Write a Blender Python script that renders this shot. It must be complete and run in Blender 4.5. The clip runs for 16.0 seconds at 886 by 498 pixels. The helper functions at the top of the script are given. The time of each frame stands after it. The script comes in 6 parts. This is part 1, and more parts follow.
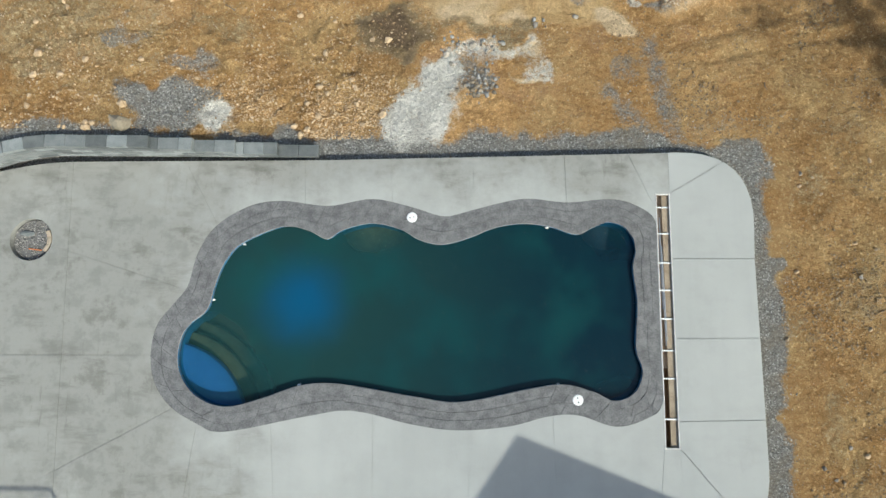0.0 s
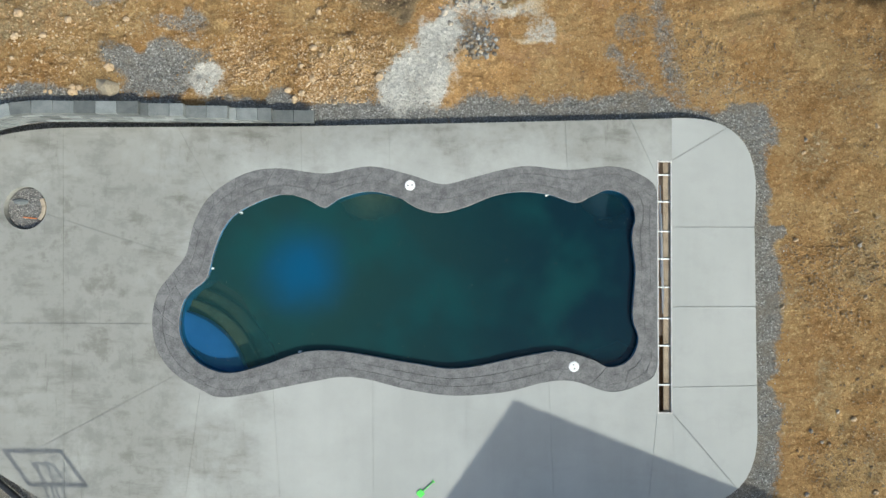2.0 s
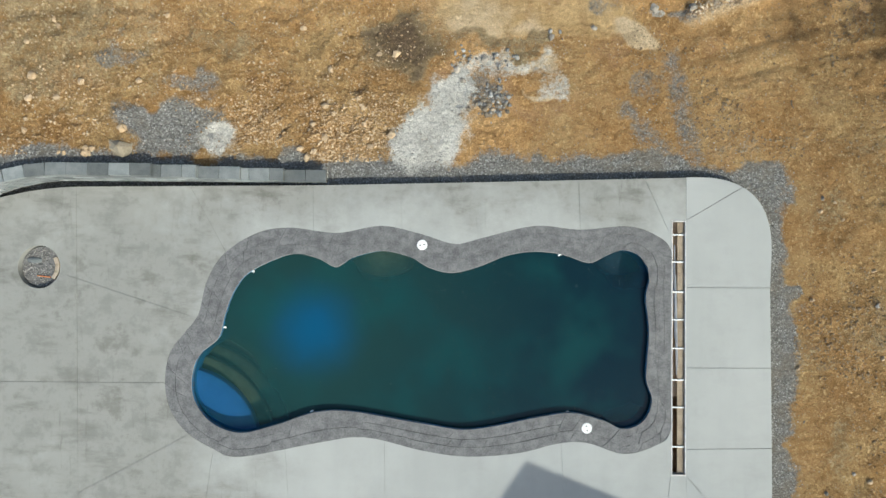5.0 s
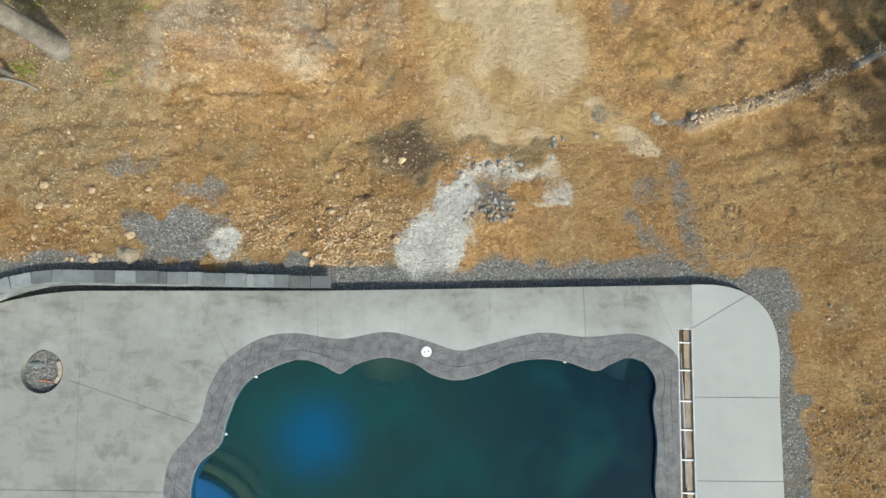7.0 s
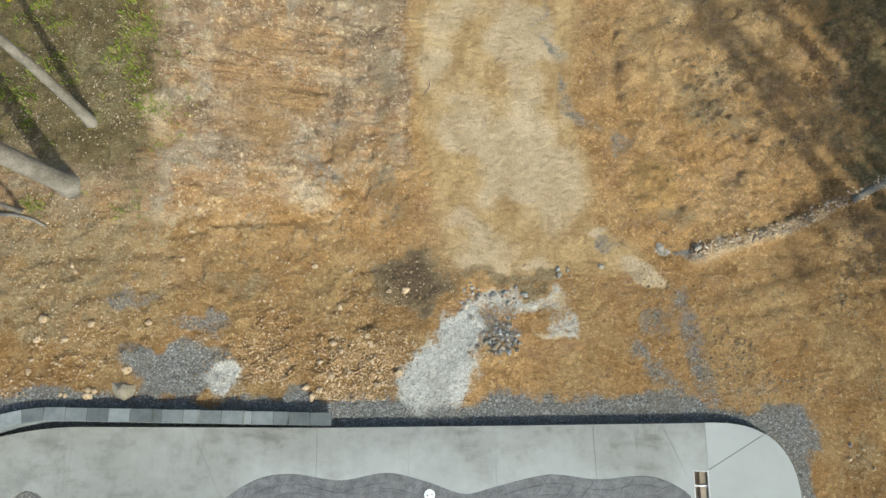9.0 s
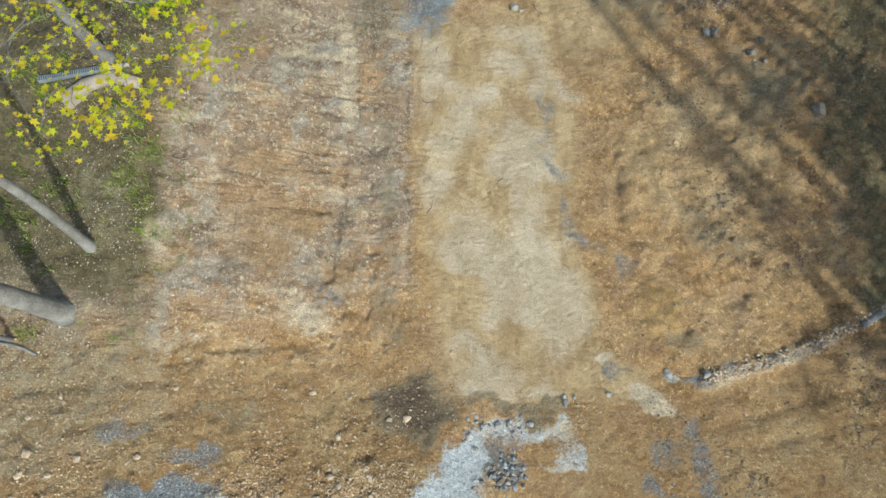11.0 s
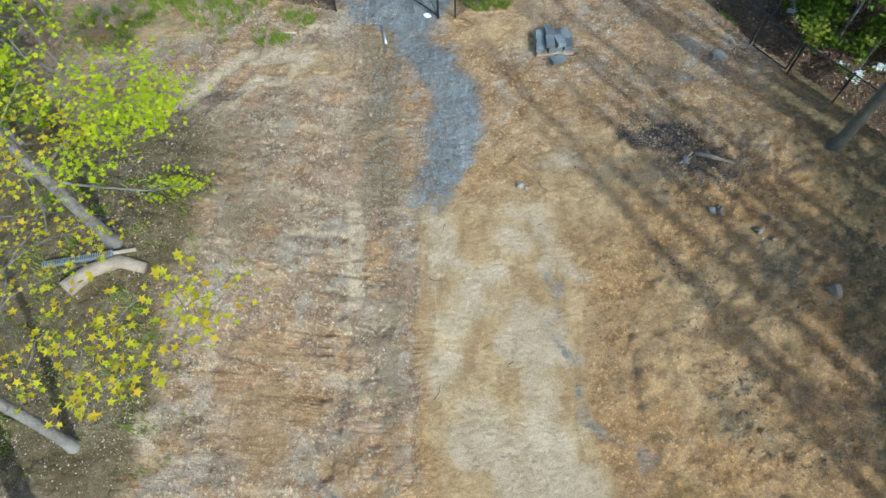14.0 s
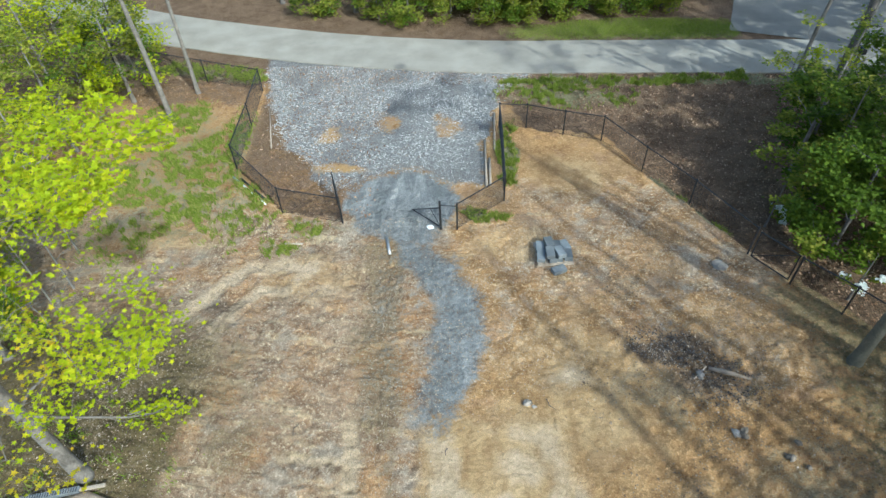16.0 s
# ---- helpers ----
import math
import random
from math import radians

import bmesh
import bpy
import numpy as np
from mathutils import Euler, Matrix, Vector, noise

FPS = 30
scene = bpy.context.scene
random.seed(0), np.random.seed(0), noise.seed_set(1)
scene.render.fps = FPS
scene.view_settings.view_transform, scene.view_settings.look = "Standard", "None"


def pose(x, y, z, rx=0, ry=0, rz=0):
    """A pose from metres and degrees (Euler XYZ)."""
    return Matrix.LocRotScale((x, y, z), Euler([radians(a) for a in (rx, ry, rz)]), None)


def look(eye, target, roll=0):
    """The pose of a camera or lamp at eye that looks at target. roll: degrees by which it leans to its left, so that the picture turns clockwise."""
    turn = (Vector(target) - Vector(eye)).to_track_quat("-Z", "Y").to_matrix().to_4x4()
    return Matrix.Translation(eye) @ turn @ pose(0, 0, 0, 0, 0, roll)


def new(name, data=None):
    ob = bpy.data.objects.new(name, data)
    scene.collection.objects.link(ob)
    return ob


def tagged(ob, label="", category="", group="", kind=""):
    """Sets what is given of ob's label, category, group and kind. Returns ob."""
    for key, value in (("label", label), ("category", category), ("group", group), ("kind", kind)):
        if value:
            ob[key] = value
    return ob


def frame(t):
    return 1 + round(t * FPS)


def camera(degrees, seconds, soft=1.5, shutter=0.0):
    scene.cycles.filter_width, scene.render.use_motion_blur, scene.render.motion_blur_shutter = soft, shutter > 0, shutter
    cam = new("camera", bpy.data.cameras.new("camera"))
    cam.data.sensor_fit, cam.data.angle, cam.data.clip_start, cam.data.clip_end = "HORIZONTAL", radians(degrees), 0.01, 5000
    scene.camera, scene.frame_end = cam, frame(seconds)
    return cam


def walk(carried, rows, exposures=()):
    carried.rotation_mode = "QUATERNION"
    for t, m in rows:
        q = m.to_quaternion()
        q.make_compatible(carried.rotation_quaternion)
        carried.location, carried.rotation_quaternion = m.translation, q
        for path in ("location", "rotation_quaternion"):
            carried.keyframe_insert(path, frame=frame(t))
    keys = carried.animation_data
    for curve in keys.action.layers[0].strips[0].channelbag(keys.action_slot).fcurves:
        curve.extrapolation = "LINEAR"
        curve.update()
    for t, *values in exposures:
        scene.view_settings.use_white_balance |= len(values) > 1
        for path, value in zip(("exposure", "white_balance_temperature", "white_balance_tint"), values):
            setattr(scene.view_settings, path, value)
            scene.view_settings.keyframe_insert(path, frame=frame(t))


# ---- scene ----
cam = camera(74.60, 16.0, soft=1.5)
PATH = [
    (0, (-0.030, -0.544, 12.904), (7.482, 0.297, 0.507)),
    (0.5, (-0.021, -0.464, 12.925), (2.507, 0.259, 0.349)),
    (1, (0.032, -0.330, 12.894), (1.261, 0.191, 0.468)),
    (1.5, (0.033, -0.126, 12.878), (1.488, 0.184, 0.432)),
    (2, (-0.031, 0.090, 12.897), (1.599, 0.172, 0.460)),
    (2.5, (-0.090, 0.278, 12.895), (1.665, 0.167, 0.499)),
    (3, (-0.142, 0.594, 12.893), (1.155, 0.180, 0.477)),
    (3.5, (-0.157, 0.841, 12.892), (0.967, 0.272, 0.500)),
    (5.8, (-0.162, 1.988, 12.875), (1.934, 0.997, 0.592)),
    (6, (-0.159, 2.140, 12.903), (2.348, 0.973, 0.601)),
    (6.5, (-0.145, 2.574, 12.935), (3.530, 1.156, 0.697)),
    (7, (-0.174, 2.959, 12.950), (5.204, 1.287, 0.763)),
    (7.5, (-0.191, 3.303, 12.957), (7.030, 1.297, 0.782)),
    (8, (-0.219, 3.618, 12.962), (8.681, 1.349, 0.784)),
    (8.5, (-0.262, 3.968, 12.984), (10.426, 1.257, 0.813)),
    (9, (-0.250, 4.331, 12.987), (12.193, 1.426, 0.826)),
    (9.2, (-0.262, 4.520, 12.978), (12.606, 1.297, 1.015)),
    (11.3, (-0.447, 5.980, 13.152), (19.227, 0.980, 0.885)),
    (11.5, (-0.463, 6.102, 13.154), (20.006, 1.076, 0.878)),
    (12, (-0.518, 6.357, 13.174), (21.850, 0.998, 0.876)),
    (12.5, (-0.513, 6.621, 13.195), (23.760, 1.106, 0.956)),
    (13, (-0.529, 6.892, 13.224), (25.735, 1.183, 0.959)),
    (13.5, (-0.560, 7.201, 13.267), (27.462, 1.209, 1.032)),
    (14, (-0.556, 7.492, 13.334), (29.257, 1.270, 1.063)),
    (14.5, (-0.466, 7.853, 13.444), (33.549, 1.516, 1.217)),
    (15, (-0.412, 8.135, 13.510), (39.529, 1.713, 1.379)),
    (15.5, (-0.448, 8.434, 13.514), (44.673, 1.684, 1.386)),
    (16, (-0.477, 8.651, 13.518), (46.472, 1.739, 1.348)),
]
walk(cam, [(t, pose(*eye, *turn)) for t, eye, turn in PATH],
     exposures=[(0.0, 0.55, 6200, 1), (6.0, 0.55, 6200, 1), (9.2, 0.49, 6050, -1), (11.3, 0.51, 5250, -2), (12.5, 0.52, 5150, -2), (14.0, 0.54, 5050, -1), (15.0, 0.62, 5150, -1), (16.0, 0.73, 5250, -1)])

# ---- light ----
SUN_TO = Vector((0.61, -0.79, 0.84)).normalized()
world = bpy.data.worlds.new("world")
scene.world = world
world.use_nodes = True
wn = world.node_tree.nodes
sky = wn.new("ShaderNodeTexSky")
sky.sky_type, sky.sun_disc = "NISHITA", False
sky.air_density, sky.dust_density, sky.ozone_density = 1.0, 3.0, 0.7
sky.sun_elevation = math.asin(SUN_TO.z)
sky.sun_rotation = math.atan2(SUN_TO.x, SUN_TO.y)
world.node_tree.links.new(sky.outputs[0], wn["Background"].inputs[0])
wn["Background"].inputs[1].default_value = 0.135
sun = new("sun", bpy.data.lights.new("sun", "SUN"))
sun.data.energy, sun.data.angle, sun.data.color = 2.8, radians(0.7), (1.0, 0.95, 0.87)
sun.matrix_world = look(SUN_TO * 60, (0, 0, 0))


# ---- noise on arrays ----
LATTICE = np.random.RandomState(4).rand(256, 256)


def vnoise(x, y):
    xi, yi = np.floor(x).astype(int), np.floor(y).astype(int)
    fx, fy = x - xi, y - yi
    fx, fy = fx * fx * (3 - 2 * fx), fy * fy * (3 - 2 * fy)
    a, b = LATTICE[xi & 255, yi & 255], LATTICE[(xi + 1) & 255, yi & 255]
    c, d = LATTICE[xi & 255, (yi + 1) & 255], LATTICE[(xi + 1) & 255, (yi + 1) & 255]
    return (a * (1 - fx) + b * fx) * (1 - fy) + (c * (1 - fx) + d * fx) * fy


def fbm(x, y, scale, octaves=4):
    x, y = np.asarray(x, float), np.asarray(y, float)
    total, amp, norm = 0, 1.0, 0
    for k in range(octaves):
        total = total + amp * vnoise(x * scale * 2 ** k + 17.3 * k, y * scale * 2 ** k + 9.1 * k)
        norm += amp
        amp *= 0.5
    return total / norm


def smooth(a, b, v):
    t = np.clip((np.asarray(v, float) - a) / (b - a), 0, 1)
    return t * t * (3 - 2 * t)


def blob(x, y, cx, cy, rx, ry, turn=0.0, edge=0.45):
    """1 inside an ellipse, fading to 0 at its rim."""
    c, s = math.cos(radians(turn)), math.sin(radians(turn))
    u, v = (x - cx) * c + (y - cy) * s, -(x - cx) * s + (y - cy) * c
    return 1 - smooth(1 - edge, 1 + edge, np.sqrt((u / rx) ** 2 + (v / ry) ** 2))


def stroke(x, y, points, width, edge=0.5):
    """1 along a polyline of that half width, fading to 0."""
    best = np.full(np.shape(x), 1e9)
    for (ax, ay), (bx, by) in zip(points, points[1:]):
        dx, dy = bx - ax, by - ay
        t = np.clip(((x - ax) * dx + (y - ay) * dy) / (dx * dx + dy * dy), 0, 1)
        best = np.minimum(best, np.hypot(x - ax - t * dx, y - ay - t * dy))
    return 1 - smooth(width * (1 - edge), width * (1 + edge), best)


FENCE_EAST = [(0.99, 32.0), (2.09, 30.0), (3.56, 29.5), (5.02, 28.96), (6.17, 26.7), (7.46, 24.77), (8.6, 22.5), (10.3, 19.9), (12.5, 15.5), (15, 11)]


def east_of_fence(x, y):
    """1 beyond the east fence, 0 on the building site."""
    fx = np.interp(y, [p[1] for p in FENCE_EAST[::-1]], [p[0] for p in FENCE_EAST[::-1]])
    return smooth(-0.3, 0.6, np.asarray(x) - fx) * smooth(11, 13, y)


def height(x, y):
    """Height of the ground."""
    x, y = np.asarray(x, float), np.asarray(y, float)
    z = -0.2 + 0.55 * smooth(6, 17, y)
    wall = 3.21 - 0.22 * np.maximum(0.0, (-8.6 - x) / 1.4) ** 2
    left = 1.55 * smooth(-2.0, -9.0, x) * (0.4 + 0.6 * smooth(3.6, 9.0, y)) * smooth(wall + 0.12, wall + 0.26, y) * (1 - smooth(13, 23, y))
    z = z + left
    z = z + 0.3 * smooth(5, 9, x) * smooth(8, 14, y) * (1 - smooth(18, 24, y))
    z = z - 0.12 * smooth(30, 35, y)
    z = z - 0.9 * east_of_fence(x, y) * smooth(0, 3, x - 5) * (1 - smooth(29, 34, y)) * smooth(16, 22, y) * 0.6
    return z


def lane_mask(x, y):
    """1 on the levelled pale strip that runs through the site."""
    west = np.interp(y, [6.6, 8.0, 9.8, 11.9, 13.4, 16.0], [-0.45, -0.95, -1.2, -1.36, -1.53, -1.58])
    east = np.interp(y, [6.5, 7.2, 7.9, 9.1, 9.8, 11.3, 13.0, 14.0, 15.5, 16.4], [3.9, 3.7, 2.9, 2.8, 2.4, 2.45, 2.7, 2.2, 1.9, 2.0])
    return smooth(-0.3, 0.4, x - west) * (1 - smooth(-0.55, 0.55, x - east)) * smooth(6.4, 6.85, y) * (1 - smooth(15.4, 17.2, y))


def relief(x, y):
    """Small lumps and ruts of the bare soil."""
    site = smooth(3.6, 4.4, y) * (1 - smooth(25, 28, y)) * (1 - smooth(10, 13, np.abs(x)))
    site = np.maximum(site, smooth(7.5, 8.2, x) * smooth(-6, -5, y) * (1 - smooth(12, 15, x)) * (1 - smooth(3, 5, y)))
    lump = (fbm(x, y, 0.9, 3) - 0.5) * 0.12 + (fbm(x + 40, y, 3.0, 3) - 0.5) * 0.07
    lump = lump + (np.abs(fbm(x + 9, y + 70, 4.5, 2) - 0.5) - 0.1) * -0.10
    lump = lump + (fbm(x + 61, y + 12, 6.5, 2) - 0.5) * 0.09
    lump = lump + smooth(0.55, 0.75, fbm(x + 5, y + 33, 2.2, 2)) * 0.04
    turned = smooth(3.3, 4.2, x) * smooth(7.2, 8.5, y) * (1 - smooth(17, 20, y))
    rough = 0.75 + turned * 0.75 + smooth(-1.5, -2.5, x) * 0.6 + smooth(7.4, 8.4, x) * 0.2
    rough = rough * (1 - 0.75 * lane_mask(x, y))
    z = lump * rough * site
    z = z - 0.10 * stroke(x, y, [(-3.2, 12.2), (-3.25, 10.6), (-3.4, 9.3)], 0.12) * site
    for k in range(9):
        z = z - 0.085 * stroke(x, y, [(-4.9 + 0.23 * (k * 5 % 7), 10.9 + 0.52 * k), (-3.3 + 0.3 * (k * 3 % 4), 10.95 + 0.5 * k)], 0.05, 0.9) * site
    # cleat marks and ruts of the digger
    for x0, y0, x1, y1, wide, deep in ((-2.45, 8, -2.75, 18, 0.07, 0.04), (-1.55, 8.5, -1.85, 17.5, 0.09, 0.05), (-5.62, 7.53, -3.8, 7.79, 0.07, 0.10), (-5.3, 7.3, -4.9, 6.6, 0.09, 0.07), (-3.1, 13.2, -3.35, 16.2, 0.16, 0.06),
                                       (-7.5, 21.2, -8.7, 18.8, 0.16, 0.08), (-7.0, 21.0, -8.2, 18.4, 0.12, 0.07), (-6.9, 19.8, -7.4, 18.1, 0.1, 0.06), (-9.5, 6.6, -6.5, 6.9, 0.12, 0.07), (-9.6, 5.6, -6.0, 6.3, 0.1, 0.06), (5.6, 6.2, 9.5, 7.3, 0.1, 0.06), (5.6, 5.7, 9.6, 6.4, 0.1, 0.05)):
        z = z - deep * stroke(x, y, [(x0, y0), (x1, y1)], wide, 0.9) * site
    cleat = 0.5 + 0.5 * np.sin(y * 42.0 + 3.0 * x)
    z = z + 0.02 * cleat * site * np.maximum(stroke(x, y, [(-0.9, 9), (-1.1, 12.4)], 0.22, 0.4), np.maximum(stroke(x, y, [(-3.6, 8), (-3.4, 12)], 0.2, 0.4), stroke(x, y, [(1.2, 6.8), (0.7, 9.5)], 0.2, 0.4)))
    z = z - 0.05 * stroke(x, y, [(3.45, 12.5), (3.45, 11.2), (3.6, 10.2), (4.1, 9.4), (4.9, 8.3)], 0.13) * site
    z = z + 0.10 * stroke(x, y, [(3.75, 12.3), (3.8, 10.4), (4.3, 9.7), (4.8, 9.2)], 0.2, 0.9) * site * (0.3 + 1.4 * fbm(x + 2, y, 2.6, 2))
    z = z + 0.07 * stroke(x, y, [(5.2, 7.1), (7.1, 7.65), (9.4, 8.8)], 0.16) * site * (0.4 + 1.2 * fbm(x, y, 4.0, 2))
    z = z - 0.04 * stroke(x, y, [(5.3, 6.8), (7.4, 7.3), (9.4, 8.3)], 0.2) * site
    z = z + 0.06 * blob(x, y, -0.6, 4.6, 0.9, 1.1)
    z = z + 0.10 * blob(x, y, 4.25, 8.7, 0.6, 0.5)
    return z


def ground_z(x, y):
    return float(height(x, y) + relief(np.array([float(x)]), np.array([float(y)]))[0])


# ---- mesh helpers ----
def part(name, bm, material, parent=None, label="", smooth_faces=False):
    """Links a bmesh as one mesh object, under a thing where one is given."""
    me = bpy.data.meshes.new(name)
    bm.to_mesh(me)
    bm.free()
    return link(name, me, material, parent, label, smooth_faces)


def link(name, me, material, parent=None, label="", smooth_faces=False):
    if material is not None and not me.materials:
        me.materials.append(material)
    if smooth_faces:
        me.polygons.foreach_set("use_smooth", [True] * len(me.polygons))
    ob = new(name, me)
    if parent is not None:
        ob.parent = parent
    if label:
        tagged(ob, label)
    return ob


def raw(name, verts, faces, material, parent=None, label="", smooth_faces=False):
    me = bpy.data.meshes.new(name)
    me.from_pydata([tuple(v) for v in verts], [], faces)
    me.update()
    return link(name, me, material, parent, label, smooth_faces)


def thing(name, label, category, at=(0, 0, 0), turn=0.0, group="", kind=""):
    ob = new(name)
    ob.empty_display_size = 0.1
    ob.matrix_basis = pose(*at, 0, 0, turn)
    return tagged(ob, label, category, group, kind)


def box(bm, size, at=(0, 0, 0), turn=None, bevel=0.0):
    m = Matrix.Translation(at) @ (turn.to_4x4() if turn is not None else Matrix()) @ Matrix.Diagonal((*size, 1))
    made = bmesh.ops.create_cube(bm, size=1, matrix=m)["verts"]
    if bevel:
        edges = list({e for v in made for e in v.link_edges})
        bmesh.ops.bevel(bm, geom=edges, offset=bevel, segments=2, affect="EDGES", profile=0.6)


def boxed(size, at=(0, 0, 0), turn=None, bevel=0.0):
    bm = bmesh.new()
    box(bm, size, at, turn, bevel)
    return bm


def tube(bm, points, radii, sides=8, cap=True):
    """A tapered tube along points."""
    points = [Vector(p) for p in points]
    if not hasattr(radii, "__len__"):
        radii = [radii] * len(points)
    rings, side = [], None
    for k, p in enumerate(points):
        d = (points[min(k + 1, len(points) - 1)] - points[max(k - 1, 0)]).normalized()
        if side is None:
            side = d.cross(Vector((0, 0, 1)) if abs(d.z) < 0.9 else Vector((1, 0, 0))).normalized()
        side = (side - d * side.dot(d)).normalized()
        up = d.cross(side)
        rings.append([bm.verts.new(p + (side * math.cos(a) + up * math.sin(a)) * radii[k])
                      for a in (2 * math.pi * j / sides for j in range(sides))])
    for a, b in zip(rings, rings[1:]):
        for j in range(sides):
            bm.faces.new((a[j], a[(j + 1) % sides], b[(j + 1) % sides], b[j]))
    if cap:
        bm.faces.new(rings[0][::-1])
        bm.faces.new(rings[-1])


def tubed(points, radii, sides=8):
    bm = bmesh.new()
    tube(bm, points, radii, sides)
    return bm


def prism(bm, outline, z0, z1):
    """An upright prism over a closed outline."""
    low = [bm.verts.new((x, y, z0)) for x, y in outline]
    high = [bm.verts.new((x, y, z1)) for x, y in outline]
    n = len(outline)
    for k in range(n):
        bm.faces.new((low[k], low[(k + 1) % n], high[(k + 1) % n], high[k]))
    bm.faces.new(low[::-1])
    bm.faces.new(high)


def closed_curve(points, steps=8):
    """A smooth closed line through points."""
    out, n = [], len(points)
    for k in range(n):
        p0, p1, p2, p3 = (np.array(points[(k + j - 1) % n]) for j in range(4))
        for s in range(steps):
            t = s / steps
            out.append(tuple(0.5 * (2 * p1 + (p2 - p0) * t + (2 * p0 - 5 * p1 + 4 * p2 - p3) * t * t + (3 * p1 - p0 - 3 * p2 + p3) * t ** 3)))
    return out


def rounded(corners, steps=10):
    """A closed outline from corners (x, y, radius)."""
    out, n = [], len(corners)
    for k in range(n):
        p, a, b = (Vector(corners[j % n][:2]) for j in (k, k - 1, k + 1))
        r = corners[k][2]
        if r == 0:
            out.append(tuple(p))
            continue
        p0, p1 = p + (a - p).normalized() * r, p + (b - p).normalized() * r
        for s in range(steps + 1):
            t = s / steps
            out.append(tuple((1 - t) ** 2 * p0 + 2 * t * (1 - t) * p + t * t * p1))
    return out


def cut(ob, cutters):
    """Takes the cutters' solids out of ob's mesh for good."""
    for c in cutters:
        mod = ob.modifiers.new("cut", "BOOLEAN")
        mod.operation, mod.object, mod.solver = "DIFFERENCE", c, "EXACT"
    bpy.context.view_layer.update()
    me = bpy.data.meshes.new_from_object(ob.evaluated_get(bpy.context.evaluated_depsgraph_get()))
    ob.modifiers.clear()
    ob.data = me
    for c in cutters:
        bpy.data.objects.remove(c)


# ---- materials ----
class Nodes:
    """Short hand for a node material."""

    def __init__(self, name):
        self.mat = bpy.data.materials.new(name)
        self.mat.use_nodes = True
        self.tree = self.mat.node_tree
        self.bsdf = self.tree.nodes["Principled BSDF"]

    def node(self, kind, **sockets):
        n = self.tree.nodes.new("ShaderNode" + kind)
        for key, value in sockets.items():
            self.put(n.inputs[key.replace("_", " ")], value)
        return n

    def put(self, socket, value):
        if isinstance(value, bpy.types.NodeSocket):
            self.tree.links.new(value, socket)
        elif isinstance(value, tuple) and len(value) == 3 and socket.type == "RGBA":
            socket.default_value = (*value, 1)
        else:
            socket.default_value = value

    def noise(self, scale, detail=4.0, vector=None, rough=0.55):
        n = self.node("TexNoise", Scale=scale, Detail=detail, Roughness=rough)
        self.tree.links.new(vector if vector is not None else self.place(), n.inputs["Vector"])
        return n.outputs["Fac"]

    def place(self):
        if not hasattr(self, "geo"):
            self.geo = self.tree.nodes.new("ShaderNodeNewGeometry")
        return self.geo.outputs["Position"]

    def mix(self, fac, a, b, kind="MIX"):
        n = self.tree.nodes.new("ShaderNodeMix")
        n.data_type, n.blend_type = "RGBA", kind
        for socket, value in ((n.inputs[0], fac), (n.inputs[6], a), (n.inputs[7], b)):
            self.put(socket, value)
        return n.outputs[2]

    def math(self, op, a, b=0.0, c=0.0):
        n = self.tree.nodes.new("ShaderNodeMath")
        n.operation = op
        for socket, value in zip(n.inputs, (a, b, c)):
            self.put(socket, value)
        return n.outputs[0]

    def step(self, value, low, high):
        n = self.tree.nodes.new("ShaderNodeMapRange")
        n.interpolation_type = "SMOOTHSTEP"
        self.put(n.inputs[0], value)
        n.inputs[1].default_value, n.inputs[2].default_value = low, high
        return n.outputs[0]

    def bump(self, value, strength, distance):
        b = self.node("Bump", Strength=strength, Distance=distance, Height=value)
        self.tree.links.new(b.outputs[0], self.bsdf.inputs["Normal"])

    def set(self, **sockets):
        for key, value in sockets.items():
            self.put(self.bsdf.inputs[key.replace("_", " ")], value)
        return self.mat


def plain(name, a, b, scale=3.0, fine=40.0, rough=0.8, bump=0.2, metal=0.0, each=0.0, spread=0.01):
    """Two tones mixed by coarse and fine noise, with a little relief; each: how far single objects differ."""
    n = Nodes(name)
    big, small = n.noise(scale, 5), n.noise(fine, 3)
    fac = n.step(n.math("MULTIPLY_ADD", small, 0.5, n.math("MULTIPLY", big, 0.75)), 0.4, 0.85)
    col = n.mix(fac, a, b)
    if each:
        info = n.node("ObjectInfo")
        v = n.math("MULTIPLY_ADD", info.outputs["Random"], 2 * each, 1 - each)
        col = n.mix(1.0, col, n.node("CombineColor", Red=v, Green=v, Blue=v).outputs[0], "MULTIPLY")
    if bump:
        n.bump(small, bump, spread)
    return n.set(Base_Color=col, Roughness=rough, Metallic=metal)


def by_island(name, tones, rough=0.85, through_light=0.0):
    """A tone for each loose piece of a mesh."""
    n = Nodes(name)
    n.place()
    ramp = n.node("ValToRGB", Fac=n.geo.outputs["Random Per Island"])
    ramp.color_ramp.interpolation = "LINEAR"
    while len(ramp.color_ramp.elements) < len(tones):
        ramp.color_ramp.elements.new(0.5)
    for k, (e, tone) in enumerate(zip(ramp.color_ramp.elements, tones)):
        e.position, e.color = k / (len(tones) - 1), (*tone, 1)
    n.set(Base_Color=ramp.outputs[0], Roughness=rough, Specular_IOR_Level=0.2)
    if through_light:
        t = n.node("BsdfTranslucent", Color=ramp.outputs[0])
        m = n.node("MixShader", Fac=through_light)
        n.tree.links.new(n.bsdf.outputs[0], m.inputs[1])
        n.tree.links.new(t.outputs[0], m.inputs[2])
        n.tree.links.new(m.outputs[0], n.tree.nodes["Material Output"].inputs[0])
    return n.mat


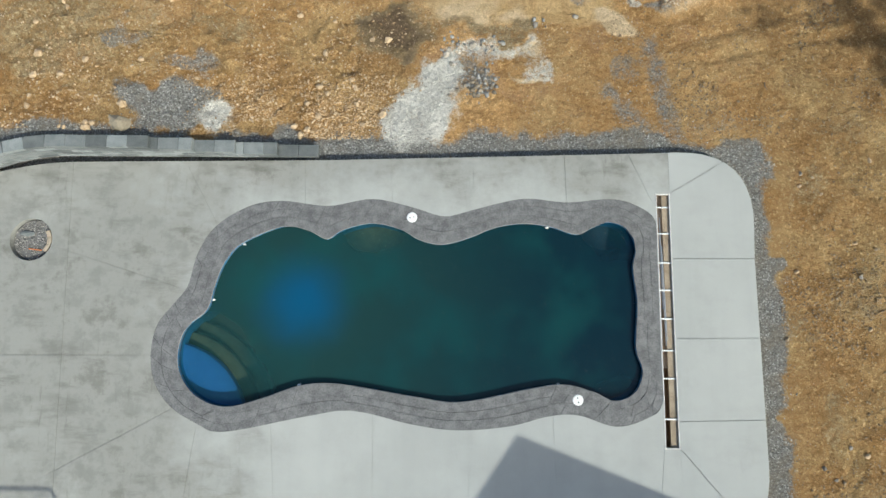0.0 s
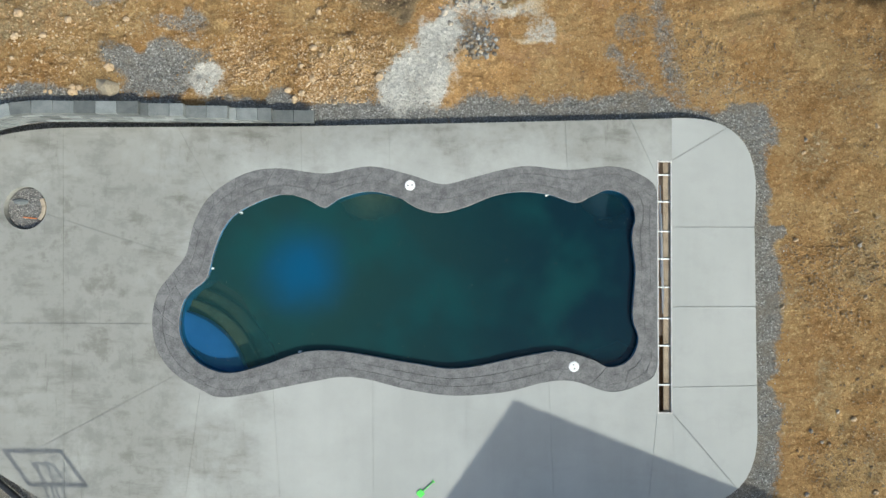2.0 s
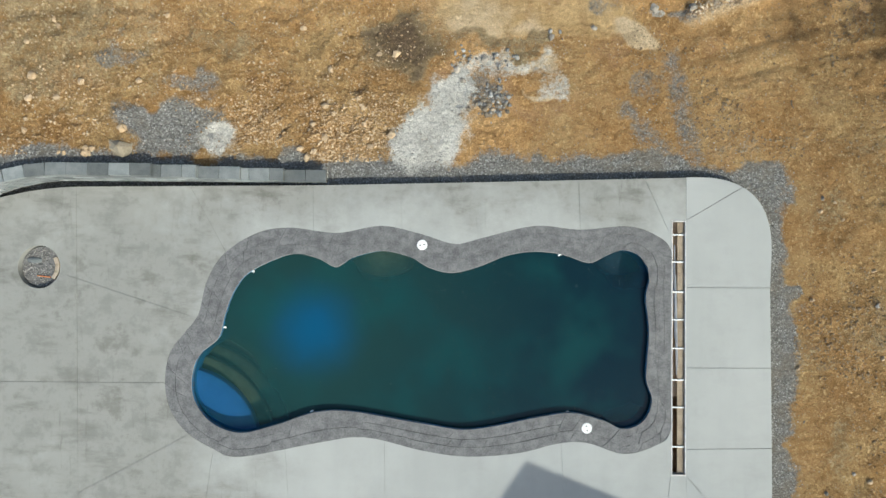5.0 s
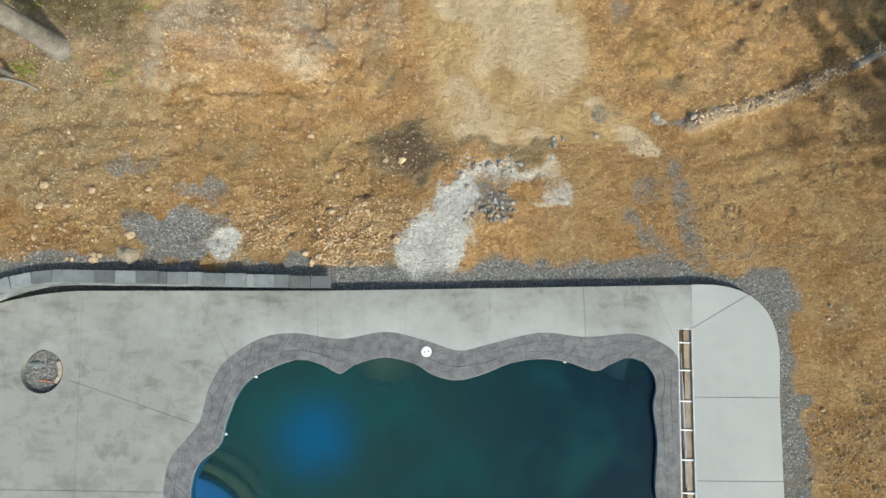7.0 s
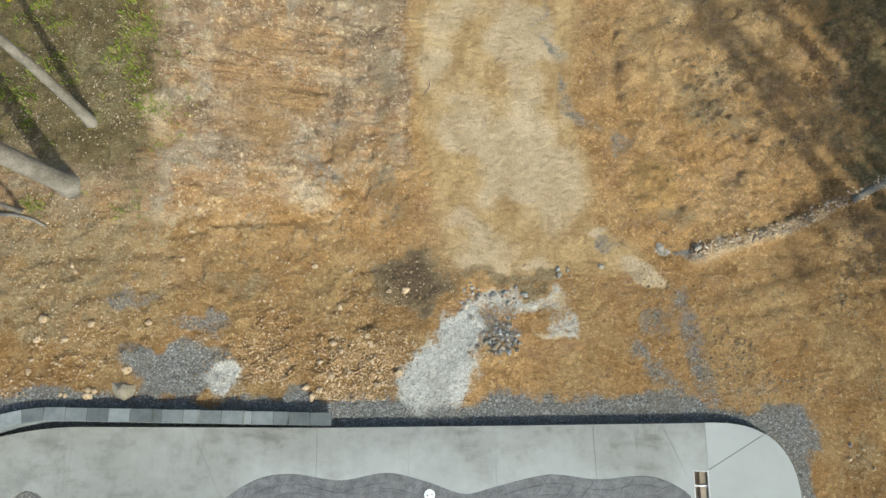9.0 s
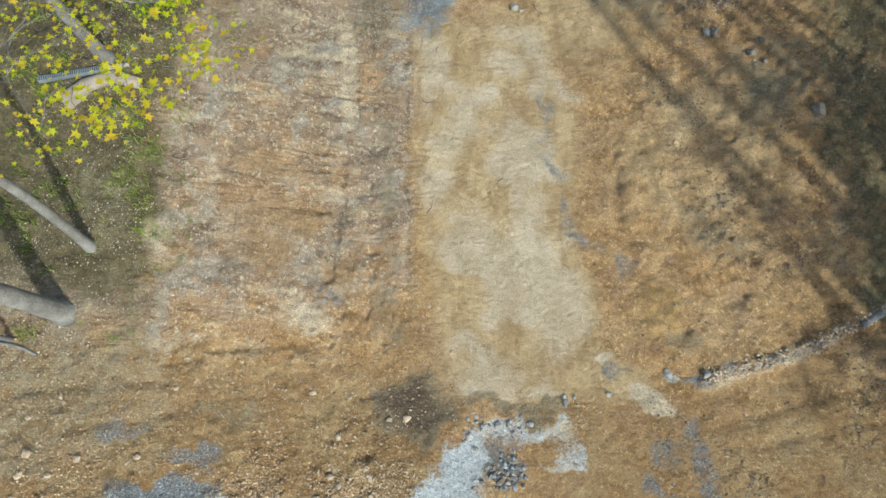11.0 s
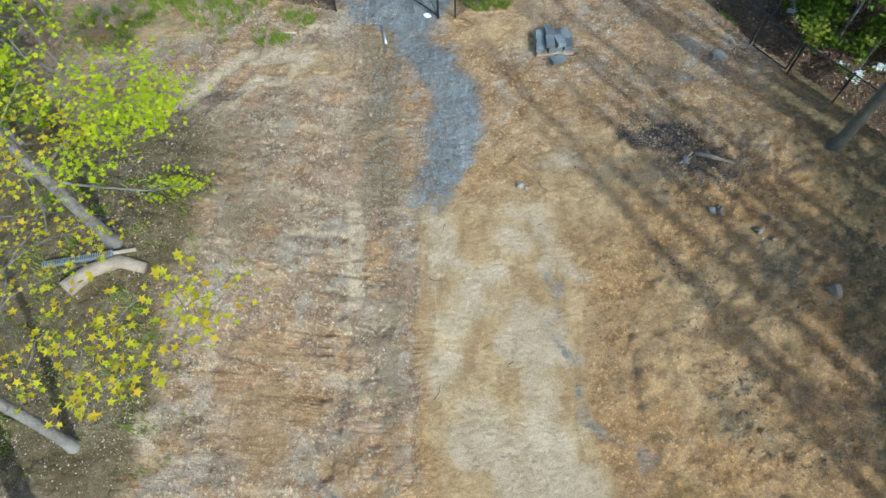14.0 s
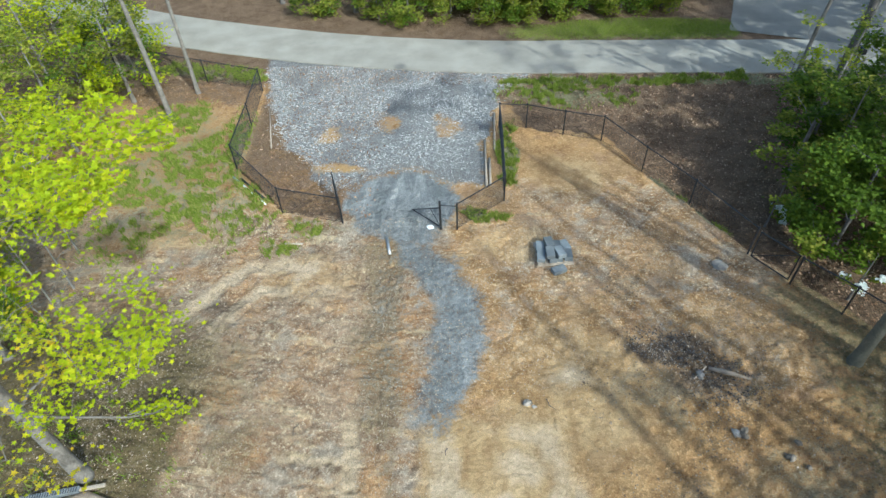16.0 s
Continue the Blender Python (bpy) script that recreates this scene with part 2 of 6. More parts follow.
def soil_material():
    n = Nodes("soil")
    warp = n.noise(1.7, 6, rough=0.65)
    fine = n.noise(11.0, 5, rough=0.75)
    grain = n.noise(34.0, 4, rough=0.8)
    coarse = n.noise(0.55, 5, rough=0.6)
    stretch = n.node("Mapping", Vector=n.place(), Scale=(3.2, 0.55, 1.0))
    tracks = n.noise(1.0, 6, stretch.outputs[0], 0.7)
    stretch = n.node("Mapping", Vector=n.place(), Scale=(0.5, 3.4, 1.0))
    rows = n.noise(1.0, 6, stretch.outputs[0], 0.7)
    masks = {}
    for name, keys in (("soil_a", ("rubble", "pale", "gravel")), ("soil_b", ("turf", "litter", "dark")), ("soil_c", ("dust", "yellow", "olive")), ("soil_d", ("fines", "ochre", "orange")), ("soil_e", ("cream", "brown", "site"))):
        at = n.node("Attribute")
        at.attribute_name = name
        for key, socket in zip(keys, n.node("SeparateColor", Color=at.outputs["Color"]).outputs):
            masks[key] = socket
    centre = lambda v, k: n.math("MULTIPLY", n.math("SUBTRACT", v, 0.5), k)
    jitter = n.math("ADD", n.math("ADD", centre(warp, 1.0), centre(fine, 1.0)), centre(grain, 0.35))

    def cover(key, low=0.28, high=0.72):
        return n.step(n.math("ADD", masks[key], jitter), low, high)

    def soft(key):
        return n.step(n.math("ADD", masks[key], n.math("MULTIPLY", jitter, 0.45)), 0.1, 0.8)

    def tones(a, b, c, f=None):
        col = n.mix(n.step(warp, 0.35, 0.65), a, b)
        col = n.mix(n.step(f if f is not None else fine, 0.5, 0.68), col, c)
        col = n.mix(n.math("MULTIPLY", n.step(grain, 0.48, 0.68), 0.5), col, n.mix(1.0, col, (1.45, 1.45, 1.45), "MULTIPLY"))
        return n.mix(n.math("MULTIPLY", n.step(grain, 0.5, 0.34), 0.5), col, n.mix(1.0, col, (0.6, 0.58, 0.56), "MULTIPLY"))

    clay = tones((0.357, 0.201, 0.077), (0.595, 0.353, 0.144), (0.820, 0.525, 0.232))
    clay = n.mix(n.step(coarse, 0.42, 0.62), clay, tones((0.409, 0.243, 0.101), (0.601, 0.376, 0.168), (0.880, 0.602, 0.288)))
    ochre = tones((0.262, 0.143, 0.052), (0.406, 0.245, 0.102), (0.601, 0.404, 0.193))
    ochre = n.mix(n.math("MULTIPLY", n.step(rows, 0.5, 0.7), 0.4), ochre, (0.522, 0.343, 0.141))
    ochre = n.mix(n.math("MULTIPLY", n.step(coarse, 0.45, 0.6), 0.5), ochre, tones((0.333, 0.226, 0.102), (0.499, 0.350, 0.162), (0.697, 0.517, 0.257)))
    rubble = tones((0.281, 0.184, 0.109), (0.534, 0.380, 0.236), (0.880, 0.746, 0.489))
    rubble = n.mix(n.math("MULTIPLY", n.step(coarse, 0.46, 0.6), 0.65), rubble, tones((0.404, 0.213, 0.082), (0.630, 0.358, 0.144), (0.880, 0.571, 0.250)))
    rubble = n.mix(n.math("MULTIPLY", n.step(rows, 0.52, 0.7), 0.55), rubble, (0.879, 0.712, 0.408))
    crust = n.math("MULTIPLY", n.step(n.noise(0.85, 7, rough=0.72), 0.52, 0.60), 0.7)
    rubble = n.mix(crust, rubble, tones((0.335, 0.278, 0.200), (0.475, 0.402, 0.298), (0.645, 0.556, 0.420)))
    loam = n.math("MULTIPLY", n.step(n.noise(1.1, 5, n.node("Mapping", Vector=n.place(), Location=(7, 3, 0)).outputs[0], 0.65), 0.54, 0.63), 0.75)
    rubble = n.mix(loam, rubble, tones((0.400, 0.250, 0.135), (0.500, 0.325, 0.182), (0.570, 0.390, 0.232), coarse))
    clay = n.mix(n.math("MULTIPLY", loam, 0.6), clay, tones((0.420, 0.255, 0.140), (0.530, 0.335, 0.190), (0.600, 0.400, 0.240), coarse))
    pale = tones((0.516, 0.342, 0.155), (0.669, 0.465, 0.228), (0.724, 0.524, 0.275), coarse)
    pale = n.mix(n.math("MULTIPLY", n.step(tracks, 0.5, 0.7), 0.6), pale, (0.436, 0.281, 0.121))
    slant = n.noise(1.0, 5, n.node("Mapping", Vector=n.place(), Scale=(2.4, 0.8, 1.0), Rotation=(0, 0, 0.65)).outputs[0], 0.6)
    pale = n.mix(n.math("MULTIPLY", n.step(slant, 0.47, 0.62), 0.75), pale, tones((0.406, 0.254, 0.111), (0.478, 0.308, 0.138), (0.538, 0.373, 0.181)))
    cream = tones((0.615, 0.470, 0.288), (0.718, 0.564, 0.360), (0.800, 0.634, 0.414), coarse)
    orange = tones((0.369, 0.227, 0.102), (0.490, 0.314, 0.149), (0.597, 0.402, 0.204))
    brown = tones((0.216, 0.154, 0.080), (0.327, 0.243, 0.134), (0.484, 0.381, 0.215))
    cells = n.node("TexVoronoi", Scale=42.0, Vector=n.place())
    stone = n.node("SeparateColor", Color=cells.outputs["Color"]).outputs[0]
    gravel = n.mix(stone, (0.135, 0.128, 0.114), (0.36, 0.35, 0.32))
    gravel = n.mix(n.step(stone, 0.9, 0.94), gravel, (0.52, 0.51, 0.48))
    gravel = n.mix(n.math("MULTIPLY", n.step(warp, 0.46, 0.66), 0.6), gravel, (0.24, 0.205, 0.155))
    dust = tones((0.58, 0.555, 0.49), (0.74, 0.71, 0.635), (0.46, 0.44, 0.385))
    yellow = tones((0.500, 0.300, 0.110), (0.590, 0.375, 0.155), (0.430, 0.250, 0.095))
    turf = tones((0.20, 0.195, 0.085), (0.28, 0.255, 0.135), (0.38, 0.325, 0.205))
    litter = tones((0.14, 0.090, 0.050), (0.225, 0.150, 0.088), (0.36, 0.245, 0.150), grain)
    dark = tones((0.081, 0.056, 0.035), (0.138, 0.095, 0.058), (0.241, 0.170, 0.104))
    fines = tones((0.205, 0.212, 0.198), (0.300, 0.305, 0.284), (0.385, 0.380, 0.348), tracks)
    olive = tones((0.163, 0.123, 0.058), (0.252, 0.190, 0.093), (0.168, 0.142, 0.054))
    even = n.math("SUBTRACT", 1.0, n.math("MULTIPLY", soft("pale"), 0.8))
    coarse_site = n.math("MULTIPLY", masks["site"], even)
    # Pits and crevices: their shade is multiplied into the soil colour.
    pit_shade = n.math("MULTIPLY", n.step(n.noise(3.6, 5, rough=0.7), 0.54, 0.68), 0.6)
    crevice_shade = n.math("MULTIPLY", n.step(n.noise(8.0, 6, rough=0.8), 0.55, 0.7), 0.5)
    bits = n.node("TexVoronoi", Scale=19.0, Vector=n.place(), Randomness=1.0)
    bit = n.node("SeparateColor", Color=bits.outputs["Color"])
    near = n.math("SUBTRACT", 1.0, n.step(bits.outputs["Distance"], 0.16, 0.34))
    col = clay
    for key, tone in (("ochre", ochre), ("rubble", rubble), ("pale", pale), ("orange", orange), ("cream", cream), ("olive", olive), ("brown", brown), ("dark", dark), ("litter", litter), ("gravel", gravel), ("fines", fines), ("yellow", yellow), ("dust", dust), ("turf", turf)):
        col = n.mix(soft(key) if key in ("pale", "orange", "cream", "yellow") else cover(key), col, tone)
        if key == "brown":
            col = n.mix(pit_shade, col, n.mix(1.0, col, (0.7, 0.66, 0.62), "MULTIPLY"))
            col = n.mix(crevice_shade, col, n.mix(1.0, col, (0.74, 0.71, 0.68), "MULTIPLY"))
            many = n.math("MULTIPLY_ADD", cover("rubble"), 0.30, 0.13)
            loose = n.math("MULTIPLY", n.math("MULTIPLY", near, n.math("LESS_THAN", bit.outputs[0], many)), coarse_site)
            col = n.mix(n.math("MULTIPLY", loose, 0.85), col, n.mix(bit.outputs[1], (0.30, 0.24, 0.17), (0.54, 0.48, 0.39)))
    holes = n.node("TexVoronoi", Scale=13.0, Vector=n.place())
    hole = n.math("MULTIPLY", n.math("SUBTRACT", 1.0, n.step(holes.outputs["Distance"], 0.1, 0.36)), n.math("MULTIPLY", n.math("LESS_THAN", n.node("SeparateColor", Color=holes.outputs["Color"]).outputs[0], 0.22), coarse_site))
    # Shade inside the bumped holes goes into the colour too.
    col = n.mix(n.math("MULTIPLY", hole, 0.45), col, n.mix(1.0, col, (0.45, 0.42, 0.40), "MULTIPLY"))
    speck = n.noise(17.0, 6, rough=0.85)
    dim = n.math("MULTIPLY", n.math("SUBTRACT", 1.0, n.step(speck, 0.36, 0.50)), n.math("MULTIPLY", coarse_site, 0.6))
    col = n.mix(dim, col, n.mix(1.0, col, (0.52, 0.48, 0.44), "MULTIPLY"))
    lit = n.math("MULTIPLY", n.step(speck, 0.52, 0.66), n.math("MULTIPLY", coarse_site, 0.5))
    col = n.mix(lit, col, n.mix(1.0, col, (1.4, 1.4, 1.4), "MULTIPLY"))
    crumb = n.noise(27.0, 4, rough=0.8)
    along = n.noise(1.0, 5, n.node("Mapping", Vector=n.place(), Scale=(11.0, 0.9, 1.0), Rotation=(0, 0, 0.06)).outputs[0], 0.6)
    over = n.noise(1.0, 5, n.node("Mapping", Vector=n.place(), Scale=(0.8, 13.0, 1.0), Rotation=(0, 0, -0.12)).outputs[0], 0.6)
    scored = n.mix(n.step(coarse, 0.45, 0.55), along, over)
    scored = n.node("SeparateColor", Color=scored).outputs[0]
    # Groove shade along the scored lines is multiplied in, beside the bump.
    col = n.mix(n.math("MULTIPLY", n.math("MULTIPLY", n.step(scored, 0.54, 0.66), 0.5), n.math("MULTIPLY", masks["site"], n.math("MULTIPLY_ADD", cover("rubble"), 0.8, 0.2))), col, n.mix(1.0, col, (0.66, 0.63, 0.60), "MULTIPLY"))
    clump = n.node("TexVoronoi", Scale=6.5, Vector=n.place())
    clod = n.math("MULTIPLY", n.math("SUBTRACT", 1.0, clump.outputs["Distance"]), 0.7)
    tall = n.math("ADD", n.math("MULTIPLY_ADD", loose, 0.35, clod), n.math("MULTIPLY_ADD", hole, -0.3, n.math("MULTIPLY_ADD", n.math("MULTIPLY", scored, n.math("MULTIPLY_ADD", cover("rubble"), 0.8, 0.2)), -1.2, n.math("MULTIPLY_ADD", crumb, 0.8, n.math("MULTIPLY_ADD", grain, 0.5, n.math("MULTIPLY", fine, 1.2))))))
    n.bump(tall, 0.95, 0.09)
    return n.set(Base_Color=col, Roughness=0.95, Specular_IOR_Level=0.15)


def concrete_material(name, a, b, stain, much, film=0.0):
    """Broom-finished concrete; film: how much dirt and painted lens falloff lies west and north."""
    n = Nodes(name)
    big, mid, fine = n.noise(0.45, 6, rough=0.6), n.noise(1.5, 9, rough=0.7), n.noise(55.0, 3)
    col = n.mix(n.step(big, 0.35, 0.65), a, b)
    band = n.node("Mapping", Vector=n.place(), Scale=(2.6, 0.22, 1.0))
    col = n.mix(n.math("MULTIPLY", n.step(n.noise(1.0, 3, band.outputs[0], 0.5), 0.4, 0.7), 0.3), col, n.mix(1.0, col, (0.88, 0.89, 0.89), "MULTIPLY"))
    at = n.node("SeparateXYZ", Vector=n.place()).outputs
    west = n.math("MULTIPLY", n.math("SUBTRACT", -3.2, at[0]), 0.2)
    north = n.math("MULTIPLY", n.math("SUBTRACT", at[1], 1.7), 0.42)
    dirt_falloff = n.step(n.math("ADD", n.math("MAXIMUM", west, north), n.math("MULTIPLY", n.math("SUBTRACT", n.noise(0.6, 5, rough=0.65), 0.5), 1.6)), 0.0, 0.75)
    dirt = n.math("MULTIPLY_ADD", dirt_falloff, film, 0.12 if film else 1.0)
    if film:
        col = n.mix(n.math("MULTIPLY", dirt, 0.72), col, n.mix(n.step(mid, 0.35, 0.65), (0.165, 0.160, 0.138), (0.300, 0.295, 0.262)))
    where = n.math("MULTIPLY", n.step(mid, 0.47, 0.66), n.step(n.noise(0.3, 4), 0.34, 0.56))
    col = n.mix(n.math("MULTIPLY", n.math("MULTIPLY", where, dirt), 0.5 * much), col, stain)
    for scale, turn, low, amount in (((7.0, 0.9, 1.0), 0.5, 0.55, 0.55), ((0.5, 2.0, 1.0), -0.25, 0.48, 0.38), ((0.7, 3.0, 1.0), 0.75, 0.5, 0.42)):
        brush = n.node("Mapping", Vector=n.place(), Scale=scale, Rotation=(0, 0, turn))
        smear = n.math("MULTIPLY", n.step(n.noise(1.0, 6, brush.outputs[0], 0.68), low, low + 0.2), n.step(n.noise(0.45 + 0.2 * turn, 3), 0.44, 0.62))
        col = n.mix(n.math("MULTIPLY", n.math("MULTIPLY", smear, dirt), amount * much), col, stain)
    spot = n.step(n.noise(9.0, 4, rough=0.7), 0.66, 0.74)
    col = n.mix(n.math("MULTIPLY", n.math("MULTIPLY", spot, dirt), 0.2 * much), col, stain)
    col = n.mix(n.math("MULTIPLY", n.step(fine, 0.5, 0.8), 0.12), col, stain)
    n.bump(fine, 0.12, 0.01)
    return n.set(Base_Color=col, Roughness=0.8, Specular_IOR_Level=0.3)


SOIL = soil_material()
CONCRETE = concrete_material("broom_concrete", (0.355, 0.358, 0.335), (0.400, 0.403, 0.378), (0.108, 0.101, 0.084), 1.2, 0.95)
CONCRETE_NEW = concrete_material("fresh_concrete", (0.345, 0.350, 0.328), (0.372, 0.376, 0.354), (0.25, 0.252, 0.234), 0.35)
STAMPED = plain("stamped_concrete", (0.085, 0.084, 0.083), (0.185, 0.181, 0.176), 5.0, 26.0, 0.75, 0.8, each=0.07)
GROUT = plain("dark_joint", (0.10, 0.096, 0.09), (0.20, 0.195, 0.185), 6, 60, 0.9)
LINER = plain("blue_gelcoat", (0.03, 0.14, 0.36), (0.04, 0.19, 0.44), 2.0, 30, 0.4, 0.0)
WHITE = plain("white_plastic", (0.72, 0.72, 0.69), (0.80, 0.80, 0.77), 4, 40, 0.45, 0.05)
METAL = plain("galvanised_steel", (0.45, 0.46, 0.46), (0.58, 0.58, 0.57), 6, 60, 0.4, 0.1, metal=0.8)
BLACK = plain("black_vinyl", (0.012, 0.012, 0.013), (0.025, 0.025, 0.025), 6, 50, 0.5, 0.1)
BLOCK = plain("grey_concrete_block", (0.125, 0.138, 0.135), (0.205, 0.215, 0.207), 4, 70, 0.9, 0.4, each=0.42)
ASPHALT = plain("weathered_asphalt", (0.25, 0.226, 0.174), (0.365, 0.332, 0.26), 0.8, 60, 0.9, 0.3)
BARK = plain("grey_bark", (0.135, 0.118, 0.092), (0.27, 0.24, 0.195), 3.0, 22, 0.95, 0.9, spread=0.03)
BARK_DARK = plain("dark_bark", (0.10, 0.085, 0.07), (0.18, 0.16, 0.135), 3.0, 22, 0.95, 0.9, spread=0.03)
WOOD = plain("weathered_wood", (0.34, 0.27, 0.19), (0.48, 0.40, 0.30), 5, 40, 0.85, 0.4)
PALE_WOOD = plain("bare_log_wood", (0.20, 0.150, 0.098), (0.36, 0.285, 0.20), 4, 40, 0.85, 0.4)
SAND = plain("sandy_fill", (0.42, 0.27, 0.15), (0.60, 0.48, 0.35), 2, 30, 0.95, 0.5)
STONES = by_island("limestone_rubble", [(0.26, 0.155, 0.07), (0.36, 0.235, 0.115), (0.46, 0.32, 0.18), (0.56, 0.44, 0.29)])
PEBBLE = by_island("pale_pebbles", [(0.24, 0.165, 0.10), (0.38, 0.28, 0.18), (0.52, 0.41, 0.28), (0.68, 0.57, 0.42)])
GRAVEL = by_island("crushed_gravel", [(0.14, 0.134, 0.122), (0.24, 0.232, 0.214), (0.36, 0.35, 0.325), (0.58, 0.565, 0.52)])
LEAF = by_island("spring_leaves", [(0.34, 0.42, 0.003), (0.44, 0.52, 0.004), (0.57, 0.56, 0.006)], 0.6, 0.5)
LEAF_GOLD = by_island("young_gold_leaves", [(0.46, 0.48, 0.012), (0.58, 0.52, 0.015), (0.62, 0.42, 0.02)], 0.6, 0.5)
LEAF_DEEP = by_island("green_leaves", [(0.075, 0.12, 0.008), (0.11, 0.17, 0.012), (0.17, 0.24, 0.018)], 0.6, 0.4)
LEAF_SOFT = by_island("fresh_green_leaves", [(0.16, 0.21, 0.02), (0.25, 0.29, 0.028), (0.38, 0.37, 0.05)], 0.6, 0.45)
BLOSSOM = by_island("white_blossom", [(0.70, 0.72, 0.62), (0.80, 0.80, 0.74)], 0.7, 0.3)
GRASS = by_island("grass_blades", [(0.19, 0.27, 0.03), (0.29, 0.36, 0.045), (0.44, 0.43, 0.12)], 0.7, 0.4)
LITTER = by_island("dry_leaves", [(0.15, 0.08, 0.04), (0.27, 0.155, 0.08), (0.41, 0.26, 0.15), (0.55, 0.39, 0.25)], 0.85)
SIDING = plain("pale_siding", (0.60, 0.60, 0.57), (0.66, 0.66, 0.63), 2, 30, 0.7, 0.1)
SHINGLE = plain("dark_shingles", (0.07, 0.07, 0.075), (0.13, 0.125, 0.12), 3, 30, 0.9, 0.5)
LIME = plain("lime_green_plastic", (0.10, 0.62, 0.08), (0.16, 0.75, 0.12), 5, 40, 0.4, 0.05)


def water_material():
    n = Nodes("murky_pool_water")
    body = n.node("BsdfTransparent", Color=(0.55, 0.80, 0.92))
    cloud = n.step(n.noise(0.55, 3), 0.42, 0.75)
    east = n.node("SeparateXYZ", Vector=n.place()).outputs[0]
    # Murk darkens eastward by position: light lost to depth is put in the colour.
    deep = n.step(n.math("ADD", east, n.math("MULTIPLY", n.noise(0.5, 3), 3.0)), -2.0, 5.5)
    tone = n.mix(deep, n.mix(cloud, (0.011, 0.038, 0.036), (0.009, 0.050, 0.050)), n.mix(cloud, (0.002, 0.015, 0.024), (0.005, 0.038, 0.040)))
    def around(x, y, near, far):
        d = n.tree.nodes.new("ShaderNodeVectorMath")
        d.operation = "DISTANCE"
        n.put(d.inputs[0], n.place())
        d.inputs[1].default_value = (x, y, -0.13)
        wob = n.math("ADD", d.outputs["Value"], n.math("MULTIPLY", n.math("SUBTRACT", n.noise(1.1, 3), 0.5), 0.6))
        return n.step(wob, near, far)

    # a bluer cloud in the shallow half
    tone = n.mix(n.math("SUBTRACT", 1.0, around(-3.25, -0.05, 0.0, 1.4)), tone, (0.005, 0.062, 0.130))
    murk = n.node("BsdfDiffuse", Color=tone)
    # thinner over the steps and benches, thick over the deep floor
    thick = n.math("MULTIPLY", n.math("MULTIPLY_ADD", around(-6.35, -2.85, 1.5, 3.1), 0.56, 0.42), n.math("MULTIPLY", 1.0, n.math("MULTIPLY", n.math("MULTIPLY_ADD", around(-1.75, 1.9, 0.3, 1.0), 0.35, 0.65), n.math("MULTIPLY", n.math("MULTIPLY_ADD", around(3.75, 1.75, 0.3, 0.9), 0.3, 0.7), n.math("MULTIPLY_ADD", around(3.75, -2.4, 0.3, 0.9), 0.3, 0.7)))))
    veil = n.node("MixShader", Fac=thick)
    n.tree.links.new(body.outputs[0], veil.inputs[1])
    n.tree.links.new(murk.outputs[0], veil.inputs[2])
    ripple = n.node("Bump", Strength=0.05, Distance=0.01, Height=n.noise(3.0, 2))
    gloss = n.node("BsdfGlossy", Roughness=0.04)
    fres = n.node("Fresnel", IOR=1.33)
    n.tree.links.new(ripple.outputs[0], gloss.inputs["Normal"])
    top = n.node("MixShader", Fac=fres.outputs[0])
    n.tree.links.new(veil.outputs[0], top.inputs[1])
    n.tree.links.new(gloss.outputs[0], top.inputs[2])
    n.tree.links.new(top.outputs[0], n.tree.nodes["Material Output"].inputs[0])
    return n.mat


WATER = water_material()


# ---- ground ----
def near_deck(x, y):
    """Distance outside the deck's rectangle."""
    return np.hypot(np.maximum(np.maximum(-11.5 - x, x - 6.85), 0), np.maximum(np.maximum(-5.2 - y, y - 3.3), 0))


DRIVE = [(-1.25, 16.8), (-0.85, 17.7), (-0.65, 18.8), (-0.8, 20.4), (-1.35, 21.4), (-2.1, 22.2)]


def gateway(x, y):
    """1 on the smooth stone dust spread through the gateway."""
    return blob(x, y, -2.75, 24.9, 1.95, 2.25, 0, 0.34)



def spots(x, y, strength, places, edge=0.95):
    """The largest of several round patches (x, y, half width, half depth)."""
    return strength * np.maximum.reduce([blob(x, y, *p, 0, edge) for p in places])


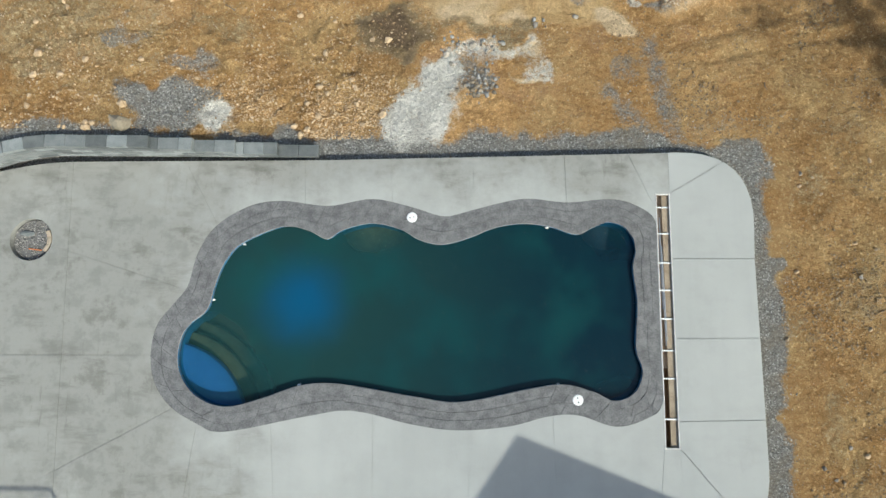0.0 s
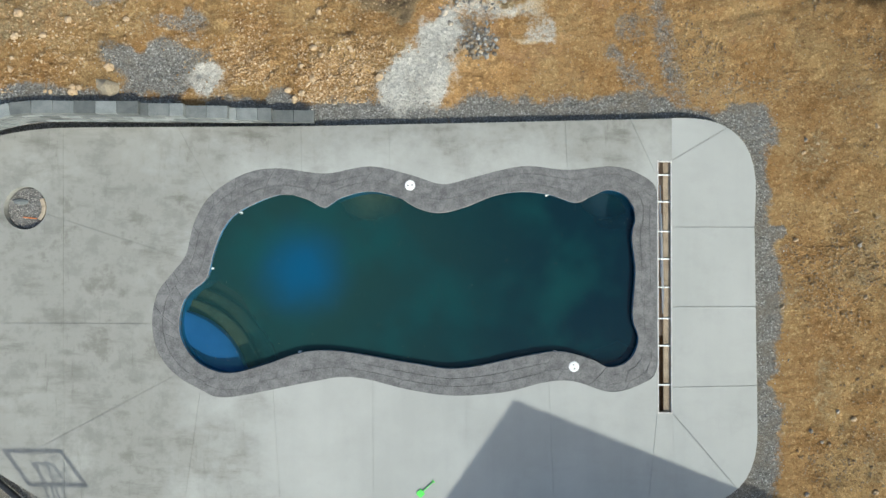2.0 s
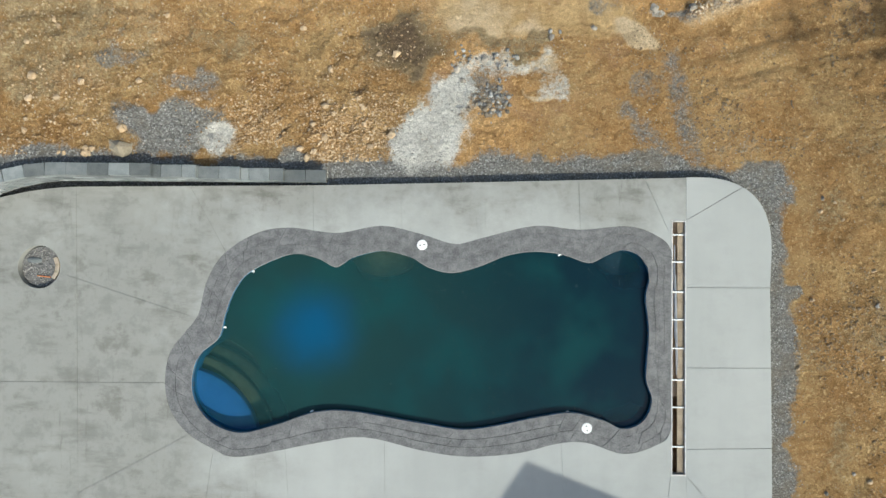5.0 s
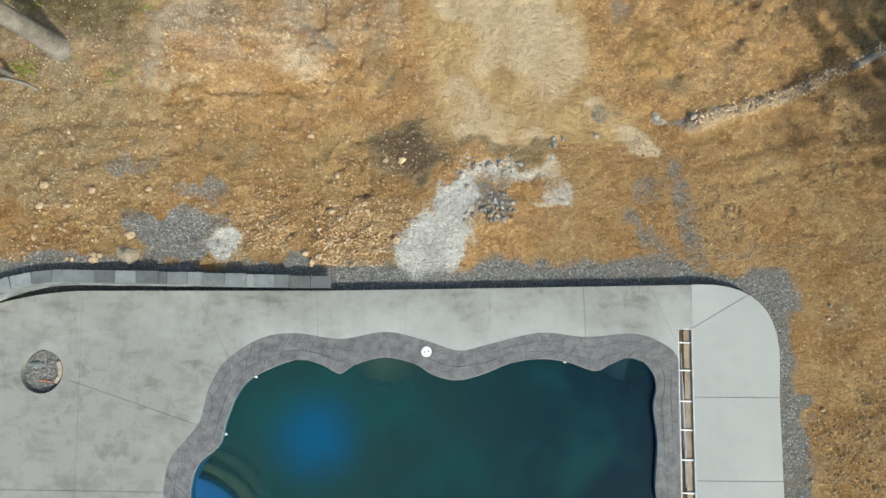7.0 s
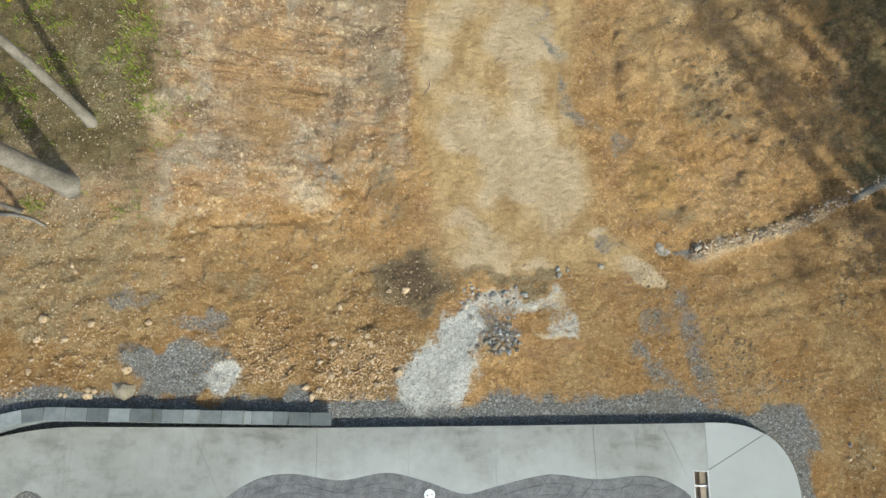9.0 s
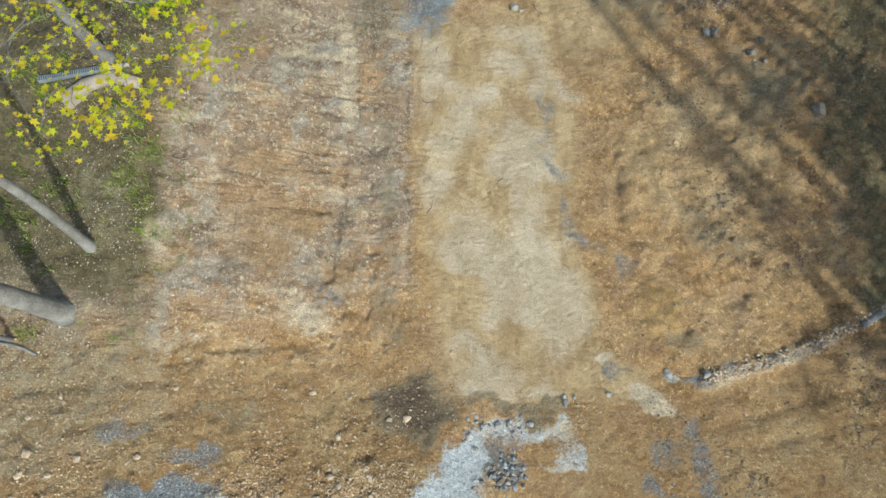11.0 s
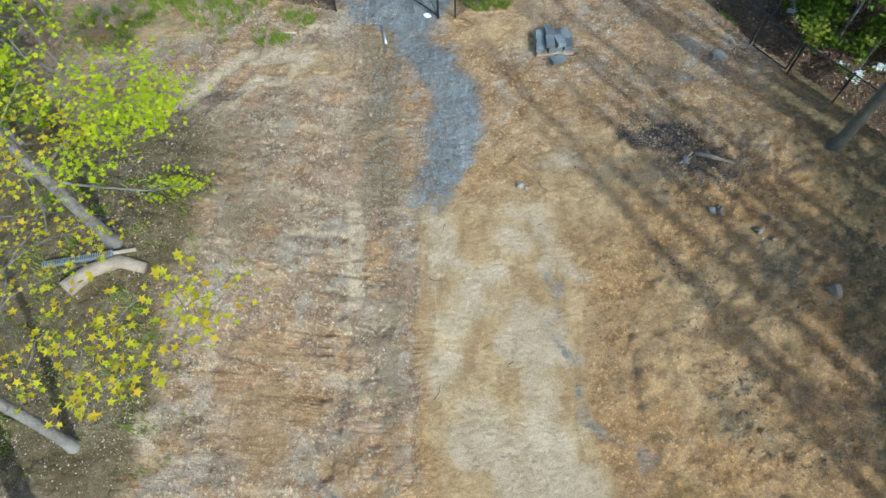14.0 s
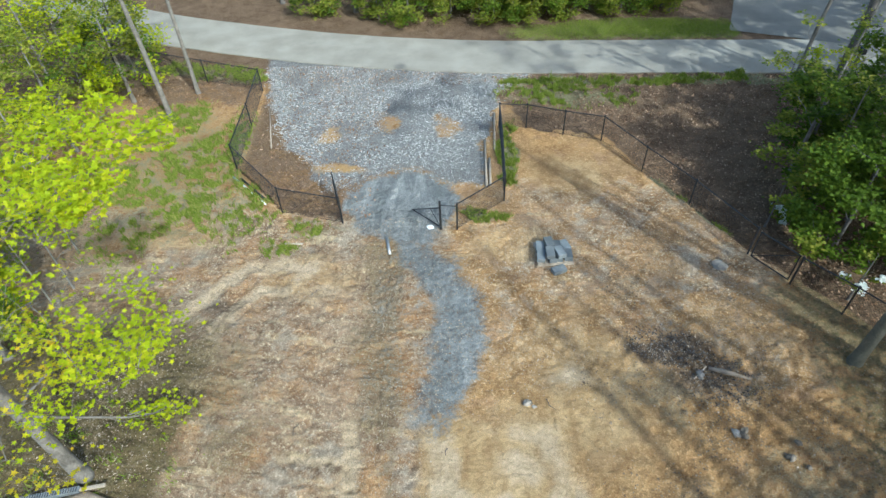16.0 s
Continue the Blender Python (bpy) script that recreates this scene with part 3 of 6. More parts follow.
def soil_masks(x, y):
    wx, wy = x + (fbm(x, y, 0.8) - 0.5) * 1.2, y + (fbm(x + 31, y + 7, 0.8) - 0.5) * 1.2
    wx, wy = wx + (fbm(x + 11, y, 3.0, 2) - 0.5) * 0.35, wy + (fbm(x, y + 19, 3.0, 2) - 0.5) * 0.35
    out = {}
    site = smooth(6, 11, wy - 0.3 * (wx + 4)) * (1 - smooth(23, 25, wy))
    out["site"] = smooth(3.3, 3.8, y) * (1 - smooth(25, 27, wy)) + smooth(7.4, 8, x) * (1 - smooth(22, 24, y))
    out["ochre"] = np.maximum(0.72 * (1 - smooth(4.5, 10.0, wy + 0.2 * wx)) * smooth(0.5, -1.5, wx), (0.52 + 0.16 * smooth(6.5, 8.5, x)) * smooth(0, 2, wx) * (1 - smooth(6, 9, wy))) + 0.4 * blob(wx, wy, 3.3, 27.5, 1.5, 1.5)
    out["rubble"] = site * smooth(-0.7, -1.7, wx) + smooth(15.5, 18, wy) * (1 - smooth(25, 27, wy)) * 0.42 + 0.2 * smooth(19, 22, wy) * (1 - smooth(28, 29.5, wy)) * smooth(0, 2, wx)
    out["pale"] = np.maximum.reduce([1.05 * lane_mask(x + (wx - x) * 0.4, y + (wy - y) * 0.4), 0.6 * blob(wx, wy, 2.6, 17, 2.5, 2.5), 0.48 * blob(wx, wy, 5.5, 12.5, 2.4, 2.4), 0.5 * blob(wx, wy, -5.2, 21.2, 1.6, 1.2), 0.45 * blob(wx, wy, -10.5, 23.3, 2.2, 1.0), 0.5 * blob(wx, wy, 0.9, 23.0, 1.2, 1.0), 0.45 * blob(wx, wy, 3.5, 26.5, 1.6, 1.5)])
    out["pale"] = out["pale"] * (0.55 + 0.8 * fbm(x + 3, y, 0.75, 3))
    out["cream"] = np.maximum.reduce([spots(wx, wy, 0.6, [(-0.62, 12.9, 0.45, 0.6), (-0.88, 11.5, 0.4, 0.7), (0.42, 7.0, 0.8, 0.7), (1.7, 8.3, 0.6, 0.8), (0.3, 8.9, 0.4, 0.5), (1.3, 10.8, 0.55, 0.9), (0.07, 10.5, 0.6, 0.7), (-0.7, 14.5, 0.45, 0.4), (0.9, 15.3, 0.6, 0.4), (2.2, 14.3, 0.4, 0.4)]), 1.0 * blob(x + (wx - x) * 0.5, y + (wy - y) * 0.5, 3.92, 6.62, 0.55, 0.22, -34, 0.3), 0.8 * blob(wx, wy, 2.95, 7.72, 0.28, 0.14), 0.5 * stroke(x, y, [(5.2, 7.0), (6.05, 7.3), (7.1, 7.65), (8.1, 8.05)], 0.16, 0.9), 0.75 * blob(wx, wy, 1.45, 6.12, 0.6, 0.12), 0.7 * blob(wx, wy, 1.72, 5.5, 0.35, 0.12),
                                      spots(wx, wy, 0.58, [(-3.44, 11.1, 0.4, 0.25), (-6.9, 10.06, 0.45, 0.5), (-3.8, 8.5, 0.6, 0.35), (-6.2, 11.3, 0.25, 0.4), (-5.2, 21.4, 0.5, 0.7), (-4.5, 20.4, 0.5, 0.4), (-6.7, 7.6, 0.7, 0.25), (1.9, 17.4, 0.7, 0.5)]),
                                      0.9 * stroke(x + (wx - x) * 0.3, y, [(-3.3, 16.0), (-3.17, 13.3)], 0.2, 0.9), 0.85 * stroke(x, y + (wy - y) * 0.3, [(-4.8, 14.9), (-3.6, 15.05)], 0.12, 0.9), 0.75 * stroke(x, y, [(-5.4, 21.5), (-6.4, 21.75), (-7.3, 21.5), (-8.0, 20.7), (-8.5, 19.6), (-8.8, 18.5)], 0.28, 0.9), 0.72 * stroke(x, y, [(-6.0, 20.5), (-6.7, 20.5), (-7.2, 19.9), (-7.45, 19.0), (-7.4, 18.0)], 0.25, 0.9)])
    out["cream"] = np.maximum(out["cream"], 0.62 * lane_mask(x, y) * smooth(0.40, 0.62, fbm(x + 20, y, 0.8, 3)))
    out["orange"] = np.maximum.reduce([spots(wx, wy, 0.8, [(-4.93, 11.7, 0.5, 0.3), (-4.75, 10.6, 0.7, 0.4), (-4.63, 9.75, 0.6, 0.6), (-3.9, 10.6, 0.35, 0.3), (-6.9, 6.6, 1.3, 0.35), (-8.3, 5.3, 1.0, 0.3), (-3.0, 9.4, 0.3, 0.4), (-6.8, 9.6, 0.5, 0.25)]),
                                       spots(wx, wy, 0.6, [(0.87, 13.6, 0.35, 0.5), (0.2, 9.7, 0.4, 0.3), (1.5, 9.45, 0.3, 0.3), (3.1, 11.7, 0.4, 0.9), (3.2, 15.4, 0.6, 0.4), (1.4, 12.4, 0.5, 0.25), (2.9, 12.9, 0.5, 0.6), (-0.1, 8.2, 0.35, 0.4), (-0.8, 7.6, 0.4, 0.5), (6.0, 21.6, 0.7, 0.6), (3.07, 19.6, 0.7, 0.8), (5.5, 26.9, 0.7, 0.6), (8.4, 18.3, 0.8, 0.5)]),
                                       0.3 * stroke(wx, y, [(-1.55, 13.9), (-1.39, 11), (-1.2, 8.9)], 0.13, 0.7)])
    out["brown"] = np.maximum.reduce([0.44 * stroke(wx, wy, [(-2.5, 19), (-2.25, 14.5), (-2.05, 9.4), (-1.7, 7.9)], 0.4, 0.8), 0.6 * blob(wx, wy, -8.9, 6.8, 3.0, 2.2, 0, 0.8), 0.6 * stroke(wx, wy, [(-2.6, 16.2), (-2.9, 20.5), (-3.2, 22.5)], 0.75, 0.7), spots(wx, wy, 0.6, [(-6.9, 17.2, 1.3, 1.6), (4.4, 17.0, 1.4, 1.0), (5.6, 10.6, 0.7, 0.8), (4.6, 8.0, 0.4, 0.3), (-5.6, 15.2, 0.9, 1.0), (7.4, 14.5, 1.4, 1.2)]), 0.6 * blob(x, wy, 1.0, 6.42, 1.7, 0.2), 0.95 * blob(wx, wy, -1.15, 6.5, 0.85, 0.65, 0, 0.5), spots(wx, wy, 0.46, [(8.2, 2.5, 0.5, 0.7), (9.3, 0.3, 0.7, 1.2), (8.5, -2.6, 0.4, 0.8), (9.4, -4.0, 0.7, 0.8), (9.2, 3.9, 0.9, 0.5), (8.0, -0.6, 0.3, 0.5)]), spots(wx, wy, 0.62, [(-8.8, 7.3, 1.6, 0.7), (-9.2, 5.4, 1.2, 0.6), (-7.6, 8.5, 0.9, 0.6), (-5.2, 6.4, 0.8, 0.4), (-9.5, 8.8, 1.0, 0.6)]), 0.7 * blob(wx, wy, -8.7, 30.6, 0.9, 3.4), 0.6 * blob(wx, wy, -7.6, 27.4, 1.4, 0.8)])
    d = near_deck(x, y)
    edge = 0.85 * (1 - smooth(0.25, 0.85, d + (fbm(x, y, 1.6) - 0.5) * 0.9)) + 0.6 * smooth(-5.0, -5.4, y)
    gravel = np.maximum.reduce([edge, blob(wx, wy, -6.3, 4.3, 1.1, 0.65), 0.6 * blob(wx, wy, -6.0, 5.3, 0.7, 0.25), 0.55 * blob(wx, wy, -7.1, 5.95, 0.6, 0.2), 0.55 * blob(wx, wy, 0.6, 5.4, 0.6, 0.5), 0.5 * blob(wx, wy, -3.3, 8.8, 0.5, 0.3),
                                0.56 * stroke(x, wy, [(4.75, 6.0), (4.95, 5.0), (5.3, 4.0)], 0.26, 0.9), 0.52 * stroke(x, wy, [(3.75, 4.95), (4.5, 4.35), (5.1, 3.9)], 0.24, 0.9), 0.46 * blob(wx, wy, 4.15, 5.5, 0.35, 0.4), 0.6 * blob(wx, wy, 4.9, 7.03, 0.36, 0.25), 0.46 * blob(wx, wy, 3.15, 7.35, 0.3, 0.35),
                                0.5 * stroke(wx, wy, [(1.59, 13.9), (1.69, 12.8), (2.16, 12.2), (2.49, 10.8), (2.82, 9.9)], 0.2, 0.9), 0.48 * blob(wx, wy, 3.3, 9.6, 0.35, 0.4), 0.34 * blob(wx, wy, 6.2, 4.3, 0.5, 0.3), 0.85 * blob(wx, wy, 7.4, 0.8, 0.34, 0.2), 0.5 * blob(wx, wy, 7.7, 0.2, 0.35, 0.16)])
    drive = smooth(25.5, 26.5, wy) * (1 - smooth(36.5, 38, wy)) * smooth(-8.2, -7.4, wx + np.where(wy > 28.6, 0.336, 0.75) * (wy - 28.6)) * (1 - smooth(0.2, 0.9, wx - 0.45 * np.maximum(wy - 31, 0)))
    drive = drive * (1 - 0.5 * blob(wx, wy, -3.6, 30.5, 0.6, 0.8) - 0.5 * blob(wx, wy, -1.3, 30.1, 0.5, 0.9))
    out["gravel"] = np.maximum(gravel, 0.8 * drive)
    out["turf"] = np.maximum.reduce([0.5 * blob(wx, wy, -11.2, 26.8, 4.4, 4.8, 0, 0.7), spots(wx, wy, 0.55, [(-6.9, 22.4, 0.6, 0.35), (-5.6, 23.3, 0.9, 0.4), (-10.2, 23.2, 0.8, 0.4), (-10.8, 25.3, 0.9, 0.7), (-9.4, 26.6, 0.9, 0.9), (-11.6, 28.6, 1.2, 0.9), (-8.9, 24.9, 0.6, 0.5), (-12.4, 26.2, 0.9, 0.6), (-13.0, 31.0, 1.8, 1.2)]), 0.9 * blob(wx, wy, 1.45, 27.8, 0.4, 2.0), 0.7 * blob(wx, wy, 4.0, 32.6, 2.6, 1.1, 0, 0.8), 0.6 * blob(wx, wy, 0.1, 24.2, 0.9, 0.35),
                                     1.0 * stroke(x, y, [(6.75, 26.3), (7.75, 24.6), (8.3, 23.4)], 0.32), 0.8 * blob(wx, wy, 9.0, 39.7, 6.0, 1.2, 0, 0.8), 0.6 * stroke(wx, wy, [(-20, 37.0), (-10.5, 34.9)], 0.7), 0.8 * stroke(wx, wy, [(1.5, 34.0), (22, 34.0)], 0.4),
                                     0.36 * blob(wx, wy, -8.0, 11.5, 0.9, 3.5, 0, 0.9)])
    fence_x = np.interp(y, [23.8, 24.5, 27.1, 30.2, 33.5, 36.0], [-4.7, -7.0, -9.4, -9.6, -10.0, -10.2])
    strip_in = smooth(-0.1, 0.4, x - fence_x) * smooth(23.9, 24.4, y) * (1 - smooth(-4.5, -3.0, x)) * (1 - smooth(33.5, 34.5, y))
    out["turf"] = out["turf"] * (1 - 0.9 * strip_in)
    woods = np.maximum.reduce([east_of_fence(wx, wy), smooth(40, 41.5, wy), smooth(-9.5, -11.0, wx) * smooth(30.5, 33, wy) * 0.6, smooth(-11, -14, wx) * smooth(11, 14, wy) * 0.4, 0.62 * strip_in, 0.8 * smooth(33.4, 34.4, wy)])
    out["litter"] = woods
    out["dark"] = np.maximum.reduce([0.58 * blob(wx, wy, -1.15, 6.5, 0.8, 0.62, 0, 0.6), 0.3 * stroke(wx, wy, [(-1.5, 7.0), (-1.7, 8.6)], 0.4), 0.62 * blob(wx, wy, 5.7, 18.0, 1.2, 1.2), 0.8 * blob(wx, wy, 5.0, 18.5, 1.0, 0.5), 0.45 * blob(wx, wy, -5.2, 22.3, 0.9, 0.3), 0.5 * blob(wx, wy, -7.6, 19.6, 0.6, 0.5), 0.4 * blob(wx, wy, -5.8, 20.4, 0.4, 0.5)])
    out["dust"] = np.maximum.reduce([spots(wx, wy, 0.85, [(-0.95, 4.3, 0.75, 0.75), (-0.15, 5.2, 0.6, 0.65), (-0.4, 4.6, 0.8, 0.8)], 0.5), 0.5 * stroke(wx, wy, [(0.2, 5.9), (1.3, 6.1), (2.0, 6.0)], 0.22), 0.5 * blob(wx, wy, 1.9, 5.65, 0.3, 0.35), 0.7 * blob(wx, wy, 4.38, 7.15, 0.18, 0.24), 0.4 * blob(wx, wy, 5.42, 7.24, 0.16, 0.16),
                                     0.7 * blob(wx, wy, -5.25, 4.05, 0.6, 0.4), 0.35 * blob(wx, wy, -3.6, 23, 0.5, 0.5)])
    out["yellow"] = 0.42 * stroke(x + (wx - x) * 0.4, y, [(-1.5, 14.5), (-1.38, 11.5), (-1.15, 9.0)], 0.22, 0.8) + 1.0 * blob(wx, wy, 4.25, 8.7, 0.68, 0.55) + 0.4 * blob(wx, wy, -1.65, 16.0, 0.3, 0.25) + 0.7 * blob(wx, wy, -5.4, 27.1, 1.1, 0.4) + 0.6 * blob(wx, wy, -6.1, 29.4, 0.5, 0.5)
    # The eastern olive patch also carries tree shade in its soil colour.
    out["olive"] = np.maximum(0.9 * smooth(-6.4, -7.8, wx) * smooth(8.0, 9.5, wy) * (1 - smooth(17, 21, wy)), 0.62 * smooth(7.2, 9.4, wx) * smooth(6.5, 9.0, wy) * (1 - smooth(20, 24, wy)))
    out["fines"] = np.maximum.reduce([0.74 * stroke(x + (wx - x) * 0.5, wy, DRIVE, 0.8, 0.7), gateway(wx, wy), 0.35 * drive, 0.34 * smooth(-3.45, -3.2, x) * (1 - smooth(-1.5, -0.7, wx)) * smooth(15.2, 16.8, wy) * (1 - smooth(22.0, 23.0, wy))])
    out["gravel"] = out["gravel"] * (1 - 0.85 * gateway(wx, wy))
    return out


def axis(low, high, step):
    return np.arange(low, high + step / 2, step)


FAR = np.cumsum(0.1 * 1.35 ** np.arange(1, 27))


def build_ground():
    xs = np.concatenate([np.arange(-14.0, -10.0, 0.1), axis(-10.0, 10.2, 0.062), np.arange(10.3, 12.05, 0.1)])
    ys = np.concatenate([np.arange(-7.0, 3.25, 0.1), axis(3.3, 24.5, 0.062), np.arange(24.6, 37.05, 0.1)])
    xs, ys = (np.concatenate([v[0] - FAR[::-1], v, v[-1] + FAR]) for v in (xs, ys))
    gx, gy = np.meshgrid(xs, ys, indexing="ij")
    z = height(gx, gy) + relief(gx, gy)
    nx, ny = len(xs), len(ys)
    verts = np.stack([gx, gy, z], -1).reshape(-1, 3)
    idx = np.arange(nx * ny).reshape(nx, ny)
    quads = np.stack([idx[:-1, :-1], idx[1:, :-1], idx[1:, 1:], idx[:-1, 1:]], -1)
    cx, cy = (gx[:-1, :-1] + gx[1:, 1:]) / 2, (gy[:-1, :-1] + gy[1:, 1:]) / 2
    keep = ~((cx > -10.2) & (cx < 6.4) & (cy > -4.6) & (cy < 2.7))
    quads = quads[keep]
    me = bpy.data.meshes.new("ground")
    me.vertices.add(len(verts))
    me.vertices.foreach_set("co", verts.ravel())
    me.loops.add(quads.size)
    me.loops.foreach_set("vertex_index", quads.ravel())
    me.polygons.add(len(quads))
    me.polygons.foreach_set("loop_start", np.arange(0, quads.size, 4))
    me.polygons.foreach_set("use_smooth", [True] * len(quads))
    me.update()
    m = soil_masks(gx.ravel(), gy.ravel())
    for name, keys in (("soil_a", ("rubble", "pale", "gravel")), ("soil_b", ("turf", "litter", "dark")), ("soil_c", ("dust", "yellow", "olive")), ("soil_d", ("fines", "ochre", "orange")), ("soil_e", ("cream", "brown", "site"))):
        layer = me.attributes.new(name, "FLOAT_COLOR", "POINT")
        data = np.ones((len(verts), 4), np.float32)
        for k, key in enumerate(keys):
            data[:, k] = np.clip(m[key], 0, 1)
        layer.data.foreach_set("color", data.ravel())
    tagged(link("ground", me, SOIL), "bare ochre clay building ground with rubble and gravel", "ground", kind="structure")


build_ground()


# ---- road ----
def strip(name, line, half, z, material, label):
    """A paved strip with an edge, along a centre line."""
    pts = [Vector(p) for p in line]
    fine_line = []
    for k in range(len(pts) - 1):
        p0, p1, p2, p3 = pts[max(k - 1, 0)], pts[k], pts[k + 1], pts[min(k + 2, len(pts) - 1)]
        for s in range(12):
            t = s / 12
            fine_line.append(0.5 * (2 * p1 + (p2 - p0) * t + (2 * p0 - 5 * p1 + 4 * p2 - p3) * t * t + (3 * p1 - p0 - 3 * p2 + p3) * t ** 3))
    fine_line.append(pts[-1])
    rows = []
    for k, p in enumerate(fine_line):
        d = (fine_line[min(k + 1, len(fine_line) - 1)] - fine_line[max(k - 1, 0)]).normalized()
        side = Vector((-d.y, d.x))
        wob = 0.12 * (float(fbm(p.x, p.y, 0.7)) - 0.5)
        rows.append([(*(p + side * (half + wob)), z - 0.3), (*(p + side * (half + wob)), z), (*p, z + 0.04), (*(p - side * (half - wob)), z), (*(p - side * (half - wob)), z - 0.3)])
    verts = [v for r in rows for v in r]
    faces = [(5 * k + j, 5 * k + j + 1, 5 * k + j + 6, 5 * k + j + 5) for k in range(len(rows) - 1) for j in range(4)]
    ob = raw(name, verts, faces, material, smooth_faces=False)
    return tagged(ob, label, "road", kind="structure")


ROAD = [(-45, 58), (-30, 48.2), (-20.5, 42.3), (-13, 39.5), (-6.5, 37.8), (0, 36.8), (8, 36.5), (20, 36.1), (60, 35)]
strip("road", ROAD, 1.8, 0.28, ASPHALT, "narrow grey asphalt lane with worn edges")
# Side road: older asphalt with the trees' shade mixed into its colour.
strip("road", [(18.4, 37.4), (21, 44), (25, 55), (33, 75)], 5.2, 0.262, plain("shaded_asphalt", (0.16, 0.148, 0.118), (0.24, 0.222, 0.18), 0.8, 60, 0.9, 0.3), "grey asphalt side road joining the lane")


# ---- pool deck ----
POOL = closed_curve([(-4.97, 0.87), (-4.60, 1.27), (-3.73, 1.64), (-3.16, 1.56), (-2.80, 1.38), (-2.66, 1.38), (-2.34, 1.58), (-1.71, 1.73), (-1.08, 1.60), (-0.64, 1.36), (-0.14, 1.26), (0.43, 1.40), (1.05, 1.65), (1.68, 1.75), (2.31, 1.68), (2.87, 1.51),
                     (3.22, 1.66), (3.60, 1.80), (4.00, 1.66), (4.21, 1.25), (4.13, 0.75), (4.20, 0.0), (4.14, -1.0), (4.27, -1.5), (4.07, -1.97), (3.63, -2.14), (3.20, -1.96), (2.55, -1.80), (1.83, -1.89), (0.33, -2.19),
                     (-0.70, -2.09), (-2.30, -1.84), (-3.17, -1.87), (-4.0, -2.15), (-4.80, -2.34), (-5.43, -2.14), (-5.81, -1.71), (-5.92, -1.21), (-5.77, -0.65), (-5.33, -0.24), (-5.19, 0.30)], 6)
COPING = closed_curve([(-4.49, 2.10), (-3.73, 2.22), (-2.72, 2.11), (-1.72, 2.28), (-0.83, 2.10), (-0.08, 1.89), (0.55, 2.04), (1.68, 2.31), (2.68, 2.23), (3.69, 2.32), (4.31, 2.14), (4.665, 1.80), (4.668, 1.0), (4.668, -1.2), (4.66, -2.16), (4.32, -2.49), (3.64, -2.67),
                       (2.83, -2.44), (2.20, -2.47), (1.33, -2.69), (0.21, -2.78), (-0.79, -2.66), (-2.04, -2.39), (-3.04, -2.52), (-4.79, -2.86), (-5.42, -2.68), (-5.99, -2.34), (-6.37, -1.84), (-6.50, -1.22), (-6.40, -0.59),
                       (-6.09, -0.15), (-5.78, 0.27), (-5.61, 0.99), (-5.24, 1.62)], 6)
DECK = rounded([(-12.5, 2.35, 2.2), (-9.2, 3.09, 0.8), (-3.1, 3.17, 0), (0.55, 3.27, 0), (6.95, 3.46, 1.75), (6.83, 1.0, 0), (6.86, -2.5, 0), (6.88, -5.16, 1.7), (1.85, -5.12, 0.45), (1.22, -5.75, 0.25), (1.22, -8.6, 0), (0.2, -8.6, 0), (0.2, -5.75, 0.2),
                (-0.3, -5.22, 0.35), (-4.3, -5.27, 0), (-4.8, -5.52, 0.2), (-8.2, -5.5, 0.9), (-12.5, -3.0, 2.0)])


def solid(name, outline, z0, z1, material=None):
    bm = bmesh.new()
    prism(bm, outline, z0, z1)
    bmesh.ops.recalc_face_normals(bm, faces=bm.faces[:])
    return part(name, bm, material)


def ring_line(cx, cy, r, n=40):
    return [(cx + r * math.cos(2 * math.pi * k / n), cy + r * math.sin(2 * math.pi * k / n)) for k in range(n)]


def slot(a, b, width=0.011, depth=0.009):
    (ax, ay), (bx, by) = a, b
    d = Vector((bx - ax, by - ay))
    m = Matrix.Rotation(math.atan2(d.y, d.x), 3, "Z")
    return part("slot", boxed((d.length, width, depth * 2), ((ax + bx) / 2, (ay + by) / 2, 0), m), None)


JOINTS = [((-3.27, 3.3), (-3.23, 2.1)), ((-1.31, 3.3), (-1.26, 2.1)), ((0.55, 3.4), (0.59, 1.9)), ((2.63, 3.4), (2.68, 2.1)), ((-6.05, 3.2), (-5.1, 1.5)), ((-8.59, 3.2), (-8.33, -5.6)), ((-12.6, -1.28), (-6.4, -1.25)),
          ((-8.9, 1.16), (-5.9, 0.22)), ((-8.9, -3.98), (-5.95, -2.38)), ((-5.41, -2.8), (-5.75, -5.6)), ((-3.79, -2.7), (-3.58, -5.4)), ((-1.60, -2.4), (-1.55, -5.3)), ((0.46, -2.7), (0.48, -5.3)), ((2.28, -2.4), (2.40, -5.2)),
          ((4.66, -3.15), (4.45, -5.3)), ((5.03, -3.15), (6.45, -4.8)), ((5.0, 2.46), (6.4, 3.3)), ((5.02, 0.98), (6.9, 0.99)), ((5.02, -0.78), (6.9, -0.76)), ((5.02, -2.55), (6.9, -2.5)), ((0.1, -5.45), (1.4, -5.45)), ((3.98, 3.6), (4.62, 2.2))]

deck = solid("pool_deck", DECK, -0.24, 0.0, CONCRETE)
hole = solid("hole", COPING, -1, 1)
trench_hole = part("hole", boxed((0.32, 5.58, 2), (4.84, -0.34, 0)), None)
well_hole = solid("hole", ring_line(-9.39, 1.29, 0.48), -1, 1)
cut(deck, [hole, trench_hole, well_hole] + [slot(a, b) for a, b in JOINTS])
tagged(deck, "broom-finished grey concrete pool deck with stains", "pool deck", kind="structure")

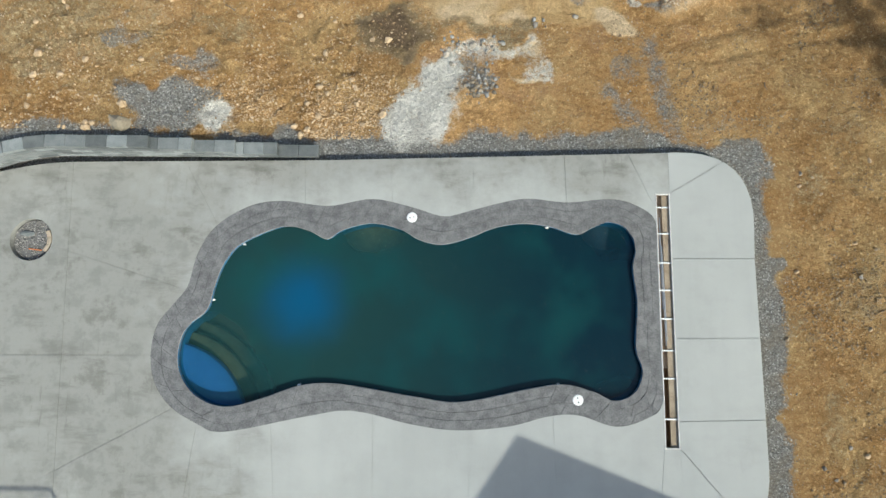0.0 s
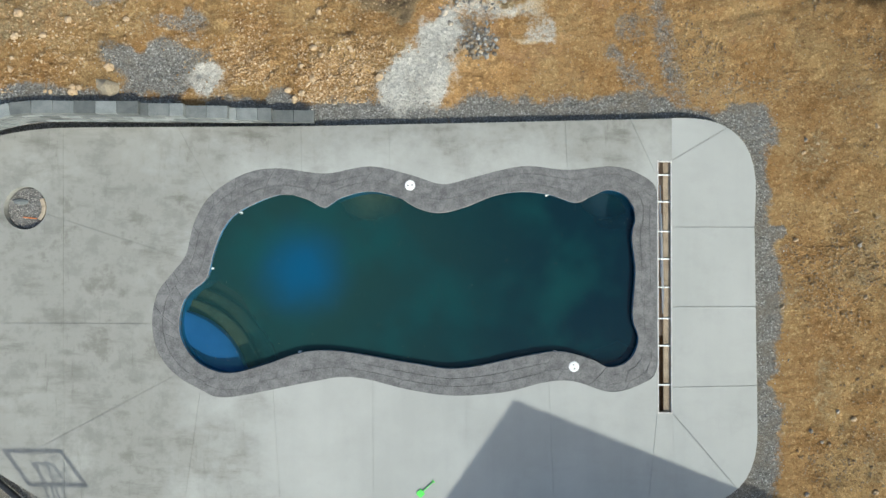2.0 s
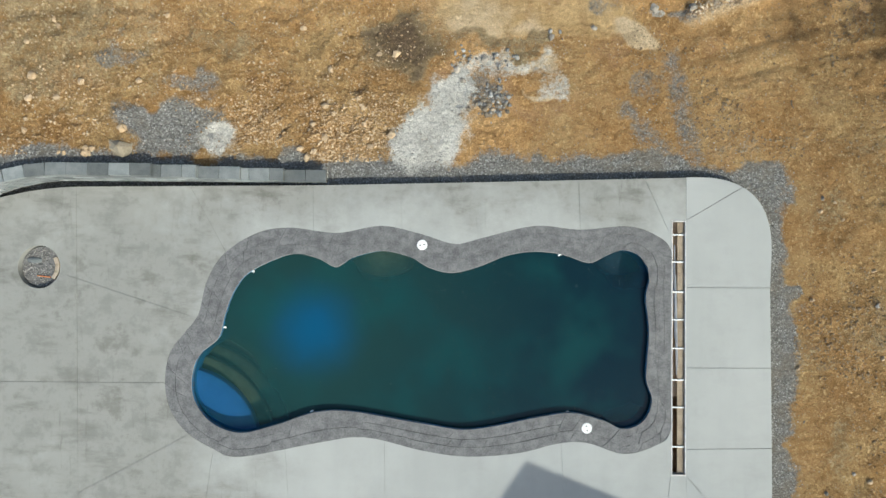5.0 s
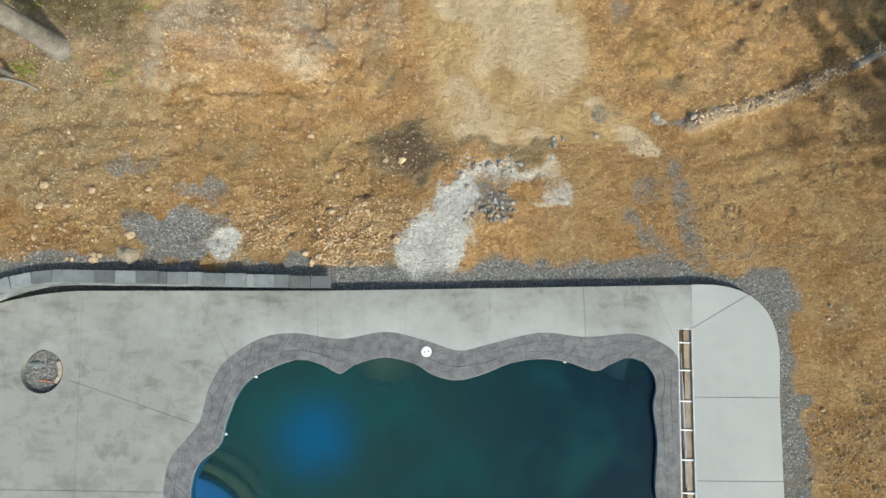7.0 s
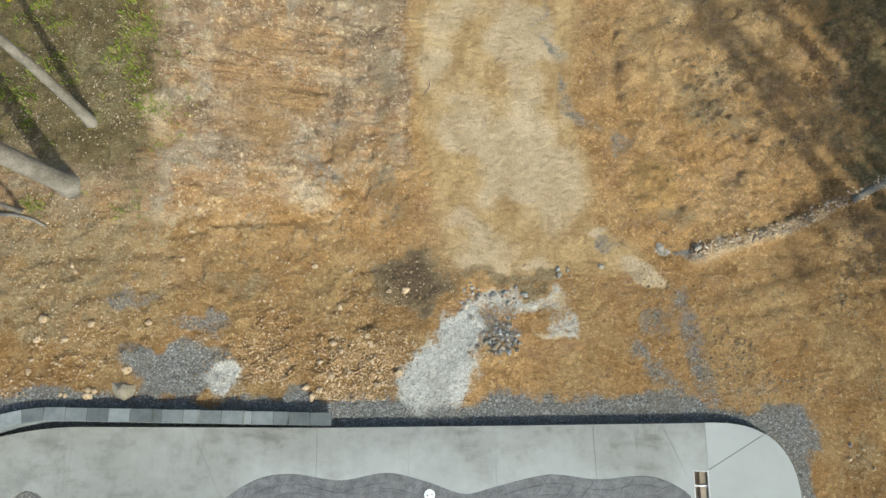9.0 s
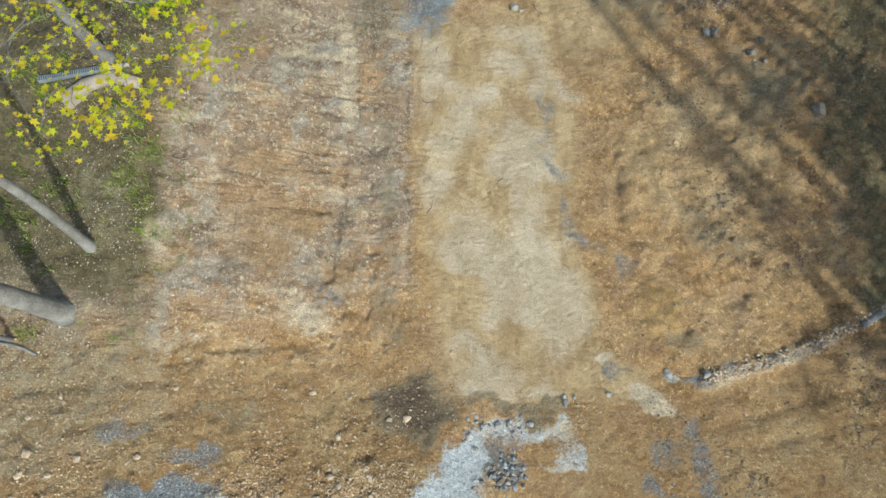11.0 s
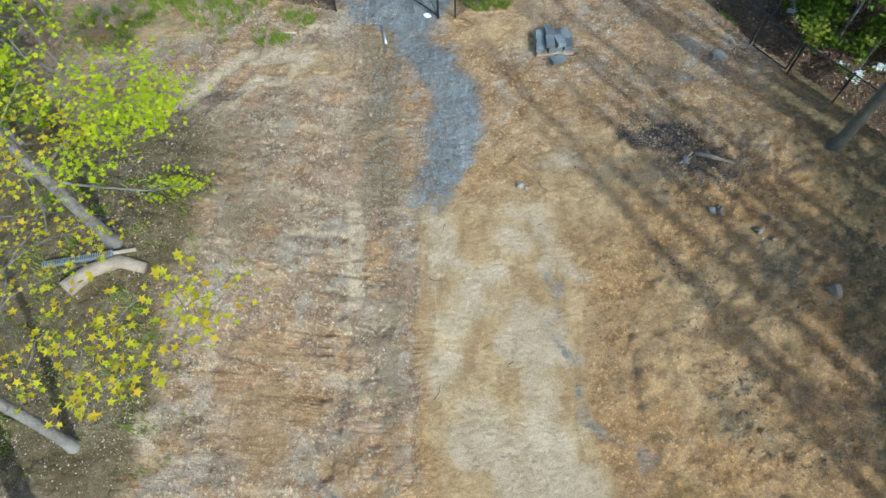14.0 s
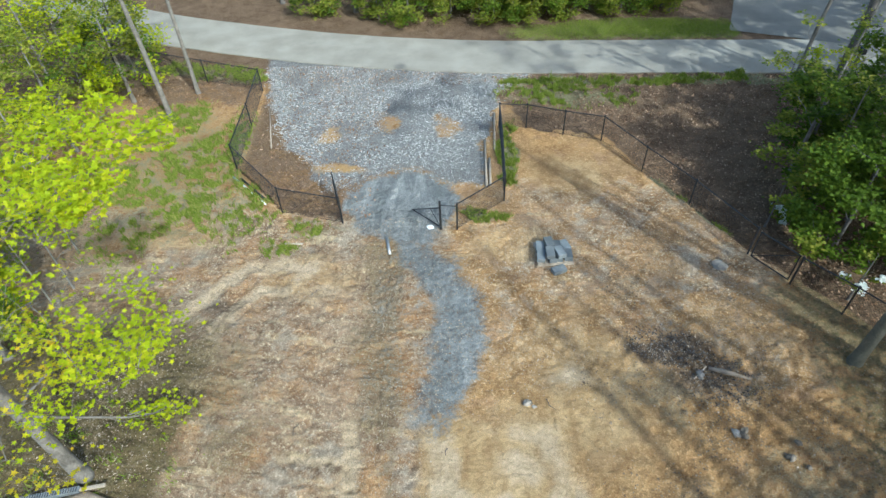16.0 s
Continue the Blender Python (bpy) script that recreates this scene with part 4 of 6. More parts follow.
# the newer, paler slab beyond the trench
NEW_SLAB = rounded([(5.005, 3.41, 0), (6.95, 3.46, 1.74), (6.83, 1.0, 0), (6.86, -2.5, 0), (6.88, -5.15, 1.7), (5.08, -5.14, 0), (5.005, -3.2, 0)])
slab = solid("fresh_slab", [(x - 0.004 if x > 6 else x, y) for x, y in NEW_SLAB], -0.1, 0.004, CONCRETE_NEW)
cut(slab, [slot(a, b) for a, b in JOINTS[15:20]])
tagged(slab, "pale fresh concrete slab of the pool deck", "pool deck", kind="structure")

# coping: a dark bed with stamped stones on it
bed = solid("pool_coping", COPING, -0.2, -0.012, GROUT)
hole = solid("hole", POOL, -1, 1)
cut(bed, [hole])
tagged(bed, "stamped grey concrete coping in a slate pattern round the pool", "coping", kind="structure")


def resample(line, n):
    p = np.array(line + line[:1])
    s = np.concatenate([[0], np.cumsum(np.hypot(*np.diff(p, axis=0).T))])
    return lambda u: (np.interp((u % 1.0) * s[-1], s, p[:, 0]), np.interp((u % 1.0) * s[-1], s, p[:, 1]))


def outward(line_in, line_out, n=400):
    """For stations along the inner line, the matching point of the outer one."""
    inner, outer = resample(line_in, n), np.array([resample(line_out, n)(k / 1600) for k in range(1600)])
    pts = np.array([inner(k / n) for k in range(n)])
    match = []
    for k in range(n):
        t = pts[(k + 6) % n] - pts[k - 6]
        nrm = np.array([t[1], -t[0]]) / np.hypot(*t)
        aim = pts[k] + nrm * SIDE * 0.5
        match.append(int(np.argmin(np.hypot(*(outer - aim).T))))
    m = np.unwrap(np.array(match) / 1600 * 2 * math.pi)
    pad = np.concatenate([m[-12:] - (m[-1] - m[0] > 0 and 2 * math.pi or -2 * math.pi), m, m[:12] + (m[-1] - m[0] > 0 and 2 * math.pi or -2 * math.pi)])
    m = np.convolve(pad, np.ones(25) / 25, "valid")
    idx = np.round(m / (2 * math.pi) * 1600).astype(int) % 1600
    return pts, outer[idx]


area = sum(a[0] * b[1] - b[0] * a[1] for a, b in zip(POOL, POOL[1:] + POOL[:1]))
SIDE = 1 if area > 0 else -1
INNER, OUTER = outward(POOL, COPING)


def across(u, v):
    """A point of the coping: u along it (0 to 1), v from the water (0) to the deck (1)."""
    k = (u % 1.0) * 400
    i, f = int(k) % 400, k - int(k)
    a = INNER[i] * (1 - f) + INNER[(i + 1) % 400] * f
    b = OUTER[i] * (1 - f) + OUTER[(i + 1) % 400] * f
    return a * (1 - v) + b * v


def coping_stones():
    rnd = random.Random(11)
    g, lean = 0.0001, 0.014
    start = 0.0
    while start < 0.999:
        stop = min(1.0, start + rnd.uniform(0.03, 0.055))
        if 1.0 - stop < 0.02:
            stop = 1.0
        split = rnd.choice([(0.0, 0.45, 1.0), (0.0, 0.30, 0.7, 1.0), (0.0, 0.6, 1.0), (0.0, 0.36, 0.66, 1.0)])
        for v0, v1 in zip(split, split[1:]):
            cuts = [start]
            while stop - cuts[-1] > 0.026:
                cuts.append(cuts[-1] + rnd.uniform(0.008, 0.018))
            cuts.append(stop)
            e0, e1 = v0 + (0.006 if v0 > 0 else 0.0), v1 - (0.006 if v1 < 1 else 0.0)
            for c, d in zip(cuts, cuts[1:]):
                quad = [across(c + g + lean * e0, e0), across((c + d) / 2 + lean * e0, e0), across(d - g + lean * e0, e0), across(d - g + lean * e1, e1), across((c + d) / 2 + lean * e1, e1), across(c + g + lean * e1, e1)]
                top = rnd.uniform(0.0, 0.006)
                verts = [(x, y, -0.03) for x, y in quad] + [(x, y, top) for x, y in quad]
                faces = [(6, 7, 8, 9, 10, 11)] + [(k, (k + 1) % 6, 6 + (k + 1) % 6, 6 + k) for k in range(6)]
                if SIDE > 0:
                    faces = [f[::-1] for f in faces]
                raw("coping_stone", verts, faces, STAMPED, bed)
        start = stop


bm = bmesh.new()
tube(bm, [(x, y, -0.012) for x, y in POOL + POOL[:2]], 0.010, 6, False)
part("bullnose", bm, plain("pale_edge", (0.20, 0.196, 0.185), (0.29, 0.285, 0.27)), bed, "pale rounded coping edge")


# ---- pool ----
def pool_shell():
    """The fibreglass shell: wall, floor that falls to the deep end, bench and steps."""
    n = Nodes("algae_stained_shell")
    at = n.node("Attribute")
    at.attribute_name = "film"
    film = n.node("SeparateColor", Color=at.outputs["Color"])
    blue = n.mix(n.noise(2.5, 4), (0.006, 0.17, 0.38), (0.01, 0.22, 0.46))
    slime = n.mix(n.step(n.noise(1.3, 5), 0.35, 0.7), (0.03, 0.045, 0.02), (0.05, 0.065, 0.028))
    slime = n.mix(film.outputs[1], slime, n.mix(n.noise(4.0, 4), (0.14, 0.13, 0.045), (0.24, 0.21, 0.09)))
    col = n.mix(n.step(n.math("ADD", film.outputs[0], n.math("MULTIPLY", n.math("SUBTRACT", n.noise(3.0, 4), 0.5), 0.4)), 0.2, 0.8), blue, slime)
    shell_mat = n.set(Base_Color=col, Roughness=0.5)
    bm = bmesh.new()
    layer = bm.verts.layers.float_color.new("film")
    step = 0.05
    xs, ys = np.arange(-6.1, 4.5, step), np.arange(-2.5, 2.0, step)
    gx, gy = np.meshgrid(xs, ys, indexing="ij")
    poly = np.array(POOL)
    inside = np.zeros(gx.shape, bool)
    near = np.full(gx.shape, 9.0)
    for (ax, ay), (bx, by) in zip(poly, np.roll(poly, -1, 0)):
        cross = ((ay > gy) != (by > gy)) & (gx < (bx - ax) * (gy - ay) / (by - ay + 1e-12) + ax)
        inside ^= cross
        dx, dy = bx - ax, by - ay
        t = np.clip(((gx - ax) * dx + (gy - ay) * dy) / (dx * dx + dy * dy + 1e-12), 0, 1)
        near = np.minimum(near, np.hypot(gx - ax - t * dx, gy - ay - t * dy))
    z = -1.05 - 0.75 * smooth(-2.5, 3.0, gx)
    # Algae film grows eastward, so its colour also stands for light lost to depth.
    film = 0.75 + 0.25 * smooth(-3, 2, gx)
    film = film * (1 - 0.95 * blob(gx, gy, -3.2, 0.0, 0.85, 0.8, 0, 0.75))
    film = film * (1 - 0.6 * blob(gx, gy, -3.4, -1.0, 0.8, 0.7, 0, 0.9))
    silt = np.zeros(gx.shape) + 0.25 * (1 - smooth(-4.5, -2.0, gx))
    use = inside | (near < 0.16)
    index = {}
    for i, j in zip(*np.nonzero(use)):
        v = bm.verts.new((gx[i, j], gy[i, j], z[i, j]))
        v[layer] = (film[i, j], silt[i, j], 0, 1)
        index[i, j] = v
    for i in range(len(xs) - 1):
        for j in range(len(ys) - 1):
            q = [index.get(k) for k in ((i, j), (i + 1, j), (i + 1, j + 1), (i, j + 1))]
            if all(q):
                bm.faces.new(q)
    for (ax, ay), (bx, by) in zip(poly, np.roll(poly, -1, 0)):
        q = [bm.verts.new(p) for p in ((ax, ay, -2.0), (bx, by, -2.0), (bx, by, -0.02), (ax, ay, -0.02))]
        for v in q:
            v[layer] = (0.3, 0, 0, 1) if v.co.z > -1 else (0.9, 0.1, 0, 1)
        bm.faces.new(q)
    bmesh.ops.recalc_face_normals(bm, faces=bm.faces[:])
    shell = tagged(part("pool_shell", bm, shell_mat), "blue fibreglass pool shell filmed with algae", "swimming pool", kind="structure")
    silt_mat = plain("olive_silt", (0.10, 0.088, 0.035), (0.19, 0.16, 0.075), 2.2, 14, 0.8, 0.2)
    slate_mat = plain("dusty_blue_bench", (0.05, 0.075, 0.09), (0.09, 0.12, 0.13), 2.2, 14, 0.8, 0.2)

    def bench(name, cx, cy, rx, ry, top, material, label):
        b = bmesh.new()
        rings = []
        for k, z in ((1.0, -2.0), (1.0, top - 0.03), (0.994, top - 0.01), (0.982, top)):
            rings.append([b.verts.new((cx + rx * k * math.cos(a), cy + ry * k * math.sin(a), z)) for a in (2 * math.pi * q / 96 for q in range(96))])
        for lo, hi in zip(rings, rings[1:]):
            for q in range(96):
                b.faces.new((lo[q], lo[(q + 1) % 96], hi[(q + 1) % 96], hi[q]))
        b.faces.new(rings[-1])
        part(name, b, material, shell, label)

    for radius, top in ((2.75, -0.88), (2.46, -0.69), (2.18, -0.50)):
        bench("pool_step", -6.35, -2.85, radius, radius, top, silt_mat, "olive silted pool step")
    bench("sun_shelf", -6.35, -2.85, 1.9, 1.9, -0.30, plain("clean_blue_gelcoat", (0.035, 0.16, 0.40), (0.05, 0.20, 0.46), 3, 60, 0.4, 0.1), "clean blue entry shelf")
    bench("pool_bench", -1.72, 1.75, 0.82, 0.62, -0.55, silt_mat, "olive silted bench")
    for cy in (1.75, -2.1):
        bench("pool_bench", 3.72, cy, 0.66, 0.52, -0.6, slate_mat, "dusty blue corner bench")
    return shell


pool_shell()
bm = bmesh.new()
bm.faces.new([bm.verts.new((x, y, -0.13)) for x, y in POOL])
bmesh.ops.triangulate(bm, faces=bm.faces[:])
bmesh.ops.recalc_face_normals(bm, faces=bm.faces[:])
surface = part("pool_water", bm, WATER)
surface.visible_shadow = False
tagged(surface, "murky dark green pool water", "water", kind="structure")

# ---- house, whose gable throws its shadow on the deck ----
def house():
    h = thing("house", "pale sided house with a dark gable roof", "house", (6.25, -8.98, -0.2), 4.25)
    half, deep, eave, top = 5.2, 9.0, 3.1, 6.72
    bm = bmesh.new()
    outline = [(-half + 0.3, 0), (half - 0.3, 0), (half - 0.3, eave + 0.2), (0, top - 0.25), (-half + 0.3, eave + 0.2)]
    front = [bm.verts.new((x, -0.35, z)) for x, z in outline]
    back = [bm.verts.new((x, -deep, z)) for x, z in outline]
    bm.faces.new(front)
    bm.faces.new(back[::-1])
    for k in range(5):
        bm.faces.new((front[k], back[k], back[(k + 1) % 5], front[(k + 1) % 5]))
    bmesh.ops.recalc_face_normals(bm, faces=bm.faces[:])
    part("wall", bm, SIDING, h)
    for side in (-1, 1):
        bm = bmesh.new()
        run = Vector((side * half, 0, -half * 0.69))
        up = Vector((side * 0.57, 0, 0.82)) * -0.16
        a, b = Vector((0, 0, top)), Vector((0, -deep - 0.3, top))
        ring = [a, a + run, b + run, b]
        low = [bm.verts.new(p + up) for p in ring]
        high = [bm.verts.new(p) for p in ring]
        bm.faces.new(high)
        bm.faces.new(low[::-1])
        for k in range(4):
            bm.faces.new((low[k], low[(k + 1) % 4], high[(k + 1) % 4], high[k]))
        bmesh.ops.recalc_face_normals(bm, faces=bm.faces[:])
        part("roof", bm, SHINGLE, h, "dark shingle roof slope")


house()


# ---- trees ----
LEAF_SHAPE = [(0, 0), (0.44, 0.26), (0.26, 0.62), (0, 1.0), (-0.26, 0.62), (-0.44, 0.26)]
MAPLE_SHAPE = [(0, 0), (0.42, -0.12), (0.24, 0.2), (0.62, 0.5), (0.2, 0.52), (0, 1.0), (-0.2, 0.52), (-0.62, 0.5), (-0.24, 0.2), (-0.42, -0.12)]


def leaf_mesh(centres, size, rnd, droop=0.35, shape=LEAF_SHAPE):
    verts, faces = [], []
    for c in centres:
        s = size * rnd.uniform(0.6, 1.25)
        turn = Euler((rnd.gauss(0, droop), rnd.gauss(0, droop), rnd.uniform(0, 6.28))).to_matrix()
        k = len(verts)
        fold = rnd.uniform(0.05, 0.3)
        for x, y in shape:
            verts.append(tuple(Vector(c) + turn @ Vector((x * s, y * s, abs(x) * s * fold))))
        half = len(shape) // 2
        faces += [tuple(range(k, k + half + 1)), (k, *range(k + half, k + 2 * half))]
    return verts, faces


def tree(label, x, y, tall, radius, bark, leaf, clumps, per=60, size=0.12, spread=0.45, lean=(0, 0), seed=1, limbs=6, category="tree", low=0.4, bare=1.0, bow=(0, 0), maple=False):
    """A trunk with limbs that reach to clumps (x, y, z, r) of leaves, in metres from the base; bare: twigs a clump."""
    rnd = random.Random(seed)
    base = ground_z(x, y) - 0.08
    t = thing("tree", label, category, (x, y, base))
    bm = bmesh.new()
    line, radii = [], []
    stations = [0, 0.008, 0.02, 0.04, 0.08, 0.125, 0.18, 0.25, 0.375, 0.5, 0.625, 0.75, 0.875, 1.0]
    for f in stations:
        arc = math.sin(math.pi * min(1.0, f * tall / 7.0))
        line.append((lean[0] * f * f + bow[0] * arc + 0.006 * tall * (math.sin(3 * f + seed) - math.sin(seed)), lean[1] * f * f + bow[1] * arc + 0.006 * tall * (math.cos(2.3 * f + seed) - math.cos(seed)), tall * f))
        radii.append(radius * ((1 - 0.8 * f) + 0.45 * math.exp(-f * tall / 0.22)))
    tube(bm, line, radii, 12)

    def on_trunk(f):
        return Vector([float(np.interp(f, stations, [p[j] for p in line])) for j in range(3)])

    ends, joints = [], []
    for cx, cy, cz, cr in sorted(clumps, key=lambda c: math.hypot(c[0], c[1])):
        c = Vector((cx, cy, cz))
        f = min(max((cz - 0.55 * math.hypot(cx, cy)) / tall, low), 0.97)
        a, r0 = on_trunk(f), max(0.012, radius * 0.3 * (1 - 0.6 * f))
        for q, rq in joints:
            if (q - c).length < (a - c).length and q.z < c.z + 0.6:
                a, r0 = q, max(0.008, rq * 0.75)
        gap = (c - a).length
        mid = a.lerp(c, 0.5) + Vector((rnd.uniform(-0.12, 0.12), rnd.uniform(-0.12, 0.12), rnd.uniform(-0.02, 0.14))) * gap
        tube(bm, [a, a.lerp(mid, 0.5) + Vector((rnd.uniform(-0.05, 0.05), rnd.uniform(-0.05, 0.05), 0.04)) * gap, mid, mid.lerp(c, 0.6) + Vector((0, 0, rnd.uniform(-0.06, 0.06))) * gap, c], [r0, r0 * 0.8, r0 * 0.65, r0 * 0.5, r0 * 0.35], 6)
        joints += [(mid, r0 * 0.65), (c, r0 * 0.4)]
        for j in range(int(limbs * bare)):
            d = Vector((rnd.gauss(0, 1), rnd.gauss(0, 1), rnd.gauss(0, 0.6))).normalized() * cr * rnd.uniform(0.5, 1.05)
            s = mid.lerp(c, rnd.uniform(0.1, 1))
            tip = c + d
            tube(bm, [s, s.lerp(tip, 0.55) + Vector((0, 0, rnd.uniform(-0.05, 0.1) * cr)), tip], [r0 * 0.3, r0 * 0.2, 0.004], 4)
            ends.append((tip, s.lerp(tip, 0.6), cr))
    part("trunk", bm, bark, t, smooth_faces=True)
    if leaf is None:
        return t
    pts = []
    for tip, inner, cr in ends:
        for j in range(max(1, int(per / limbs))):
            o = tip.lerp(inner, rnd.random()) + Vector((rnd.gauss(0, 1), rnd.gauss(0, 1), rnd.gauss(0, 0.5))) * spread * cr * 0.45
            pts.append(o)
    leaves = leaf if isinstance(leaf, list) else [(leaf, 1.0)]
    start = 0
    for m, share in leaves:
        n = int(len(pts) * share)
        pool = pts[start:start + n]
        start += n
        verts, faces = leaf_mesh(pool, size, rnd, 0.35, MAPLE_SHAPE if maple else LEAF_SHAPE)
        raw("crown", verts, faces, m, t)
    return t


def dome(rnd, n, radius, z0, z1, low=0.35):
    """Clumps spread through a crown."""
    out = []
    for k in range(n):
        a, f = rnd.uniform(0, 6.28), rnd.random()
        r = radius * math.sqrt(rnd.uniform(0.08, 1)) * (0.55 + 0.45 * math.sin(math.pi * (0.2 + 0.7 * f)))
        out.append((r * math.cos(a), r * math.sin(a), z0 + (z1 - z0) * f, rnd.uniform(0.22, 0.4) * radius * 0.8))
    return out


def from_base(x, y, clumps):
    """Clumps given in the place's own metres, seen from a tree's base."""
    z = ground_z(x, y)
    return [(cx - x, cy - y, cz - z, r) for cx, cy, cz, r in clumps]


def build_trees():
    rnd = random.Random(5)
    tree("tall grey-barked tree standing on the bank", -8.58, 8.17, 15, 0.21, BARK, LEAF_GOLD, dome(rnd, 10, 3.0, 12, 16), 40, 0.10, seed=2, limbs=5, low=0.7)
    tree("slender grey tree with golden leaves on its long low boughs", -8.26, 9.58, 12, 0.11, BARK, LEAF_GOLD,
         from_base(-8.26, 9.58, [(-3.3, 10.2, 7.5, 0.35), (-3.4, 9.7, 7.7, 0.3), (-3.7, 9.1, 8.0, 0.32), (-3.6, 10.1, 7.9, 0.35), (-4.1, 9.0, 7.8, 0.3), (-4.8, 9.3, 7.2, 0.4), (-5.3, 10.0, 7.0, 0.45), (-4.4, 9.9, 7.4, 0.3), (-5.8, 11.0, 6.6, 0.5), (-6.0, 9.6, 6.4, 0.45), (-6.6, 12.4, 7.3, 0.5), (-6.85, 12.8, 4.9, 0.55), (-7.0, 11.2, 6.2, 0.6), (-6.2, 12.0, 6.0, 0.5), (-7.6, 14.2, 5.2, 0.6), (-8.6, 15.0, 5.1, 0.7), (-8.0, 13.4, 5.5, 0.6), (-7.4, 12.5, 5.6, 0.6), (-8.4, 12.6, 5.3, 0.7), (-7.5, 11.6, 5.6, 0.6), (-9.2, 13.9, 5.0, 0.7), (-9.1, 12.5, 5.0, 0.7), (-8.2, 11.4, 5.2, 0.6), (-9.3, 15.6, 5.2, 0.7)]) + dome(rnd, 6, 2.0, 10, 13),
         40, 0.085, 0.9, seed=5, limbs=6, lean=(-0.5, 0.3), bow=(0.12, 0.22), maple=True)
    tree("thin dead sapling on the bank", -9.6, 7.6, 4.5, 0.05, BARK_DARK, None, dome(rnd, 4, 0.8, 2.5, 4.5), seed=7, limbs=3)
    tree("young maple with lime green spring leaves", -8.6, 14.1, 10, 0.15, BARK, [(LEAF_GOLD, 0.12), (LEAF, 0.88)],
         from_base(-8.6, 14.1, [(-7.1, 15.6, 2.1, 0.5), (-7.4, 15.3, 2.3, 0.45), (-5.5, 14.75, 6.3, 0.6), (-5.9, 14.2, 6.1, 0.6), (-6.4, 14.3, 5.7, 0.7), (-7.1, 16.5, 5.2, 0.7), (-6.8, 14.7, 5.6, 0.7), (-6.7, 14.0, 6.8, 0.7), (-7.1, 14.35, 7.1, 0.8), (-6.7, 15.5, 8.2, 0.7), (-4.35, 14.85, 9.8, 0.28), (-4.75, 14.6, 9.75, 0.34), (-5.25, 15.5, 9.7, 0.3), (-5.0, 14.2, 9.6, 0.36), (-5.35, 13.9, 9.6, 0.36), (-4.75, 13.6, 9.7, 0.3), (-6.3, 15.3, 9.6, 0.4), (-5.7, 15.0, 9.7, 0.4), (-5.7, 14.5, 9.6, 0.4), (-5.1, 14.9, 9.8, 0.38), (-6.0, 14.3, 9.4, 0.42), (-5.0, 13.75, 9.5, 0.32), (-6.5, 14.8, 9.3, 0.42), (-7.6, 15.9, 7.6, 0.8), (-7.9, 13.0, 6.4, 0.7), (-7.0, 13.2, 5.8, 0.6), (-8.4, 15.2, 8.4, 0.8), (-6.2, 13.5, 6.3, 0.5), (-7.8, 14.9, 5.0, 0.6), (-5.4, 14.0, 6.6, 0.5)]),
         140, 0.088, 0.75, seed=9, limbs=8, low=0.25, maple=True)
    tree("tall tree with a mossy grey trunk beside the fence", 9.65, 17.85, 16, 0.16, plain("mossy_bark", (0.085, 0.078, 0.05), (0.155, 0.142, 0.098), 3.0, 22, 0.95, 0.9, spread=0.03), LEAF_SOFT, dome(rnd, 12, 3.5, 10, 17), 90, 0.16, seed=12, limbs=5, low=0.6)
    # understorey beyond the east fence
    for k, (x, y, r, h) in enumerate(((11.4, 22.6, 1.7, 3.6), (12.2, 25.6, 2.0, 4.6), (13.6, 21.2, 1.9, 4.0), (14.4, 24.0, 2.4, 5.2), (15.2, 28.4, 2.3, 4.6), (13.2, 28.6, 1.6, 3.4))):
        tree("dense green understorey tree beyond the fence", x, y, h, 0.08, BARK_DARK, [(LEAF_DEEP, 0.8), (LEAF_SOFT, 0.2)], dome(rnd, 36, r, 0.6, h + 0.3), 210, 0.13, 0.8, seed=20 + k, limbs=5, low=0.1)
    for k, (x, y) in enumerate(((9.95, 24.1), (10.95, 20.5))):
        tree("dogwood with white blossom by the fence", x, y, 2.0, 0.04, BARK_DARK, [(LEAF_SOFT, 0.62), (BLOSSOM, 0.38)], dome(rnd, 8, 0.6, 0.6, 1.7), 60, 0.10, 0.7, seed=30 + k, limbs=4, low=0.2)
    # by the lane
    tree("forked tree with ivy beside the lane", 16.7, 33.8, 13, 0.22, BARK_DARK, [(LEAF_SOFT, 1.0)], dome(rnd, 18, 3.0, 5, 13) + [(0.1, 0, 1.0 + 0.5 * k, 0.35) for k in range(6)], 110, 0.13, seed=41, limbs=5, lean=(1.2, 0.5), low=0.05)
    tree("slim leaning tree beside the lane", 14.8, 33.9, 11, 0.10, BARK, [(LEAF_SOFT, 1.0)], dome(rnd, 7, 2.0, 6, 11), 40, 0.13, seed=42, limbs=4, lean=(1.6, 0.3))
    tree("young leafy tree on the bank beyond the fence", 12.1, 27.3, 6.5, 0.09, BARK, [(LEAF_SOFT, 1.0)], dome(rnd, 16, 2.0, 2.6, 6.5), 70, 0.12, seed=43, limbs=5, lean=(1.0, 1.0), low=0.3)
    for k, (x, y, r) in enumerate(((13.6, 32.4, 1.1), (15.6, 32.6, 1.2), (17.5, 32.2, 1.2))):
        tree("pale green sapling thicket beside the lane", x, y, 2.4, 0.03, BARK, [(LEAF_SOFT, 0.5), (LEAF, 0.5)], dome(rnd, 12, r, 0.4, 2.4), 60, 0.11, 0.9, seed=36 + k, limbs=4, low=0.1)
    tree("slim grey tree inside the fence", -13.05, 33.4, 12, 0.10, BARK, [(LEAF_SOFT, 0.5), (LEAF, 0.5)], dome(rnd, 8, 2.0, 5, 12), 60, 0.12, seed=44, limbs=4, lean=(-0.2, 0.5), low=0.4)
